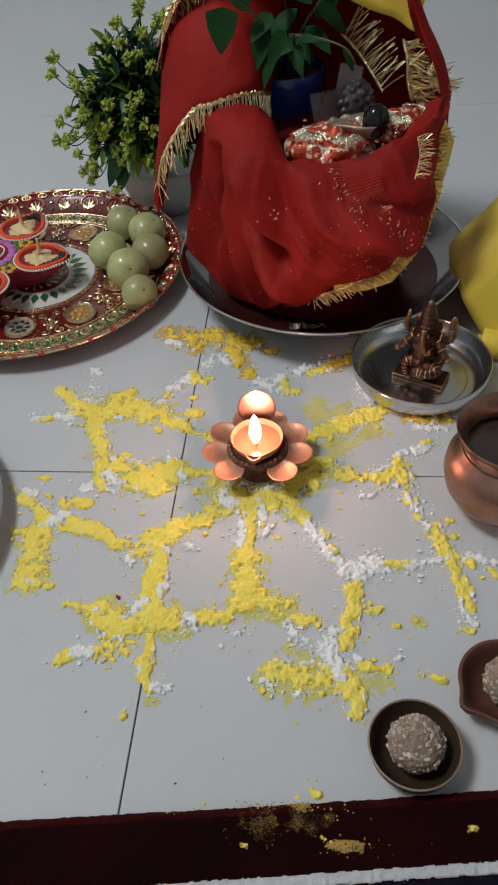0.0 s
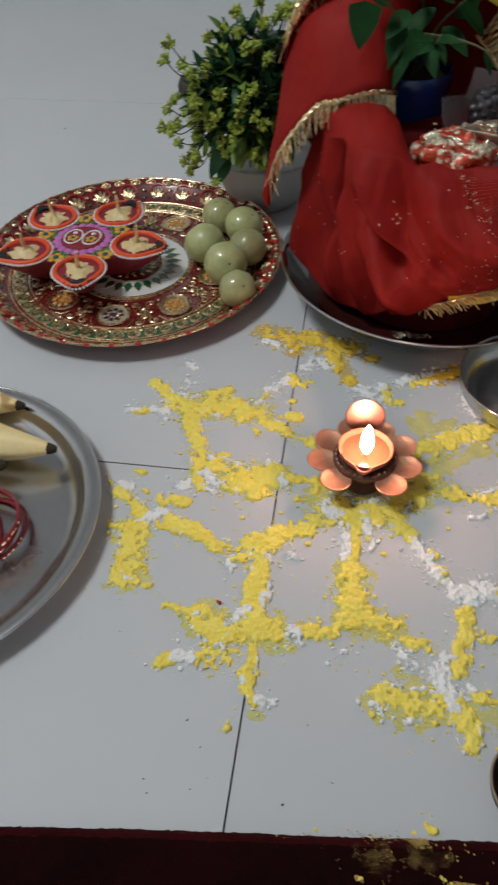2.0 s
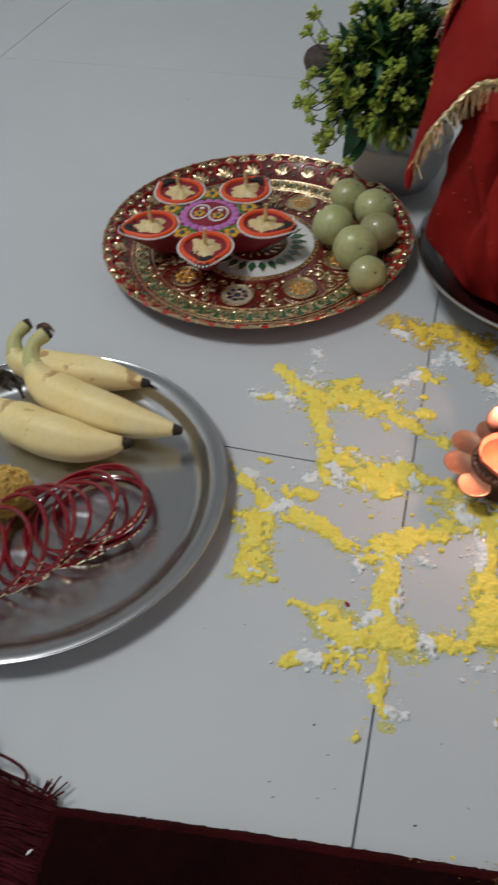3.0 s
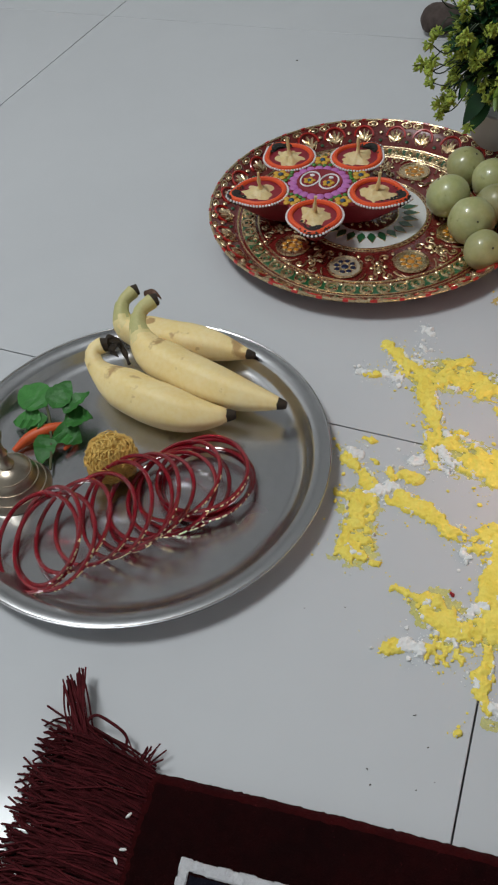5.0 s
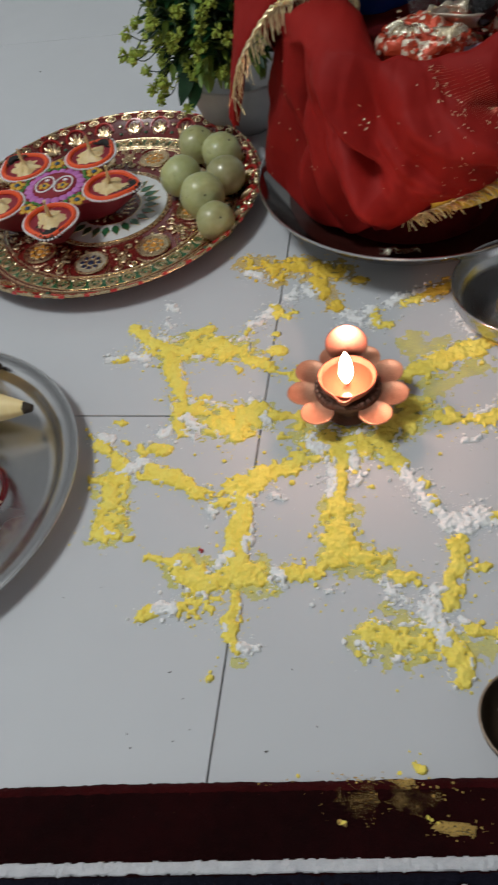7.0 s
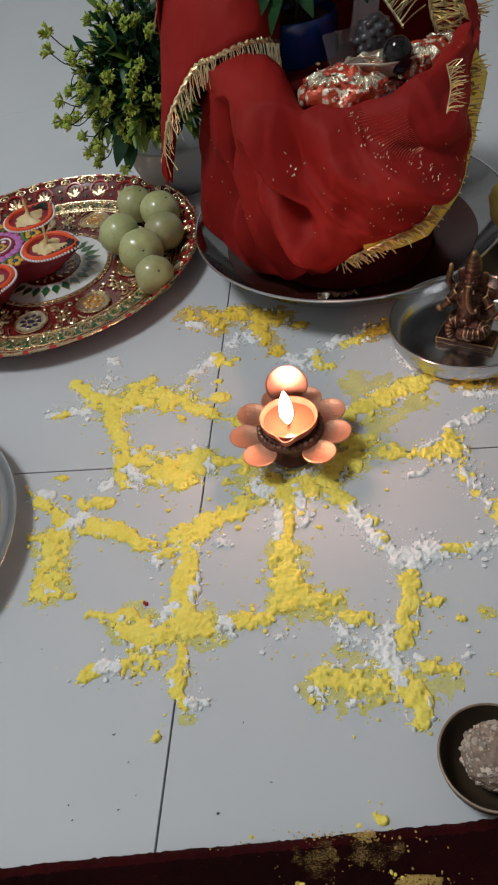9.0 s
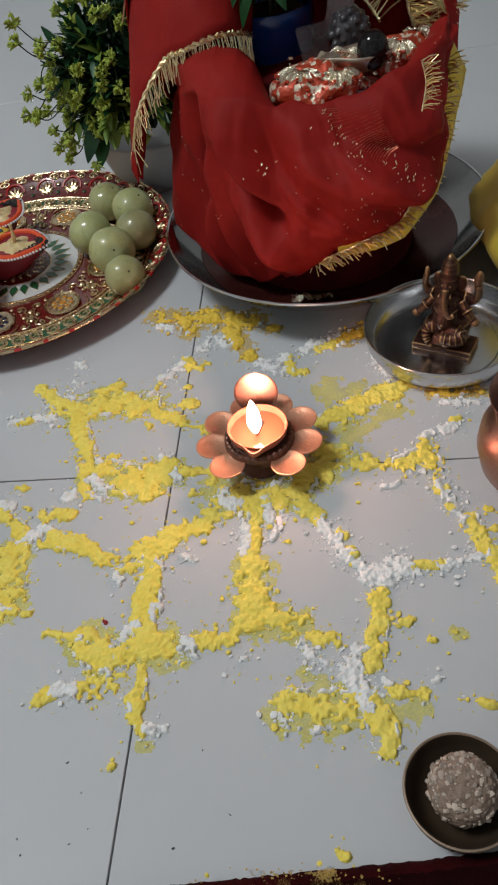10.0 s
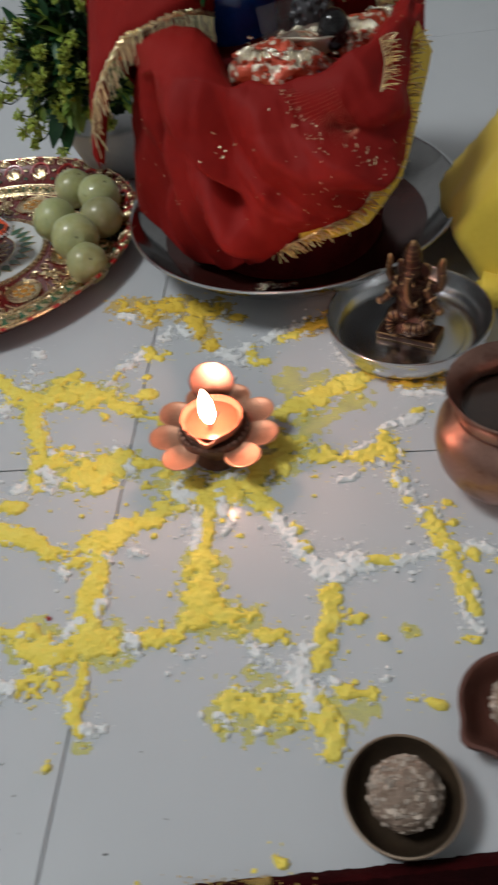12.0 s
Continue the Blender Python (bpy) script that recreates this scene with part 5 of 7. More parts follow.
def five_lamp():
    p = thing("five_wick_lamp", pose(-0.264, 0.303, 0.0045, 0, 0, 0), "hand-painted maroon clay lamp with five wax-filled cups", "oil lamp")
    rnd = random.Random(2)
    body = geo()

    def outline(a):
        r = 0.052
        for k in range(5):
            d = math.atan2(math.sin(a - radians(67 + 72 * k)), math.cos(a - radians(67 + 72 * k)))
            r = max(r, 0.052 + 0.050 * math.exp(-(d / 0.34) ** 2) - 0.0 if abs(d) < 1 else r)
        return r

    def f(u, v):
        a = 2 * math.pi * u
        prof = [(0, 0.0), (0.50, 0.0), (0.64, 0.006), (0.88, 0.024), (1.0, 0.034), (0.985, 0.037), (0.9, 0.0365), (0, 0.0355)]
        k = v * 7
        i = min(6, int(k))
        q = prof[i][0] + (prof[i + 1][0] - prof[i][0]) * (k - i)
        z = prof[i][1] + (prof[i + 1][1] - prof[i][1]) * (k - i)
        return Vector((outline(a) * q * math.cos(a), outline(a) * q * math.sin(a), z))

    sheet(body, f, 150, 28)
    part("body", body, MAROON_CLAY, p, "maroon painted clay body")
    zt = 0.0362
    for k in range(5):
        a = radians(67 + 72 * k)
        d, s = Vector((math.cos(a), math.sin(a), 0)), Vector((-math.sin(a), math.cos(a), 0))
        c = d * 0.0655 + Vector((0, 0, zt))

        def ringpt(t, R):
            q = R * (1 + 0.28 * math.exp(-(((t + math.pi) % (2 * math.pi) - math.pi) / 0.42) ** 2))
            return c + d * q * math.cos(t) + s * q * math.sin(t)

        rim = geo()
        tube(rim, [ringpt(2 * math.pi * i / 48, 0.0256) + Vector((0, 0, 0.001)) for i in range(48)], 0.0030, 8, True)
        cup = part("cup_rim", rim, ORANGE_PAINT, p, "orange red cup rim")
        g = geo()
        for i in range(56):
            t = 2 * math.pi * i / 56
            ball(g, ringpt(t, 0.0296) + Vector((0, 0, 0.0006)), (0.0015, 0.0015, 0.0014), 8, 5)
        part("white_dots", g, WHITE_PAINT, cup, "white dotted line")
        g = geo()
        sheet(g, lambda u, v: ringpt(2 * math.pi * u, 0.0205 + 0.0042 * v) + Vector((0, 0, -0.0020 + 0.0032 * v)), 36, 2)
        part("cup_wall", g, ORANGE_PAINT, cup, "orange red inner wall")
        g = geo()
        sheet(g, lambda u, v: ringpt(2 * math.pi * u, 0.0240 * v) + Vector((0, 0, -0.004 + 0.004 * v * v)), 36, 6)
        part("cup_floor", g, MAROON_CLAY, cup)
        g = geo()

        def wax(u, v):
            q = ringpt(2 * math.pi * u, 0.0196 * v * (1 + 0.42 * noise.noise(Vector((2.2 * math.cos(6.283 * u), 2.2 * math.sin(6.283 * u), 1.7 * k)))))
            h = 0.0015 + 0.0045 * (1 - v) + 0.0048 * noise.noise(q * 160 + Vector((k, 0, 0))) * (1 - v * v)
            return q + Vector((0, 0, h - 0.0025 * v))

        sheet(g, wax, 36, 9)
        w = part("wax", g, WAX, cup, "congealed cream wax")
        g = geo()
        tube(g, spline([c - d * 0.004, c + d * 0.001 + Vector((0, 0, 0.008)), c + d * 0.002 + s * 0.001 + Vector((0, 0, 0.024))], 8), lambda t: 0.0032 - 0.0018 * t + 0.0006 * math.sin(17 * t + k), 8)
        part("wick", g, WAX, cup, "upright cotton wick")
        g = geo()
        for i in range(60):
            t = rnd.gauss(0, 0.30)
            q = ringpt(t, rnd.uniform(0.0180, 0.0285))
            crumb(g, q + Vector((0, 0, 0.0034)), rnd.uniform(0.0008, 0.0020), rnd)
        g[0][:] = [(v[0], v[1], zt + 0.0012 + (v[2] - zt) * 0.55) for v in g[0]]
        sheet(g, lambda u, v: ringpt((u - 0.5) * 0.85 * (1 - 0.25 * abs(noise.noise(Vector((5 * v, k, 2.2))))), 0.0175 + 0.0120 * v) + Vector((0, 0, 0.0044 - 0.0055 * (2 * v - 1) ** 2 - 0.0030 * abs(2 * u - 1) ** 3)), 18, 8)
        part("soot", g, SOOT, cup, "black soot at the spout")
    centre = geo()
    lathe(centre, [(0, 0.0025), (0.0245, 0.0025), (0.0262, 0.0)], 40, (0, 0, zt))
    m = part("centre_boss", centre, MAROON_CLAY, p)
    for k in range(20):
        a = 2 * math.pi * k / 20
        g = geo()
        ball(g, (0.0290 * math.cos(a), 0.0290 * math.sin(a), zt + 0.0004), (0.0060, 0.0050, 0.0017), 12, 6, turn=Matrix.Rotation(a, 3, "Z"))
        part("petal", g, PURPLE_PAINT, m, "orchid purple painted petal")
    for x in (-1, 1):
        g = geo()
        tube(g, [(0.0108 * x + 0.0100 * math.cos(w), 0.0150 * math.sin(w), zt + 0.0030) for w in (2 * math.pi * i / 28 for i in range(28))], 0.0010, 6, True)
        part("white_loop", g, WHITE_PAINT, m, "white painted loop")
        flower(m, (0.0108 * x, -0.0030, zt + 0.0028), 0.0028)
        g = geo()
        ball(g, (0.0108 * x, 0.0082, zt + 0.0030), (0.0030, 0.0022, 0.0014), 10, 5)
        part("white_dot", g, WHITE_PAINT, m, "white painted dot")
    for k in range(5):
        a = radians(67 + 36 + 72 * k)
        d, s = Vector((math.cos(a), math.sin(a), 0)), Vector((-math.sin(a), math.cos(a), 0))
        flower(p, d * 0.0465 + Vector((0, 0, zt + 0.0006)), 0.0040)
        for o in (-1, 1):
            g = geo()
            for j in range(3):
                ball(g, d * (0.0355 + 0.0015 * j) + s * o * (0.0028 + 0.0062 * j) + Vector((0, 0, zt + 0.0004)), (0.0028, 0.0028, 0.0016), 10, 5)
            part("green_dots", g, GREEN_PAINT, p, "green painted dots")


def flower(parent, c, r):
    c = Vector(c)
    g = geo()
    for j in range(5):
        b = 2 * math.pi * j / 5 + 0.3
        ball(g, c + Vector((1.55 * r * math.cos(b), 1.55 * r * math.sin(b), 0)), (r * 0.95, r * 0.95, r * 0.45), 10, 5)
    f = part("painted_flower", g, YELLOW_PAINT, parent, "yellow painted flower")
    g = geo()
    ball(g, c + Vector((0, 0, r * 0.2)), (r * 0.8, r * 0.8, r * 0.5), 10, 5)
    part("flower_centre", g, BLUE_PAINT, f, "blue centre")


five_lamp()


def gooseberries():
    rnd = random.Random(4)
    for x, y, r in ((-0.1213, 0.4020, 0.0222), (-0.0880, 0.3790, 0.0232), (-0.1285, 0.3340, 0.0236), (-0.0768, 0.3320, 0.0226), (-0.0960, 0.2920, 0.0244), (-0.0754, 0.2490, 0.0205)):
        p = thing("gooseberry", pose(x, y, 0.0040, 0, 0, rnd.uniform(0, 360)) @ pose(0, 0, r * 0.94, rnd.uniform(25, 75) * rnd.choice((-1, 1)), rnd.uniform(-40, 40), 0) @ pose(0, 0, -r * 0.94), "smooth pale green Indian gooseberry resting on the decorated plate", "fruit", "gooseberries")
        g = geo()
        ball(g, (0, 0, r * 0.94), (r, r, r * 0.94), 40, 26)
        g[0][:] = [(v[0] * (1 - 0.012 * math.cos(6 * math.atan2(v[1], v[0]))), v[1] * (1 - 0.012 * math.cos(6 * math.atan2(v[1], v[0]))), v[2] - (0.0016 * math.exp(-((v[0] ** 2 + v[1] ** 2) / 0.00002)) if v[2] > r else 0)) for v in g[0]]
        part("skin", g, AMLA, p)
        g = geo()
        ball(g, (0, 0, r * 1.83), (0.0012, 0.0012, 0.0006), 8, 5)
        part("stem_scar", g, AMLA_SCAR, p)


gooseberries()


# ---- what lies in the thali ----
def banana(path, radius, seed, green=True):
    rnd = random.Random(seed)
    p = thing("banana", pose(*path[2]), "ripe yellow banana with black tip lying in the thali", "fruit", "bananas")
    o = Vector(path[2])
    fine = spline([Vector(q) - o for q in path], 241)
    run = [0.0]
    for a, b in zip(fine, fine[1:]):
        run.append(run[-1] + (b - a).length)
    P = []
    for i in range(40):
        k = min(239, max(0, int(np.searchsorted(run, run[-1] * i / 39)) - 1))
        P.append(fine[k].lerp(fine[k + 1], (run[-1] * i / 39 - run[k]) / max(1e-9, run[k + 1] - run[k])))
    g = geo()

    def rad(t):
        k = min(1, max(0, (t - 0.10) / 0.32))
        return radius * (0.38 + 0.62 * k * k * (3 - 2 * k)) * (1 - 0.72 * max(0, (t - 0.58) / 0.42) ** 2.0)

    tube(g, P[4:], lambda t: rad(0.1 + 0.9 * t), 20)
    n = 20
    for i, v in enumerate(g[0]):
        k = i % n
        c = P[4 + i // n] if i // n < 36 else P[-1]
        g[0][i] = tuple(c + (Vector(v) - c) * (1 + 0.055 * math.cos(5 * 2 * math.pi * k / n) + 0.03 * noise.noise(Vector((i // n * 0.25, k * 0.3, seed)))))
    peel = part("peel", g, BANANA, p, angle=70)
    # two of the necks are still greenish, fading into the yellow
    peel.data.materials.append(BANANA_NECK)
    peel.data.materials.append(BANANA_STEM)
    for i in range(6 * n if green else 0):
        peel.data.polygons[i].material_index = 2 if i // n < 2 + rnd.random() * 2 else (1 if i // n < 4 + rnd.random() * 2 else 0)
    g = geo()
    tube(g, P[:7], lambda t: radius * (0.37 - 0.05 * t + 0.10 * max(0, 0.25 - t)), 14)
    part("stem", g, BANANA_STEM if green else BANANA, p, "greenish stem" if green else "short yellow stem")
    g = geo()
    d = (P[-1] - P[-3]).normalized()
    tube(g, [P[-1] - d * 0.0005, P[-1] + d * 0.004, P[-1] + d * 0.007], lambda t: radius * (0.29 - 0.12 * t), 10)
    part("tip", g, BANANA_TIP, p, "black dried tip")
    g = geo()
    s = (P[1] - P[0]).normalized()
    tube(g, [P[0] - s * 0.004 + Vector((0.002, 0, 0)), P[0] - s * 0.001, P[0] + s * 0.001], lambda t: radius * (0.30 + 0.08 * t), 8)
    part("cut_end", g, BANANA_TIP, p, "brown cut end")


banana([(-0.371, -0.004, 0.040), (-0.377, -0.009, 0.038), (-0.376, -0.017, 0.034), (-0.362, -0.026, 0.027), (-0.323, -0.039, 0.0235), (-0.279, -0.045, 0.0230), (-0.256, -0.043, 0.0235), (-0.238, -0.038, 0.0245)], 0.0196, 1, green=False)
banana([(-0.350, 0.058, 0.047), (-0.357, 0.045, 0.043), (-0.351, 0.028, 0.036), (-0.329, 0.009, 0.028), (-0.276, -0.006, 0.0245), (-0.237, -0.012, 0.0240), (-0.202, -0.012, 0.0235)], 0.0188, 2)
banana([(-0.374, 0.066, 0.047), (-0.379, 0.054, 0.043), (-0.376, 0.042, 0.037), (-0.366, 0.034, 0.029), (-0.330, 0.038, 0.0225), (-0.290, 0.041, 0.0220), (-0.250, 0.040, 0.0220)], 0.0172, 3)


def peel_scraps():
    """Dried brown shreds at the stems."""
    rnd = random.Random(18)
    for x, y, z, n in ((-0.360, 0.066, 0.049, 7), (-0.364, -0.004, 0.041, 5)):
        p = thing("dried_peel", pose(x, y, z), "dry brown shred of peel clinging to the banana stems", "peel")
        g = geo()
        for k in range(n):
            b = Vector((rnd.gauss(0, 0.003), rnd.gauss(0, 0.003), rnd.gauss(0, 0.001)))
            leaf(g, b, b + Vector((rnd.gauss(0.006, 0.005), rnd.gauss(0.001, 0.005), rnd.gauss(-0.001, 0.003))), (rnd.gauss(0, 0.5), rnd.gauss(0, 0.5), 1), rnd.uniform(0.004, 0.008), 0.5, 0.4, 5)
        if n == 5:
            tube(g, spline([(-0.008, 0.010, -0.002), (-0.003, 0.014, -0.006), (0.006, 0.010, -0.012), (0.016, 0.000, -0.018)], 14), lambda t: 0.0042 - 0.0026 * t + 0.0006 * math.sin(19 * t), 8)
        part("shred", g, PEEL_DRY if n != 5 else BANANA_TIP, p)


peel_scraps()


def bangles():
    rnd = random.Random(9)
    R = 0.0372
    d = Vector((-0.66, -0.75, 0)).normalized()
    start = Vector((-0.233, -0.095, 0))
    along = -0.0035
    for i in range(16):
        t = i / 15
        tilt = 3 + 0.6 * i if i < 4 else knots(i, (4, 12), (8, 26), (15, 30)) + rnd.uniform(-7, 7)
        along += 0.0035 if i < 4 else rnd.choice((0.0050, 0.0085, 0.0150, 0.0170))
        c = start + d * along + Vector((rnd.uniform(-0.004, 0.004), rnd.uniform(-0.004, 0.004), 0))
        c.z = 0.0050 + (0.0037 * i if i < 4 else 0.0) + R * math.sin(radians(tilt))
        nrm = Vector((0, 0, 1)) * math.cos(radians(tilt)) + d * math.sin(radians(tilt)) + Vector((rnd.uniform(-0.12, 0.12), rnd.uniform(-0.12, 0.12), 0))
        p = thing("bangle", pose(*c), "thin red glass bangle with gold flecks, leaning in a row", "bangle", "bangles")
        g = geo()
        torus(g, (0, 0, 0), R, 0.0018, 64, 8, nrm)
        part("ring", g, RED_GLASS, p)
        a0 = rnd.uniform(-95, -60)
        g = geo()
        for j in range(9):
            b0 = a0 + 8 * j + rnd.uniform(-2, 2)
            torus(g, (0, 0, 0), R + 0.0007, 0.00122, 4, 8, nrm, b0, b0 + rnd.uniform(1.5, 6.5))
        if i != 2:
            tagged(part("gold_band", g, GOLD, p, "gold flecked stretch"), kind="stuff")


bangles()


def thread_ball():
    rnd = random.Random(6)
    p = thing("thread_ball", pose(-0.3110, -0.1090, 0.003) @ Matrix.Scale(1.02, 4), "tangled ball of yellow sacred cotton thread", "thread")
    g = geo()
    ball(g, (0, 0, 0.0195), (0.0180, 0.0175, 0.0180), 30, 20, 0.2, 120)
    for i in range(520):
        n = Vector((rnd.gauss(0, 1), rnd.gauss(0, 1), rnd.gauss(0, 1))).normalized()
        s = n.orthogonal().normalized()
        u = n.cross(s)
        off = rnd.uniform(-0.45, 0.45)
        rr = math.sqrt(1 - off * off)
        a0, span = rnd.uniform(0, 6.28), rnd.uniform(0.5, 1.5)
        R = rnd.uniform(0.0180, 0.0205)
        ph = rnd.uniform(0, 6)
        pts = []
        for k in range(11):
            a = a0 + span * k / 10
            q = (s * math.cos(a) + u * math.sin(a)) * rr + n * (off + 0.14 * math.sin(5 * a + ph))
            pts.append(Vector((0, 0, 0.0205)) + Vector((q.x, q.y, q.z * 0.98)) * R * (1 + 0.05 * math.sin(7 * a + ph)))
        tube(g, pts, 0.00042, 4)
    part("threads", g, THREAD, p)


thread_ball()


def basil_sprig():
    rnd = random.Random(12)
    p = thing("basil_sprig", pose(-0.388, -0.085, 0.004), "small sprig of fresh green basil leaves in the thali", "leaves")
    g = geo()
    tube(g, spline([(0.024, -0.040, 0.004), (0.012, -0.016, 0.008), (0.0, 0.004, 0.014), (-0.008, 0.014, 0.018)], 10), 0.0012, 6)
    tube(g, spline([(0.010, -0.012, 0.008), (0.020, 0.0, 0.012), (0.016, 0.014, 0.016)], 8), 0.0009, 6)
    part("stem", g, BASIL_STEM, p)
    for b, t, w in (((-0.006, 0.012, 0.018), (-0.044, 0.026, 0.022), 0.030), ((0.0, 0.012, 0.018), (0.004, 0.040, 0.026), 0.024), ((0.014, 0.006, 0.014), (0.036, 0.016, 0.016), 0.026),
                    ((0.012, -0.002, 0.012), (0.036, -0.008, 0.010), 0.024), ((0.008, -0.010, 0.010), (0.012, -0.038, 0.006), 0.020), ((-0.006, 0.0, 0.014), (-0.036, -0.004, 0.010), 0.022),
                    ((0.012, 0.010, 0.018), (0.026, 0.032, 0.028), 0.020), ((-0.002, 0.004, 0.015), (-0.020, -0.016, 0.008), 0.018)):
        g = geo()
        leaf(g, b, t, (rnd.uniform(-0.4, 0.4), -0.2, 1), w, 0.30, rnd.uniform(-0.05, 0.30), 12, 0.72)
        g[0][:] = [tuple(Vector(v) + Vector((0, 0, 0.0016 * math.sin(v[0] * 900) * math.sin(v[1] * 700)))) for v in g[0]]
        part("leaf", g, BASIL_FRESH, p)
    c = thing("chilli", pose(-0.388, -0.098, 0.003), "curved orange-red dried chilli in the thali beside basil leaves", "chilli")
    g = geo()
    tube(g, spline([(-0.018, -0.018, 0.004), (-0.010, -0.004, 0.008), (0.002, 0.008, 0.010), (0.016, 0.018, 0.010)], 16), lambda t: 0.0012 + 0.0046 * math.sin(math.pi * min(1, 0.1 + 0.75 * t)) ** 1.2, 10)
    part("pod", g, CHILI, c)
    g = geo()
    tube(g, spline([(0.016, 0.018, 0.010), (0.022, 0.014, 0.009), (0.026, 0.004, 0.006), (0.024, -0.004, 0.005)], 8), lambda t: 0.0036 - 0.002 * t, 8)
    part("stalk", g, CHILI, c)


basil_sprig()


def hand_bell():
    p = thing("prayer_bell", pose(-0.384, -0.147, 0.003), "small dull brass prayer bell standing in the thali", "bell")
    g = geo()
    lathe(g, [(0.0275, 0.0), (0.0290, 0.0008), (0.0285, 0.0030), (0.0250, 0.0070), (0.0220, 0.0120), (0.0200, 0.0180), (0.0170, 0.0240), (0.0110, 0.0280), (0.0060, 0.0295), (0, 0.0300)], 40)
    part("body", g, BELL_METAL, p)
    for z, r in ((0.0066, 0.0256), (0.0145, 0.0213), (0.0230, 0.0178)):
        g = geo()
        torus(g, (0, 0, z), r, 0.0007, 36, 5)
        part("ring", g, BELL_METAL, p)
    g = geo()
    lathe(g, [(0.0055, 0.029), (0.0065, 0.031), (0.0045, 0.034), (0.0036, 0.040), (0.0052, 0.044), (0.0036, 0.048), (0.0034, 0.056), (0.0060, 0.061), (0.0072, 0.066), (0.0060, 0.071), (0, 0.074)], 20)
    part("handle", g, BELL_METAL, p, "turned brass handle")


hand_bell()


# ---- artificial plant ----
def potted_plant():
    rnd = random.Random(21)
    p = thing("artificial_plant", pose(-0.078, 0.500, 0), "artificial green bush with yellow-green buds in a white pot", "plant")
    g = geo()
    lathe(g, [(0, 0.0), (0.040, 0.0), (0.043, 0.002), (0.054, 0.018), (0.062, 0.040), (0.0655, 0.056), (0.0665, 0.064), (0.0650, 0.066), (0.0625, 0.063), (0.058, 0.056), (0, 0.054)], 56)
    part("pot", g, WHITE_POT, p, "plain white pot")
    heart = Vector((-0.010, -0.040, 0.143))
    root = Vector((0, 0, 0.066))
    stems, dark, yellow = geo(), geo(), geo()
    for i in range(180):
        z = rnd.uniform(-0.62, 1)
        a = rnd.uniform(0, 2 * math.pi)
        q = math.sqrt(1 - z * z)
        d = Vector((q * math.cos(a), q * math.sin(a), z))
        if d.y > 0.45 and rnd.random() < 0.5:
            continue
        pale = 0.55 if d.z < 0.1 and d.y < 0 and abs(d.x) < 0.75 else 0.16
        reach = rnd.uniform(0.65, 1.0)
        tip = heart + Vector((d.x * 0.070, d.y * 0.062, d.z * 0.080)) * reach
        mid = root.lerp(tip, 0.5) + Vector((0, 0, 0.03 * (1 - max(0, z))))
        path = spline([root + Vector((rnd.uniform(-0.01, 0.01), rnd.uniform(-0.01, 0.01), 0)), mid, tip], 9)
        tube(stems, path, lambda t: 0.0012 - 0.0006 * t, 5)
        for k in range(3, 9):
            for s in range(3):
                b = path[k]
                out = (b - heart)
                out = out.normalized() if out.length > 1e-4 else Vector((0, 0, 1))
                dd = (out * 0.8 + Vector((rnd.gauss(0, 0.55), rnd.gauss(0, 0.55), rnd.gauss(0.1, 0.5)))).normalized()
                L = rnd.uniform(0.013, 0.028)
                leaf(yellow if rnd.random() < (0.06 if k < 6 else pale) else dark, b, b + dd * L, (rnd.gauss(0, 0.3), rnd.gauss(0, 0.3), 1), L * rnd.uniform(0.28, 0.42), 0.25, rnd.uniform(0.0, 0.35), 5)
    # larger blades that droop over the front of the pot
    for b, t, w, tone in (((-0.034, -0.070, 0.092), (-0.046, -0.088, 0.062), 0.018, dark), ((-0.034, -0.085, 0.110), (-0.054, -0.106, 0.078), 0.018, dark), ((-0.020, -0.085, 0.115), (-0.014, -0.104, 0.090), 0.018, yellow),):
        leaf(tone, b, t, (0.1, -0.5, 0.8), w, 0.25, 0.2, 7)
    tagged(part("wiry_stem", stems, STEM_DARK, p), kind="stuff")
    part("dark_leaves", dark, LEAF_DARK, p, "dark green plastic leaves")
    part("pale_leaves", yellow, LEAF_YELLOW, p, "yellow-green plastic leaves")
    # buds on thin curved wires at the outside
    for i in range(78):
        a = radians(rnd.uniform(140, 335))
        z = rnd.uniform(-0.75, 0.95)
        q = math.sqrt(1 - z * z)
        d = Vector((q * math.cos(a), q * math.sin(a), z))
        r = rnd.uniform(0.92, 1.10) if i < 46 else rnd.uniform(1.22, 1.58)
        if 46 <= i < 66:
            d = Vector((-abs(d.x) - 0.3, d.y * 0.7, d.z)).normalized()
        elif i >= 66:
            d = Vector((rnd.uniform(-0.15, 0.75), -0.25 + rnd.gauss(0, 0.2), 1.0)).normalized()
            r = rnd.uniform(1.20, 1.62)
        c = heart + Vector((d.x * 0.072, d.y * 0.060, d.z * 0.082)) * r
        bud = geo()
        for k in range(22):
            e = Vector((rnd.gauss(0, 1), rnd.gauss(0, 1), rnd.gauss(0, 1))).normalized() + d * 0.45
            e.normalize()
            leaf(bud, c - d * 0.002, c + e * rnd.uniform(0.0060, 0.0098), e.orthogonal(), 0.0046, 0.4, -0.25, 3)
            if k % 2:
                ball(bud, c + e * 0.0060, 0.0016, 6, 4)
        b = part("bud", bud, FLOWER_YELLOW, p, "yellow-green plastic bud")
        g = geo()
        s = heart + (c - heart) * (0.62 if i < 66 else 0.40)
        sag = Vector((rnd.gauss(0, 0.004), rnd.gauss(0, 0.004), 0.016 if i % 2 else -0.010))
        tube(g, spline([s, s.lerp(c, 0.5) + sag, c], 8), 0.0007, 5)
        part("wire", g, STEM_DARK, b, "thin dark wire")


potted_plant()


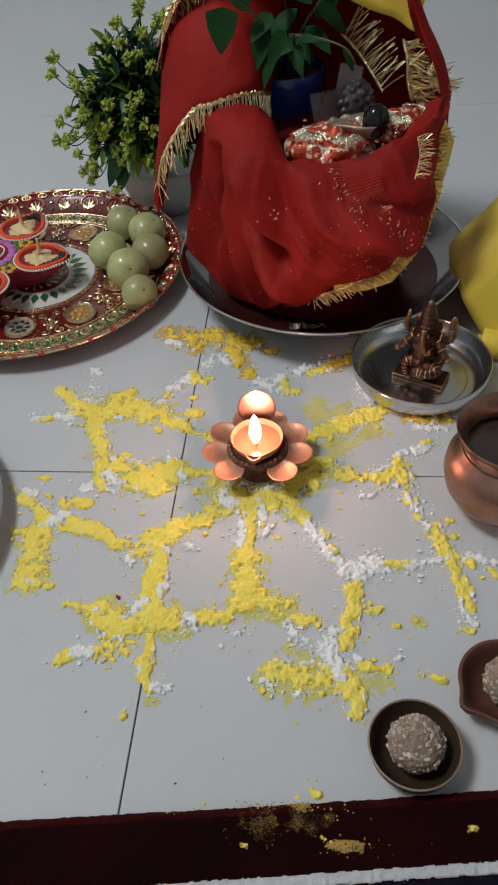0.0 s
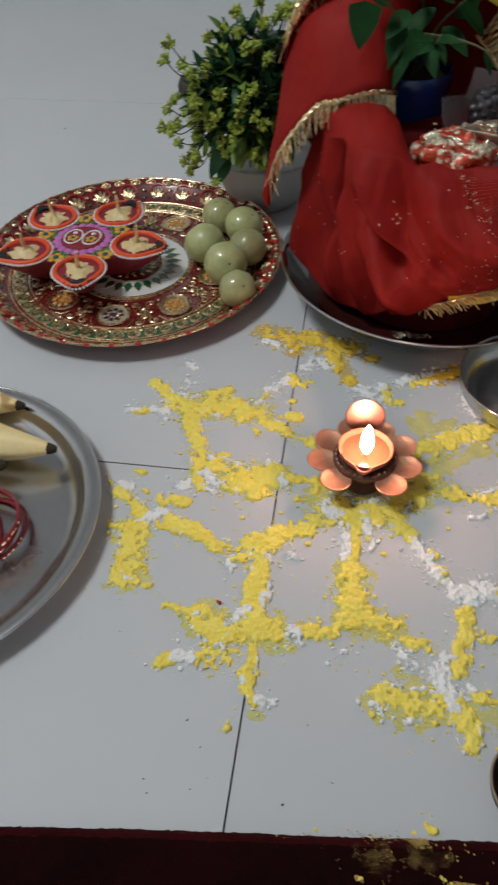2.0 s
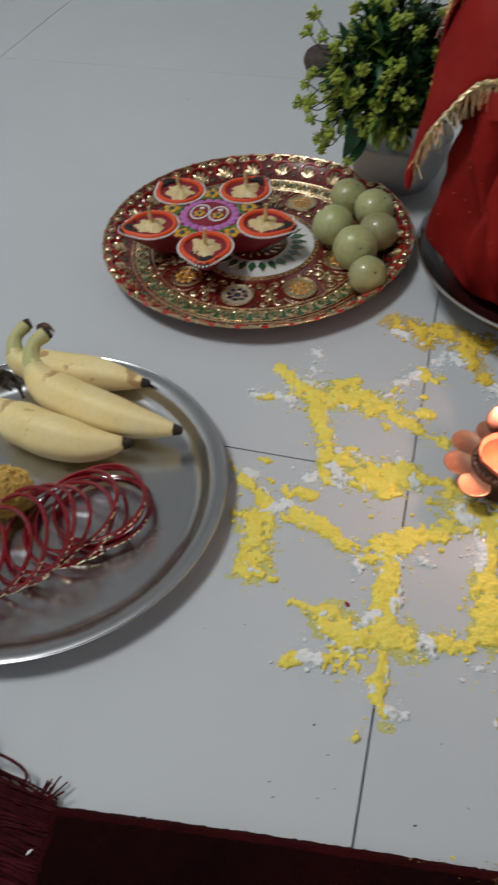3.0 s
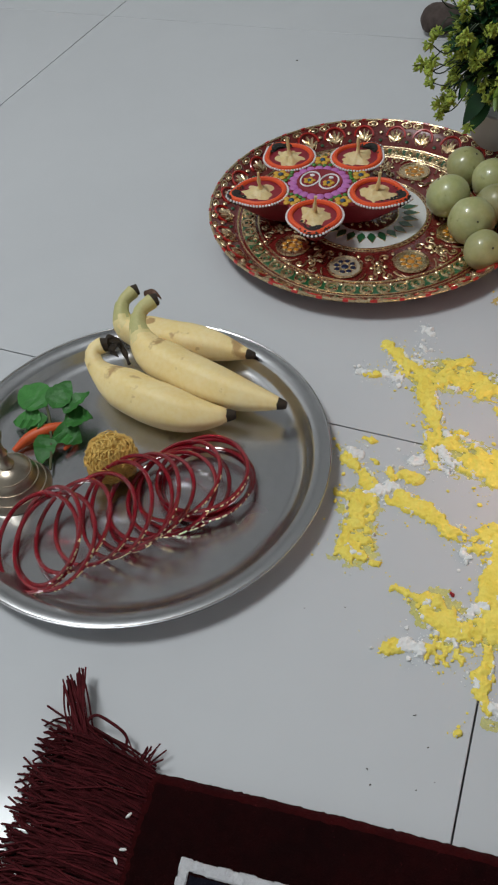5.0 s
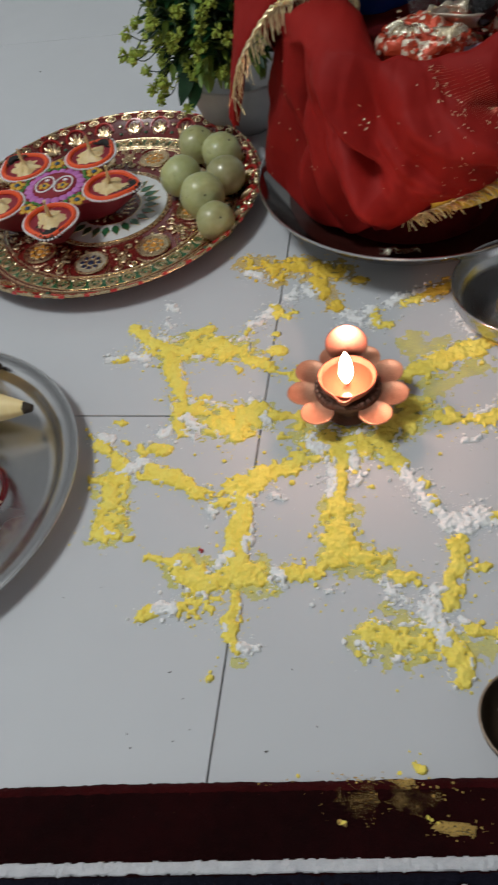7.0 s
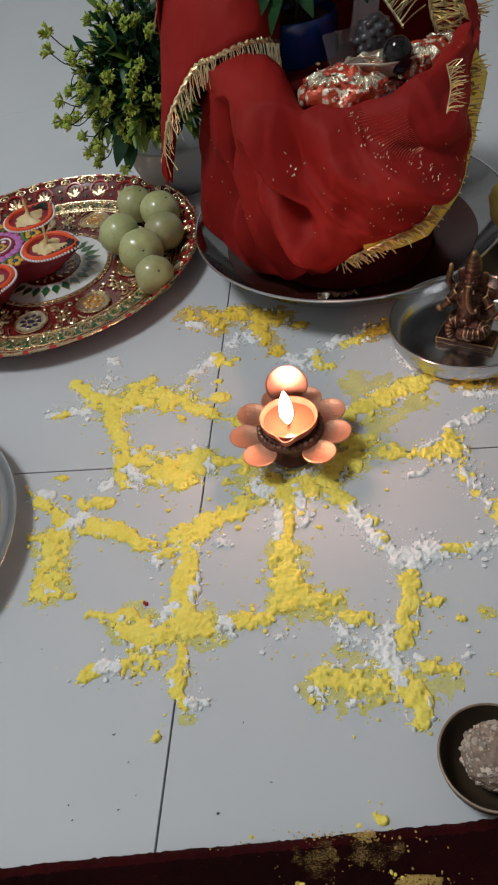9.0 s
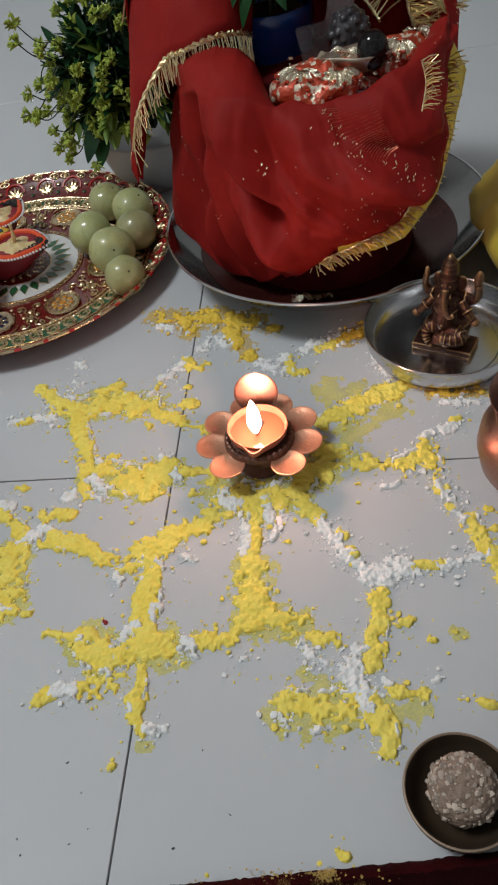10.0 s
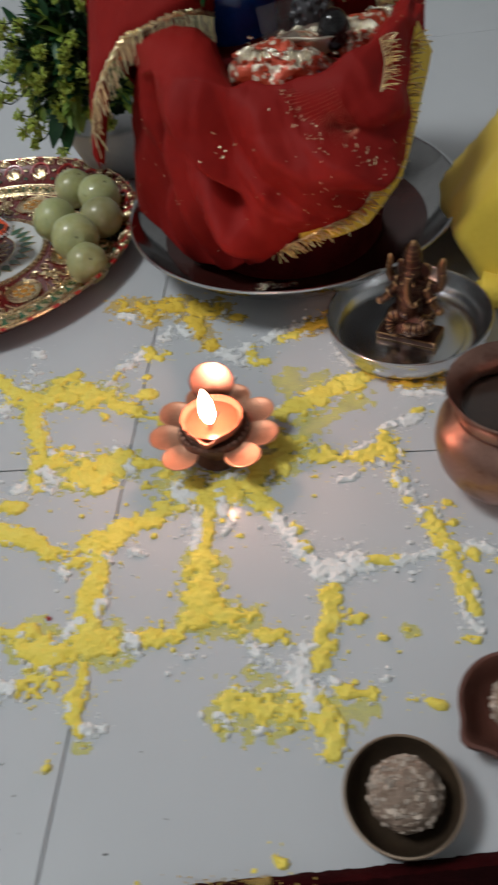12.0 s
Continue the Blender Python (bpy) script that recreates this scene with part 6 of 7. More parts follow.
def husk():
    p = thing("dry_coconut", pose(-0.236, 0.826, 0), "small dark brown husky coconut on the tiles behind the plant", "coconut")
    g = geo()
    ball(g, (0, 0, 0.021), (0.030, 0.024, 0.021), 40, 26, 0.16, 60)
    part("husk", g, BARK_BROWN, p)


husk()


# ---- yellow cloth ----
def yellow_bundle():
    p = thing("yellow_cloth", pose(0.340, 0.236, 0), "folded yellow cotton cloth heaped on the tiles beside the basin", "cloth")
    g = geo()
    flats = [((-0.86, -0.10, -0.50), 0.0705), ((-0.82, 0.10, 0.56), 0.0590), ((-0.42, -0.88, 0.22), 0.070), ((0.05, -0.55, 0.85), 0.076), ((0.12, 0.0, 1.0), 0.068), ((0.45, -0.80, 0.25), 0.080),
             ((1.0, 0.1, 0.1), 0.100), ((0.1, 1.0, 0.1), 0.085), ((0.0, 0.0, -1.0), 0.0525)]
    flats = [(Vector(n).normalized(), h) for n, h in flats]

    def f(u, v):
        a, ph = 2 * math.pi * u, -0.5 * math.pi + math.pi * v
        d = Vector((math.cos(ph) * math.cos(a), math.cos(ph) * math.sin(a), math.sin(ph)))
        r = sum((max(0.0, n.dot(d)) / h) ** 26 for n, h in flats) ** (-1 / 26)
        q = d * r
        q += d * (0.0035 * noise.noise(q * 24) + 0.0022 * (0.5 - abs(noise.noise(q * 38 + Vector((3, 1, 0))))))
        return Vector((q.x + 0.004, q.y, max(0.0006, q.z + 0.053)))

    sheet(g, f, 90, 40)
    part("drape", g, YELLOW_CLOTH, p, angle=80)
    g = geo()

    def roll(u, v):
        a = 2 * math.pi * v
        c = Vector((-0.052 + 0.12 * u, -0.066 - 0.012 * math.sin(3 * u), 0.014))
        r = 0.013 + 0.003 * math.sin(8 * u + 2)
        return c + Vector((0.003 * math.sin(a * 2), r * math.cos(a), max(-0.0135, r * math.sin(a))))

    sheet(g, roll, 30, 20)
    part("lower_fold", g, YELLOW_CLOTH, p, thick=0.001, angle=80)


yellow_bundle()


# ---- powder on the floor ----
CELL = 0.0007
X0, X1, Y0, Y1 = -0.175, 0.345, -0.300, 0.255
NX, NY = int((X1 - X0) / CELL), int((Y1 - Y0) / CELL)
GX, GY = np.meshgrid(X0 + CELL * np.arange(NX), Y0 + CELL * np.arange(NY), indexing="ij")


def rough_field(size, seed, nx, ny, cell):
    """Smooth random values with features of about that size in metres."""
    rs = np.random.RandomState(seed)
    mx, my = int(nx * cell / size) + 3, int(ny * cell / size) + 3
    c = rs.rand(mx, my)
    ix, iy = np.arange(nx) * cell / size, np.arange(ny) * cell / size
    i, j = ix.astype(int), iy.astype(int)
    fx, fy = (ix - i), (iy - j)
    fx, fy = (fx * fx * (3 - 2 * fx))[:, None], (fy * fy * (3 - 2 * fy))[None, :]
    a, b = c[np.ix_(i, j)], c[np.ix_(i + 1, j)]
    d, e = c[np.ix_(i, j + 1)], c[np.ix_(i + 1, j + 1)]
    return (a * (1 - fx) + b * fx) * (1 - fy) + (d * (1 - fx) + e * fx) * fy


def lumps(seed, nx, ny, cell):
    return 0.40 * rough_field(0.0080, seed, nx, ny, cell) + 0.40 * rough_field(0.0038, seed + 1, nx, ny, cell) + 0.20 * rough_field(0.0018, seed + 2, nx, ny, cell)


def stroke_field(strokes):
    f = np.zeros((NX, NY))
    for half, dens, *way in strokes:
        w = half * 0.001
        for (ax, ay), (bx, by) in zip(way, way[1:]):
            ax, ay, bx, by = ax * 0.001, ay * 0.001, bx * 0.001, by * 0.001
            pad = 1.7 * w + 0.004
            i0, i1 = max(0, int((min(ax, bx) - pad - X0) / CELL)), min(NX, int((max(ax, bx) + pad - X0) / CELL) + 1)
            j0, j1 = max(0, int((min(ay, by) - pad - Y0) / CELL)), min(NY, int((max(ay, by) + pad - Y0) / CELL) + 1)
            if i0 >= i1 or j0 >= j1:
                continue
            px, py = GX[i0:i1, j0:j1], GY[i0:i1, j0:j1]
            dx, dy = bx - ax, by - ay
            t = np.clip(((px - ax) * dx + (py - ay) * dy) / max(1e-9, dx * dx + dy * dy), 0, 1)
            d = np.hypot(px - ax - t * dx, py - ay - t * dy) / w
            s = dens * np.clip(1.12 - 0.60 * d ** 1.35, 0, 1.0)
            f[i0:i1, j0:j1] = np.maximum(f[i0:i1, j0:j1], s)
    return f


def field_mesh(name, height, mask, mat, base, cell, x0, y0, parent=None, label=""):
    """A sheet of small heaps where mask holds."""
    nx, ny = mask.shape
    cells = mask[:-1, :-1] & mask[1:, :-1] & mask[:-1, 1:] & mask[1:, 1:]
    used = np.zeros_like(mask)
    for a in (0, 1):
        for b in (0, 1):
            used[a:nx - 1 + a, b:ny - 1 + b] |= cells
    inner = np.zeros_like(mask)
    inner[1:-1, 1:-1] = cells[1:, 1:] & cells[:-1, 1:] & cells[1:, :-1] & cells[:-1, :-1]
    idx = -np.ones(mask.shape, int)
    k = np.argwhere(used)
    idx[used] = np.arange(len(k))
    z = np.where(inner, base + height, base)
    rs = np.random.RandomState(len(k))
    jit = (rs.rand(len(k), 2) - 0.5) * cell * 0.5
    verts = np.c_[x0 + cell * k[:, 0] + jit[:, 0], y0 + cell * k[:, 1] + jit[:, 1], z[used]]
    q = np.argwhere(cells)
    faces = np.c_[idx[q[:, 0], q[:, 1]], idx[q[:, 0] + 1, q[:, 1]], idx[q[:, 0] + 1, q[:, 1] + 1], idx[q[:, 0], q[:, 1] + 1]]
    return part(name, (verts.tolist(), faces.tolist()), mat, parent, label, angle=75)


STROKES = {"yellow": [], "white": []}


def yellow(*some):
    STROKES["yellow"] += some


def white(*some):
    STROKES["white"] += some


# rangoli strokes: half width in mm, density, way in mm
yellow(
    (6.6, 1, (-136, 112), (-123, 95), (-96, 79)),
    (4.2, .8, (-145, 69), (-121, 74), (-97, 82)),
    (12.0, 1, (-97, 82), (-69, 85), (-34, 79)),
    (3.5, .6, (-83, 100), (-62, 109)),
    (6.0, 1, (-34, 79), (-13, 64), (8, 52), (24, 44)),
    (7.5, 1, (-96, 79), (-86, 47), (-75, 24)),
    (5.0, .9, (-75, 25), (-70, 9)),
    (12.6, 1, (-59, 3), (-36, -7), (-18, -10), (-7, -2)),
    (6.0, 1, (-74, 11), (-69, -18)),
    (4.0, 1, (3, -2), (33, 0)),
    (3.6, .9, (-35, 81), (-25, 102), (-22, 114)),
    (7.8, 1, (-2, 132), (9, 128)),
)
yellow(
    (3.3, .9, (-2, 99), (2, 99)),
    (4.8, .9, (1, 78), (8, 78)),
    (9.0, .65, (-38, 205), (-16, 201)),
    (8.4, .9, (-12, 197), (-5, 184)),
    (10.2, .9, (7, 199), (25, 193), (52, 189)),
    (6.0, 1, (29, 178), (43, 161), (54, 137)),
    (3.6, .9, (71, 174), (77, 174)),
    (7.2, 1, (89, 125), (99, 113)),
    (5.5, 1, (120, 141), (133, 148)),
    (5.4, 1, (136, 150), (160, 163)),
    (3.5, .9, (157, 168), (170, 174)),
    (8.5, 1, (122, 46), (144, 62), (165, 74), (192, 88)),
)
yellow(
    (10.0, .5, (125, 85), (138, 73), (149, 81)),
    (8.5, .5, (138, 34), (164, 47), (178, 58)),
    (2.5, .8, (207, 72), (249, 71)),
    (3.0, 1, (221, 40), (225, 41)),
    (8.5, 1, (145, -0), (167, -3), (197, -2)),
    (5.5, 1, (197, 19), (199, -5), (203, -27)),
    (2.8, 1, (207, -45), (209, -47)),
    (2.4, .9, (233, -49), (236, -50)),
    (6.0, 1, (220, -60), (227, -77)),
    (3.5, .9, (231, -64), (235, -65)),
    (6.0, 1, (229, -85), (233, -109), (238, -130)),
    (3.7, 1, (234, -151), (236, -152)),
)
yellow(
    (3.0, 1, (244, -90), (247, -94)),
    (2.8, 1, (260, -98), (264, -103)),
    (3.0, 1, (129, -65), (132, -68)),
    (3.1, 1, (136, -80), (138, -84)),
    (3.2, 1, (179, -96), (196, -94)),
    (11.5, 1, (42, -20), (70, -33), (96, -26)),
    (6.0, 1, (98, -33), (114, -52)),
    (12.5, .9, (103, -7), (120, -3)),
    (10.0, .7, (118, 18), (133, 7)),
    (5.0, 1, (71, -43), (68, -77)),
    (9.2, 1, (67, -93), (71, -131)),
    (8.0, 1, (68, -133), (56, -145), (33, -149)),
)
yellow(
    (9.7, 1, (78, -131), (96, -139)),
    (4.9, 1, (96, -142), (113, -146), (122, -149)),
    (6.0, 1, (153, -117), (149, -152), (146, -164)),
    (4.3, 1, (166, -136), (171, -136)),
    (10.0, 1, (95, -193), (114, -196), (128, -192)),
    (6.8, .5, (96, -182), (116, -179), (130, -185)),
    (2.1, 1, (128, -206), (130, -206)),
    (6.8, 1, (141, -188), (150, -206), (151, -216)),
    (4.4, 1, (158, -182), (176, -187)),
    (5.8, .5, (156, -199), (172, -194)),
    (2.0, .8, (196, -189), (204, -190)),
    (2.8, 1, (207, -191), (213, -193)),
)
yellow(
    (2.8, 1, (152, -219), (155, -220)),
    (5.5, 1, (-137, -30), (-121, -45), (-108, -57)),
    (5.5, 1, (-95, -37), (-78, -37)),
    (4.0, 1, (-134, -70), (-123, -71)),
    (9.2, 1, (-114, -72), (-105, -103), (-107, -118)),
    (6.6, 1, (-88, -61), (-62, -67), (-37, -82), (-22, -82)),
    (8.5, 1, (-21, -83), (-3, -69), (19, -57), (34, -49)),
    (3.5, 1, (34, -44), (48, -44)),
    (8.0, 1, (-6, -79), (-3, -117), (-2, -145)),
    (10.5, 1, (-4, -151), (18, -153)),
    (4.1, 1, (-69, -140), (-52, -144)),
    (9.5, 1, (-39, -146), (-30, -156)),
)
yellow(
    (7.2, 1, (-29, -159), (-8, -158)),
    (7.2, 1, (-35, -180), (-22, -176), (-10, -172)),
    (5.6, 1, (-62, -188), (-57, -184)),
    (5.6, 1, (-1, -167), (0, -190), (7, -208)),
    (3.1, 1, (-89, -125), (-86, -124)),
    (2.0, .9, (-9, -229), (-8, -228)),
    (3.3, .9, (-127, -8), (-120, -10)),
    (2.0, .9, (17, -24), (22, -23)),
    (2.5, .8, (-53, 21), (-49, 21)),
    (1.8, .8, (143, -20), (145, -21)),
    (2.3, .7, (65, -35), (69, -36)),
    (2.3, .9, (90, -72), (93, -72)),
)
yellow(
    (1.4, .6, (10, -216), (11, -216)),
    (1.8, .7, (197, -145), (200, -146)),
    (2.1, .9, (182, -151), (185, -151)),
    (1.6, .9, (192, -160), (194, -160)),
    (2.4, .9, (122, -273), (126, -274)),
    (2.4, .8, (-151, -18), (-143, -28)),
    (2.0, .8, (-117, -28), (-111, -31)),
    (2.7, .8, (-31, 56), (-26, 54)),
)
white(
    (4.8, .9, (-110, 143), (-104, 139)),
    (3.0, .8, (-109, 121), (-103, 112)),
    (3.6, .8, (-154, 70), (-142, 69)),
    (4.8, .8, (-131, 70), (-117, 70)),
    (4.5, .8, (-109, 99), (-96, 94)),
    (5.4, .9, (-25, 113), (-16, 119), (-7, 130)),
    (3.5, .8, (-34, 92), (-29, 97)),
    (3.6, .8, (-5, 139), (0, 143)),
    (6.0, .9, (10, 152), (18, 164), (29, 157)),
    (4.2, .8, (-36, 190), (-23, 185)),
    (6.0, .8, (65, 125), (77, 113), (89, 113)),
    (6.6, .8, (76, 117), (88, 132)),
)
white(
    (6.6, .8, (105, 137), (113, 148)),
    (4.8, .8, (123, 154), (139, 157)),
    (4.2, .8, (165, 136), (169, 114), (174, 101)),
    (3.0, .8, (216, 62), (247, 58)),
    (4.0, .9, (196, 25), (203, 29)),
    (5.0, 1, (212, 31), (222, 33)),
    (2.5, .8, (172, 0), (188, 10)),
    (4.0, .8, (201, -24), (209, -43)),
    (4.5, .8, (209, -39), (217, -57)),
    (3.5, .8, (162, -25), (171, -23)),
    (4.8, .8, (229, -85), (244, -88)),
    (3.5, .8, (246, -85), (265, -92)),
)
white(
    (2.1, .9, (233, -125), (234, -138), (242, -148)),
    (6.0, .9, (116, -57), (126, -71)),
    (5.0, .9, (124, -71), (135, -88), (144, -95)),
    (8.2, .9, (150, -100), (162, -95), (175, -95)),
    (4.5, .8, (152, -102), (160, -110)),
    (3.5, .9, (201, -95), (223, -88)),
    (5.0, .8, (44, -22), (51, -35)),
    (4.5, .8, (62, -49), (63, -79)),
    (4.5, .8, (76, -33), (83, -67)),
    (5.1, .8, (50, -31), (55, -34)),
    (4.0, .8, (102, -152), (112, -163), (119, -167)),
    (7.4, .9, (137, -157), (132, -171), (142, -185)),
    (4.0, .9, (140, -195), (145, -193)),
)
white(
    (2.8, 1, (153, -178), (157, -180)),
    (2.0, .9, (181, -177), (184, -177)),
    (2.8, .9, (90, -198), (94, -204)),
    (2.5, .8, (193, -95), (198, -99)),
    (7.5, .8, (-105, -62), (-95, -53)),
    (4.8, .9, (-136, -25), (-127, -28)),
    (5.0, .9, (-85, -20), (-78, -18)),
    (5.5, .8, (-65, -3), (-53, -13)),
    (4.0, .8, (-65, -18), (-56, -23)),
    (3.5, .9, (-11, 18), (-7, 15)),
    (4.0, .9, (1, -2), (3, -6)),
    (3.3, .8, (-29, -93), (-26, -101)),
)
white(
    (5.0, .8, (-1, -86), (3, -92)),
    (2.8, .8, (1, -122), (3, -132)),
    (5.5, .8, (-15, -143), (-8, -137)),
    (4.0, .9, (27, -146), (32, -151)),
    (3.6, .8, (-47, -146), (-44, -143)),
    (5.4, .9, (-54, -181), (-44, -180)),
    (3.6, .8, (9, -206), (19, -207)),
    (2.4, .8, (-4, -190), (-2, -194)),
    (2.4, .7, (-20, -172), (-19, -158)),
    (2.8, .8, (17, -80), (24, -84)),
    (2.4, .7, (-11, -81), (-14, -89)),
    (3.0, .8, (-112, -117), (-102, -122)),
)
white(
    (2.5, .7, (63, -161), (66, -162)),
    (4.0, .8, (42, -27), (48, -40)),
    (2.0, .7, (22, -154), (26, -156)),
)


def powder(name, strokes, mat, seed, label, grains=900, cut=0.5, halo=None):
    rnd = random.Random(seed)
    f = stroke_field(strokes)
    n = lumps(seed, NX, NY, CELL)
    if halo is not None:
        n = 0.45 * n + 0.30 * rough_field(0.0032, seed + 11, NX, NY, CELL) + 0.25 * rough_field(0.0017, seed + 12, NX, NY, CELL)
    value = f + 2.2 * (n - 0.5) * (1.15 - 0.25 * np.clip(f, 0, 1))
    value = value + (0.7 if halo is None else 0.4) * (rough_field(0.014, seed + 30, NX, NY, CELL) - 0.5)
    if halo is not None:
        # white clumps that cling to the edges of the yellow lines, in patches
        patch = np.clip((rough_field(0.020, seed + 20, NX, NY, CELL) - 0.40) * 4, 0, 1)
        rim = patch * np.clip(1 - np.abs(halo - 0.42) / 0.40, 0, 1) * (halo > 0.03)
        value = np.maximum(value, rim * 0.80 + 3.4 * (n - 0.5) - 0.12)
        mask = (value > cut) & ((f > 0.05) | (rim > 0.05))
    else:
        mask = (value > cut) & (f > 0.05)
    height = np.clip((value - cut) * 0.0022 + 0.0003, 0.0002, 0.0024) + 0.0011 * rough_field(0.0034, seed + 7, NX, NY, CELL) + 0.0009 * rough_field(0.0016, seed + 8, NX, NY, CELL) - 0.0006
    height = height + 0.0005 * np.random.RandomState(seed).rand(NX, NY)
    if halo is not None:
        height = height + 0.0012 * np.clip(halo, 0, 1)
    p = thing(name, pose(0, 0, 0), label, "powder")
    tagged(p, kind="stuff")
    field_mesh("heaps", height, mask, mat, 0.0003, CELL, X0, Y0, p)
    g = geo()
    weights = [(s[0] + 2) * (4 + sum(math.dist(a, b) for a, b in zip(s[2:], s[3:]))) for s in strokes]
    for half, dens, *way in strokes:
        if half < 3.2:
            x, y = 0.0005 * (way[0][0] + way[-1][0]), 0.0005 * (way[0][1] + way[-1][1])
            for k in range(3):
                crumb(g, (x + rnd.gauss(0, half * 0.0003), y + rnd.gauss(0, half * 0.0003), 0.0008), half * 0.00062, rnd)
    for i in range(grains):
        half, dens, *way = rnd.choices(strokes, weights)[0]
        k = rnd.randrange(len(way) - 1)
        t = rnd.random()
        x = (way[k][0] + (way[k + 1][0] - way[k][0]) * t) * 0.001 + rnd.gauss(0, half * 0.0011 + 0.0022)
        y = (way[k][1] + (way[k + 1][1] - way[k][1]) * t) * 0.001 + rnd.gauss(0, half * 0.0011 + 0.0022)
        r = min(0.0022, 0.00018 + rnd.expovariate(1 / 0.00040))
        crumb(g, (x, y, r * 0.55), r, rnd)
    part("grains", g, mat, p)


def dusting(parent, strokes, mat, spread, seed):
    """The thinnest powder, round the heaps."""
    wide = [(half * spread + 3.0, min(1.0, dens + 0.3), *way) for half, dens, *way in strokes]
    f = stroke_field(wide)
    mask = (f + 1.6 * (lumps(seed, NX, NY, CELL) - 0.5) > 0.42) & (f > 0.04)
    me = field_mesh("dust", 0.0 * f, mask, mat, 0.00015, CELL, X0, Y0, parent, "thin dusting")
    tagged(me, kind="stuff")


DUST_ONLY = [s for s in STROKES["yellow"] if s[1] <= 0.5]
STROKES["yellow"] = [s for s in STROKES["yellow"] if s[1] > 0.5]
# far strokes, drawn in a deeper orange-yellow than the rest
FAR = [s for s in STROKES["yellow"] if sum(p[1] for p in s[2:]) / len(s[2:]) > 150 or s[2] == (207, 72)]
STROKES["yellow"] = [s for s in STROKES["yellow"] if s not in FAR]
powder("orange_yellow_heaps", FAR, ORANGE_POWDER, 44, "orange-yellow powder strewn before the steel basin", 500, 0.44)
powder("yellow_rangoli_powder", STROKES["yellow"], YELLOW_POWDER, 31, "bright yellow rangoli powder strewn in a star pattern on the tiles", 3000, 0.40)
powder("white_rangoli_powder", STROKES["white"], WHITE_POWDER, 57, "clumpy white rangoli powder strewn along the yellow lines", 4200, 0.42, stroke_field(STROKES["yellow"] + FAR))
dusting(bpy.data.objects["yellow_rangoli_powder"], DUST_ONLY + [s for s in STROKES["yellow"] if s[1] < 0.72 or s[0] > 9], YELLOW_DUST, 1.15, 91)
dusting(bpy.data.objects["orange_yellow_heaps"], FAR, ORANGE_DUST, 1.2, 92)


# ---- specks ----
def specks():
    rnd = random.Random(77)
    for x, y, r, mat, word in ((0.0335, -0.2715, 0.0013, SPECK, "tiny dark speck of dirt on the tiles"), (0.0635, -0.254, 0.0009, SPECK, "tiny dark speck of dirt on the tiles"), (-0.0315, -0.1315, 0.0030, RED_SPECK, "small dark red crumb on the tiles"),
                              (-0.036, -0.226, 0.0011, SPECK, "tiny dark speck of dirt on the tiles"), (-0.056, -0.268, 0.0009, SPECK, "tiny dark speck of dirt on the tiles"), (-0.016, -0.262, 0.0007, SPECK, "tiny dark speck of dirt on the tiles"),
                              (0.045, -0.219, 0.0008, SPECK, "tiny dark speck of dirt on the tiles"), (-0.024, -0.243, 0.0007, SPECK, "tiny dark speck of dirt on the tiles"), (-0.052, -0.276, 0.0010, SPECK, "tiny dark speck of dirt on the tiles"), (-0.025, -0.270, 0.0008, SPECK, "tiny dark speck of dirt on the tiles"), (-0.099, -0.166, 0.0007, SPECK, "tiny dark speck of dirt on the tiles"), (-0.126, -0.176, 0.0007, SPECK, "tiny dark speck of dirt on the tiles"), (-0.420, 0.690, 0.0022, SPECK, "small dark scrap on the tiles")):
        p = thing("speck", pose(x, y, 0), word, "dirt", "specks")
        g = geo()
        for k in range(3):
            crumb(g, (rnd.gauss(0, r * 0.4), rnd.gauss(0, r * 0.3), r * 0.3), r * rnd.uniform(0.3, 0.55), rnd)
        part("crumb", g, mat, p)


specks()


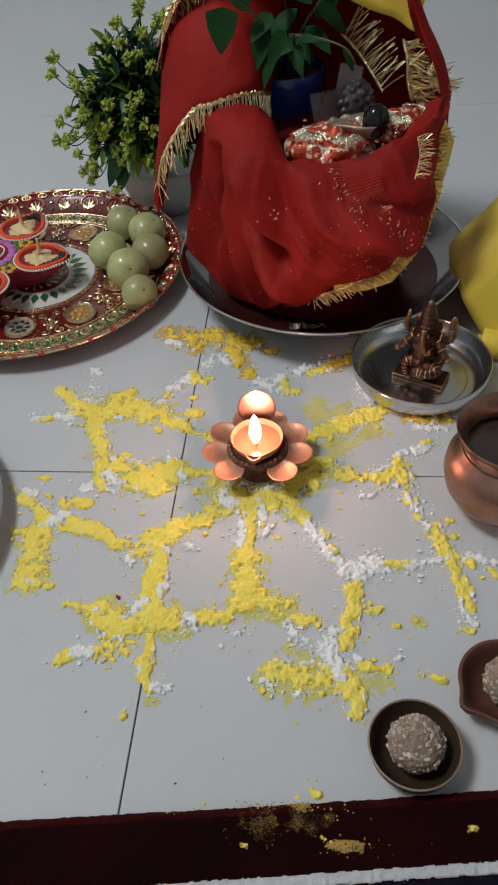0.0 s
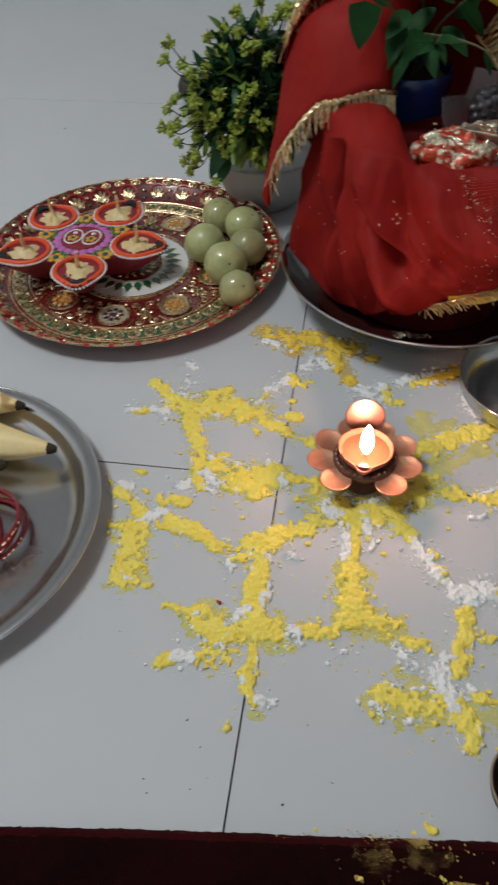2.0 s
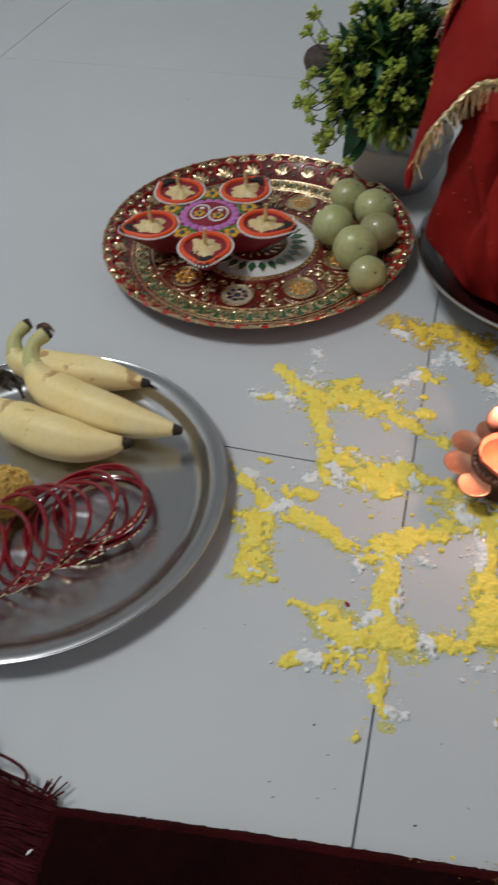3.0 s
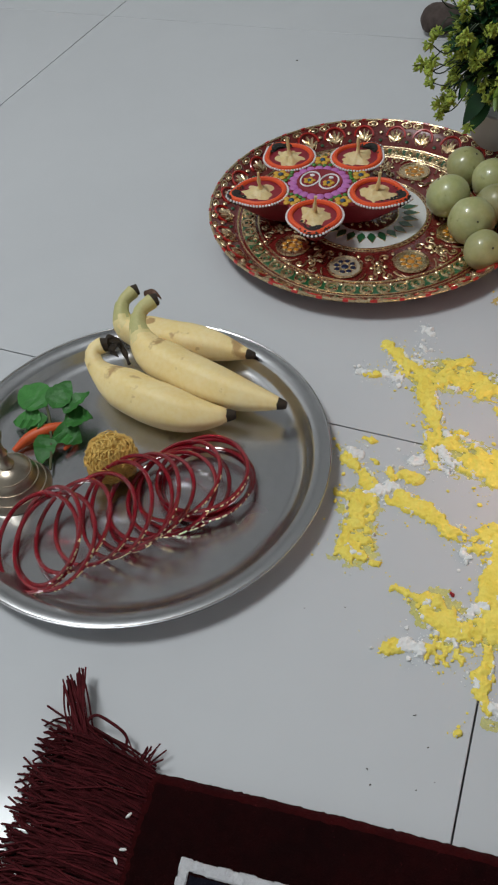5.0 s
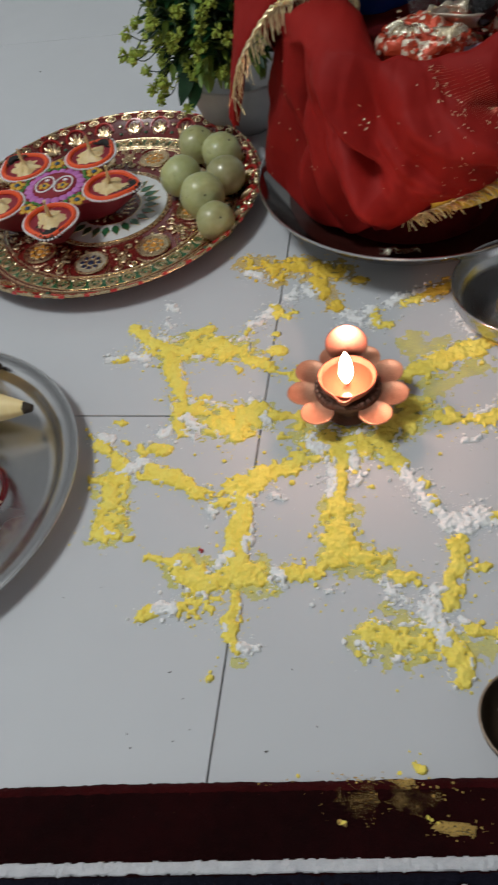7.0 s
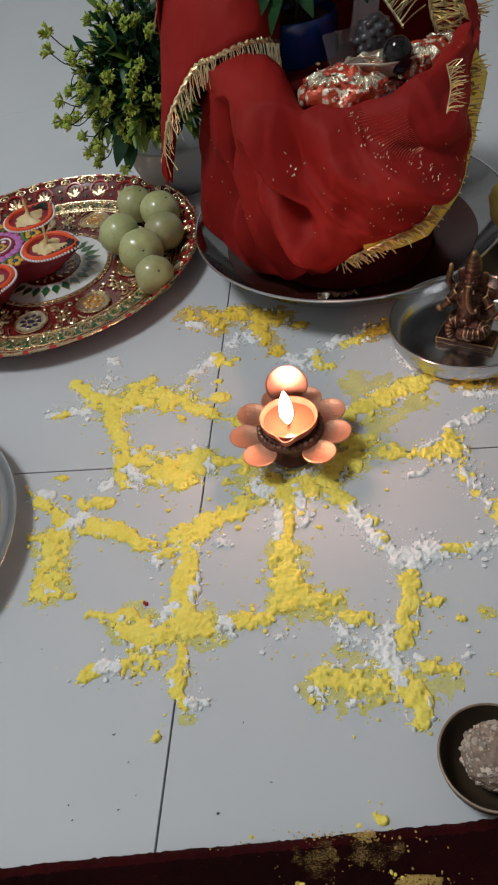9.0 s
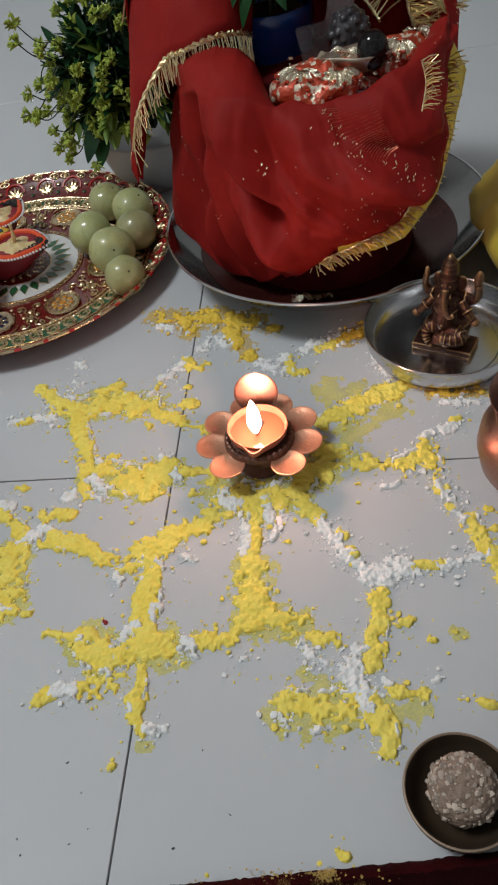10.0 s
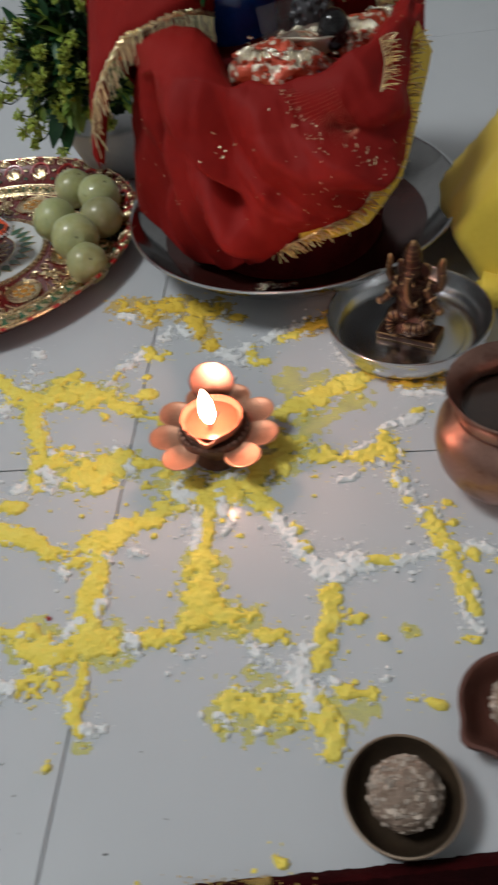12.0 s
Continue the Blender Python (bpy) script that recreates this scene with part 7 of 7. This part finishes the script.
# ---- rug ----
def rug():
    rnd = random.Random(14)
    p = thing("rug", pose(-0.181, -0.3145, 0, 0, 0, 6.6), "dark maroon pile rug with white and navy border and yarn fringe", "rug")
    L, W, T = 1.10, 0.62, 0.009
    cell = 0.0024
    nx, ny = int(L / cell), int(0.30 / cell)
    h = 0.0011 * rough_field(0.005, 3, nx + 1, ny + 1, cell) + 0.0012 * rough_field(0.0026, 4, nx + 1, ny + 1, cell)
    g = geo()
    verts, faces = [], []
    for i in range(nx + 1):
        for j in range(ny + 1):
            e = min(j, i, nx - i) * cell
            z = T * math.sqrt(1 - (1 - min(1, (e + 0.0006) / 0.010)) ** 2) + float(h[i, j]) * min(1, e / 0.004)
            verts.append((i * cell + 0.001 * rnd.uniform(-1, 1), -j * cell + (0.0005 * rnd.uniform(-1, 1) + 0.0010 * math.sin(i * cell * 14)), max(0.0005, z)))
    for i in range(nx):
        for j in range(ny):
            a = i * (ny + 1) + j
            faces.append((a, a + 1, a + ny + 2, a + ny + 1))
    # outer three cells take the brighter red, a painted band of light
    edge = [f for f in faces if min(f[0] % (ny + 1), f[0] // (ny + 1)) < 3]
    inner = [f for f in faces if min(f[0] % (ny + 1), f[0] // (ny + 1)) >= 3]
    put(g, verts, inner)
    g2 = geo()
    put(g2, verts, edge)
    part("rounded_edge", g2, MAT_EDGE, p, "redder edge, coloured as if catching the light", angle=80)
    slab(g, (L / 2, -0.30 - (W - 0.30) / 2 + 0.002, T / 2 + 0.0006), (L, W - 0.30, T), 0.003)
    part("carpet", g, MAT_RED, p, angle=80)
    # short tufts that fray the edges
    g = geo()
    for i in range(3200):
        x = rnd.uniform(0, 0.60)
        y = -rnd.expovariate(1 / 0.005) - 0.001
        z = T * math.sqrt(max(0, 1 - (1 - min(1, max(0, -y) / 0.010)) ** 2))
        b = Vector((x, y + 0.0010 * math.sin(x * 14), z))
        d = Vector((rnd.gauss(0, 0.4), 0.15 + rnd.gauss(0, 0.3), 0.8)) * rnd.uniform(0.0005, 0.0012)
        tube(g, [b, b + d], 0.0003, 3)
    tagged(part("frayed_edge", g, FRINGE_RED, p), kind="stuff")
    # woven border: a white line, then a navy band with pale motifs
    c2 = 0.0006
    bx0, by0 = 0.030, -0.150
    nx2, ny2 = int(0.62 / c2), int(0.110 / c2)
    ux, uy = np.meshgrid(bx0 + c2 * np.arange(nx2), by0 + c2 * np.arange(ny2), indexing="ij")
    rag = 0.0008 * (rough_field(0.004, 8, nx2, ny2, c2) - 0.5) + 0.0005 * (rough_field(0.0018, 9, nx2, ny2, c2) - 0.5)
    yy, xx = -uy + rag, ux + rag * 1.3
    top, side, wide = 0.0420, 0.0345, 0.0075
    inside = (yy > top) & (xx > side)
    line = inside & ((yy < top + wide) | (xx < side + wide))
    body = inside & ~line
    # the motif row: rounded frames, dots and hooks
    mx = np.mod(xx - side - wide - 0.003, 0.030)
    my = yy - top - wide - 0.005
    ring = np.abs(np.hypot((mx - 0.0085) / 1.0, (my - 0.0095) / 1.05) - 0.0062) < 0.0021
    dot = np.hypot(mx - 0.0205, my - 0.006) < 0.0026
    hook = (np.abs(mx - 0.0225) < 0.0042) & (np.abs(my - 0.0135) < 0.0022) | (np.abs(mx - 0.0255) < 0.0014) & (np.abs(my - 0.0115) < 0.0045)
    pale = body & (my > 0) & (my < 0.021) & (ring | dot)
    tan = body & (my > 0) & (my < 0.021) & hook & ~pale
    line2 = body & (my > 0.0235) & (my < 0.0290)
    fuzz = 0.0006 + 0.0012 * rough_field(0.0026, 11, nx2, ny2, c2)
    for name, mask, mat, label in (("white_line", line | line2, MAT_WHITE, "fuzzy white woven line"), ("navy_band", body & ~pale & ~tan & ~line2, MAT_NAVY, "navy black woven band"),
                                   ("white_motifs", pale, MAT_WHITE, "white woven motifs"), ("tan_motifs", tan, MAT_TAN, "tan woven motifs")):
        field_mesh(name, fuzz, mask, mat, T + 0.0011, c2, bx0, by0, p, label)
    # yarn fringe along the short end
    g = geo()
    for k in range(34):
        y = -0.004 - 0.0085 * k
        lean = knots(k, (0, 0.16), (3, 0.10), (8, 0.0), (33, 0.0)) + rnd.gauss(0, 0.06)
        for s in range(54):
            b = Vector((rnd.uniform(0.0, 0.006), y + rnd.gauss(0, 0.0028), rnd.uniform(0.002, 0.008)))
            ln = rnd.uniform(0.048, 0.082)
            d = Vector((-1.0, lean + rnd.gauss(0, 0.08), 0)).normalized()
            m1 = b + d * ln * 0.35 + Vector((0, 0, rnd.uniform(0.003, 0.010)))
            m2 = b + d * ln * 0.75 + Vector((0, rnd.gauss(0, 0.003), rnd.uniform(0.001, 0.008)))
            e = b + d * ln + Vector((rnd.gauss(0, 0.003), rnd.gauss(0, 0.005), rnd.uniform(0.0005, 0.004)))
            e.z = max(0.0008, e.z - 0.006)
            tube(g, spline([b, m1, m2, e], 7), 0.0008, 3)
    part("fringe", g, FRINGE_RED, p, "dark maroon yarn fringe")
    # one stiff upright tuft and a stray loop at the corner
    g = geo()
    for s in range(30):
        b = Vector((-0.040 + rnd.gauss(0, 0.0030), 0.000 + rnd.gauss(0, 0.003), 0.006))
        e = Vector((-0.0685 + rnd.gauss(0, 0.0018), 0.0400 + rnd.gauss(0, 0.002), 0.014 + rnd.gauss(0, 0.002))) if s % 3 else Vector((-0.0645 + rnd.gauss(0, 0.0012), 0.0470 + rnd.gauss(0, 0.002), 0.014))
        tube(g, spline([b, b.lerp(e, 0.5) + Vector((rnd.gauss(0, 0.002), rnd.gauss(0, 0.002), 0.006)), e], 8), 0.0007, 4)
    tube(g, spline([(-0.050, 0.012, 0.010), (-0.044, 0.020, 0.016), (-0.035, 0.0195, 0.020), (-0.0190, 0.0140, 0.014), (-0.0180, 0.004, 0.009)], 20), 0.0010, 6)
    tube(g, spline([(-0.050, 0.010, 0.010), (-0.036, 0.005, 0.012), (-0.022, 0.000, 0.010)], 12), 0.0008, 5)
    for s in range(12):
        b = Vector((-0.006 + rnd.gauss(0, 0.003), 0.0, 0.008))
        tube(g, [b, b + Vector((rnd.gauss(0.004, 0.007), rnd.uniform(0.004, 0.016), rnd.uniform(0, 0.006)))], 0.0006, 4)
    part("corner_tuft", g, FRINGE_RED, p, "stray maroon yarn tuft")
    # spilled yellow powder on the pile
    m = Matrix.Rotation(radians(-6.6), 3, "Z")
    spill = thing("spilled_powder", pose(0, 0, 0), "yellow powder crumbs spilled on the maroon rug", "powder")
    tagged(spill, kind="stuff")
    g = geo()
    for cx, cy, n, sx, sy, rr in ((0.098, -0.297, 60, 0.010, 0.006, 0.0004), (0.142, -0.306, 60, 0.008, 0.0028, 0.0006), (0.218, -0.2925, 6, 0.0015, 0.0015, 0.0018), (0.082, -0.309, 4, 0.001, 0.001, 0.0018),
                                  (0.112, -0.284, 46, 0.020, 0.0020, 0.0007), (0.050, -0.292, 6, 0.006, 0.003, 0.0006), (0.145, -0.290, 8, 0.006, 0.005, 0.0008), (0.10, -0.30, 30, 0.05, 0.010, 0.0004)):
        for i in range(n):
            x, y = rnd.gauss(cx, sx), rnd.gauss(cy, sy)
            loc = m @ Vector((x + 0.181, y + 0.3145, 0))
            e = max(0.0, -loc.y)
            z = 0.0008 + 0.009 * math.sqrt(1 - (1 - min(1, (e + 0.0006) / 0.010)) ** 2)
            crumb(g, (x, y, z + 0.0004), rr * rnd.uniform(0.5, 1.1), rnd)
    part("grains", g, SPILL_POWDER, spill)
    c3, dx0, dy0 = 0.0009, 0.030, -0.330
    nx3, ny3 = int(0.20 / c3), int(0.055 / c3)
    px, py = np.meshgrid(dx0 + c3 * np.arange(nx3), dy0 + c3 * np.arange(ny3), indexing="ij")
    grain = lumps(70, nx3, ny3, c3)
    streak = np.maximum(1.25 * np.exp(-((px - 0.143) / 0.013) ** 2 - ((py + 0.306) / 0.0042) ** 2), 0.9 * np.exp(-((px - 0.112) / 0.016) ** 2 - ((py + 0.2845) / 0.0028) ** 2))
    smear = np.maximum(0.9 * np.exp(-((px - 0.092) / 0.011) ** 2 - ((py + 0.297) / 0.011) ** 2), 0.75 * np.exp(-((px - 0.120) / 0.022) ** 2 - ((py + 0.291) / 0.008) ** 2))
    solid = (streak + 1.5 * (grain - 0.5) > 0.48) & (streak > 0.04)
    field_mesh("dust", 0.0006 + 0.0010 * grain, solid, SPILL_DUST, 0.0112, c3, dx0, dy0, spill, "dull yellow dust in the pile")
    field_mesh("dust", 0.0003 + 0.0006 * grain, (smear + 1.2 * (grain - 0.5) > 0.40) & (smear > 0.04), FAINT_DUST, 0.0109, c3, dx0, dy0, spill, "faint brownish yellow dust in the pile")
    g = geo()
    for x, y, r in ((0.218, -0.2925, 0.0017), (0.2195, -0.2915, 0.0012), (0.082, -0.309, 0.0012), (0.0835, -0.3085, 0.0009), (0.1285, -0.3020, 0.0014), (0.1305, -0.3030, 0.0012), (0.1340, -0.3045, 0.0011), (0.0555, -0.2865, 0.0012), (0.113, -0.2800, 0.0016)):
        crumb(g, (x, y, 0.0105), r, rnd)
    part("lumps", g, YELLOW_POWDER, spill, "brighter yellow lumps")
    # pale grains of rice on the pile
    for x, y, t in ((-0.0020, -0.0288, 60), (0.0010, -0.0468, 20), (-0.0010, -0.0533, 140)):
        w = Matrix.Rotation(radians(6.6), 3, "Z") @ Vector((x, y, 0)) + Vector((-0.181, -0.3145, 0.0105))
        rice = thing("rice_grain", pose(*w, 0, 0, t), "white rice grain on the maroon rug", "rice", "rice grains")
        g = geo()
        ball(g, (0, 0, 0.0007), (0.0024, 0.0009, 0.0008), 10, 6)
        part("grain", g, WHITE_POWDER, rice)


rug()


# ---- floor tiles ----
def tiles():
    g = geo()
    slab(g, (0, 0, -0.0040), (SIDE - 0.0012, SIDE - 0.0012, 0.0080), 0.0004, seg=1)
    first = part("tile", g, TILE, floor)
    first.location = (-2.0, -2.0, 0)
    for i in range(6):
        for j in range(6):
            if i or j:
                t = new("tile", first.data)
                t.parent = floor
                t.location = (-2.0 + SIDE * i, -2.0 + SIDE * j, 0)


tiles()
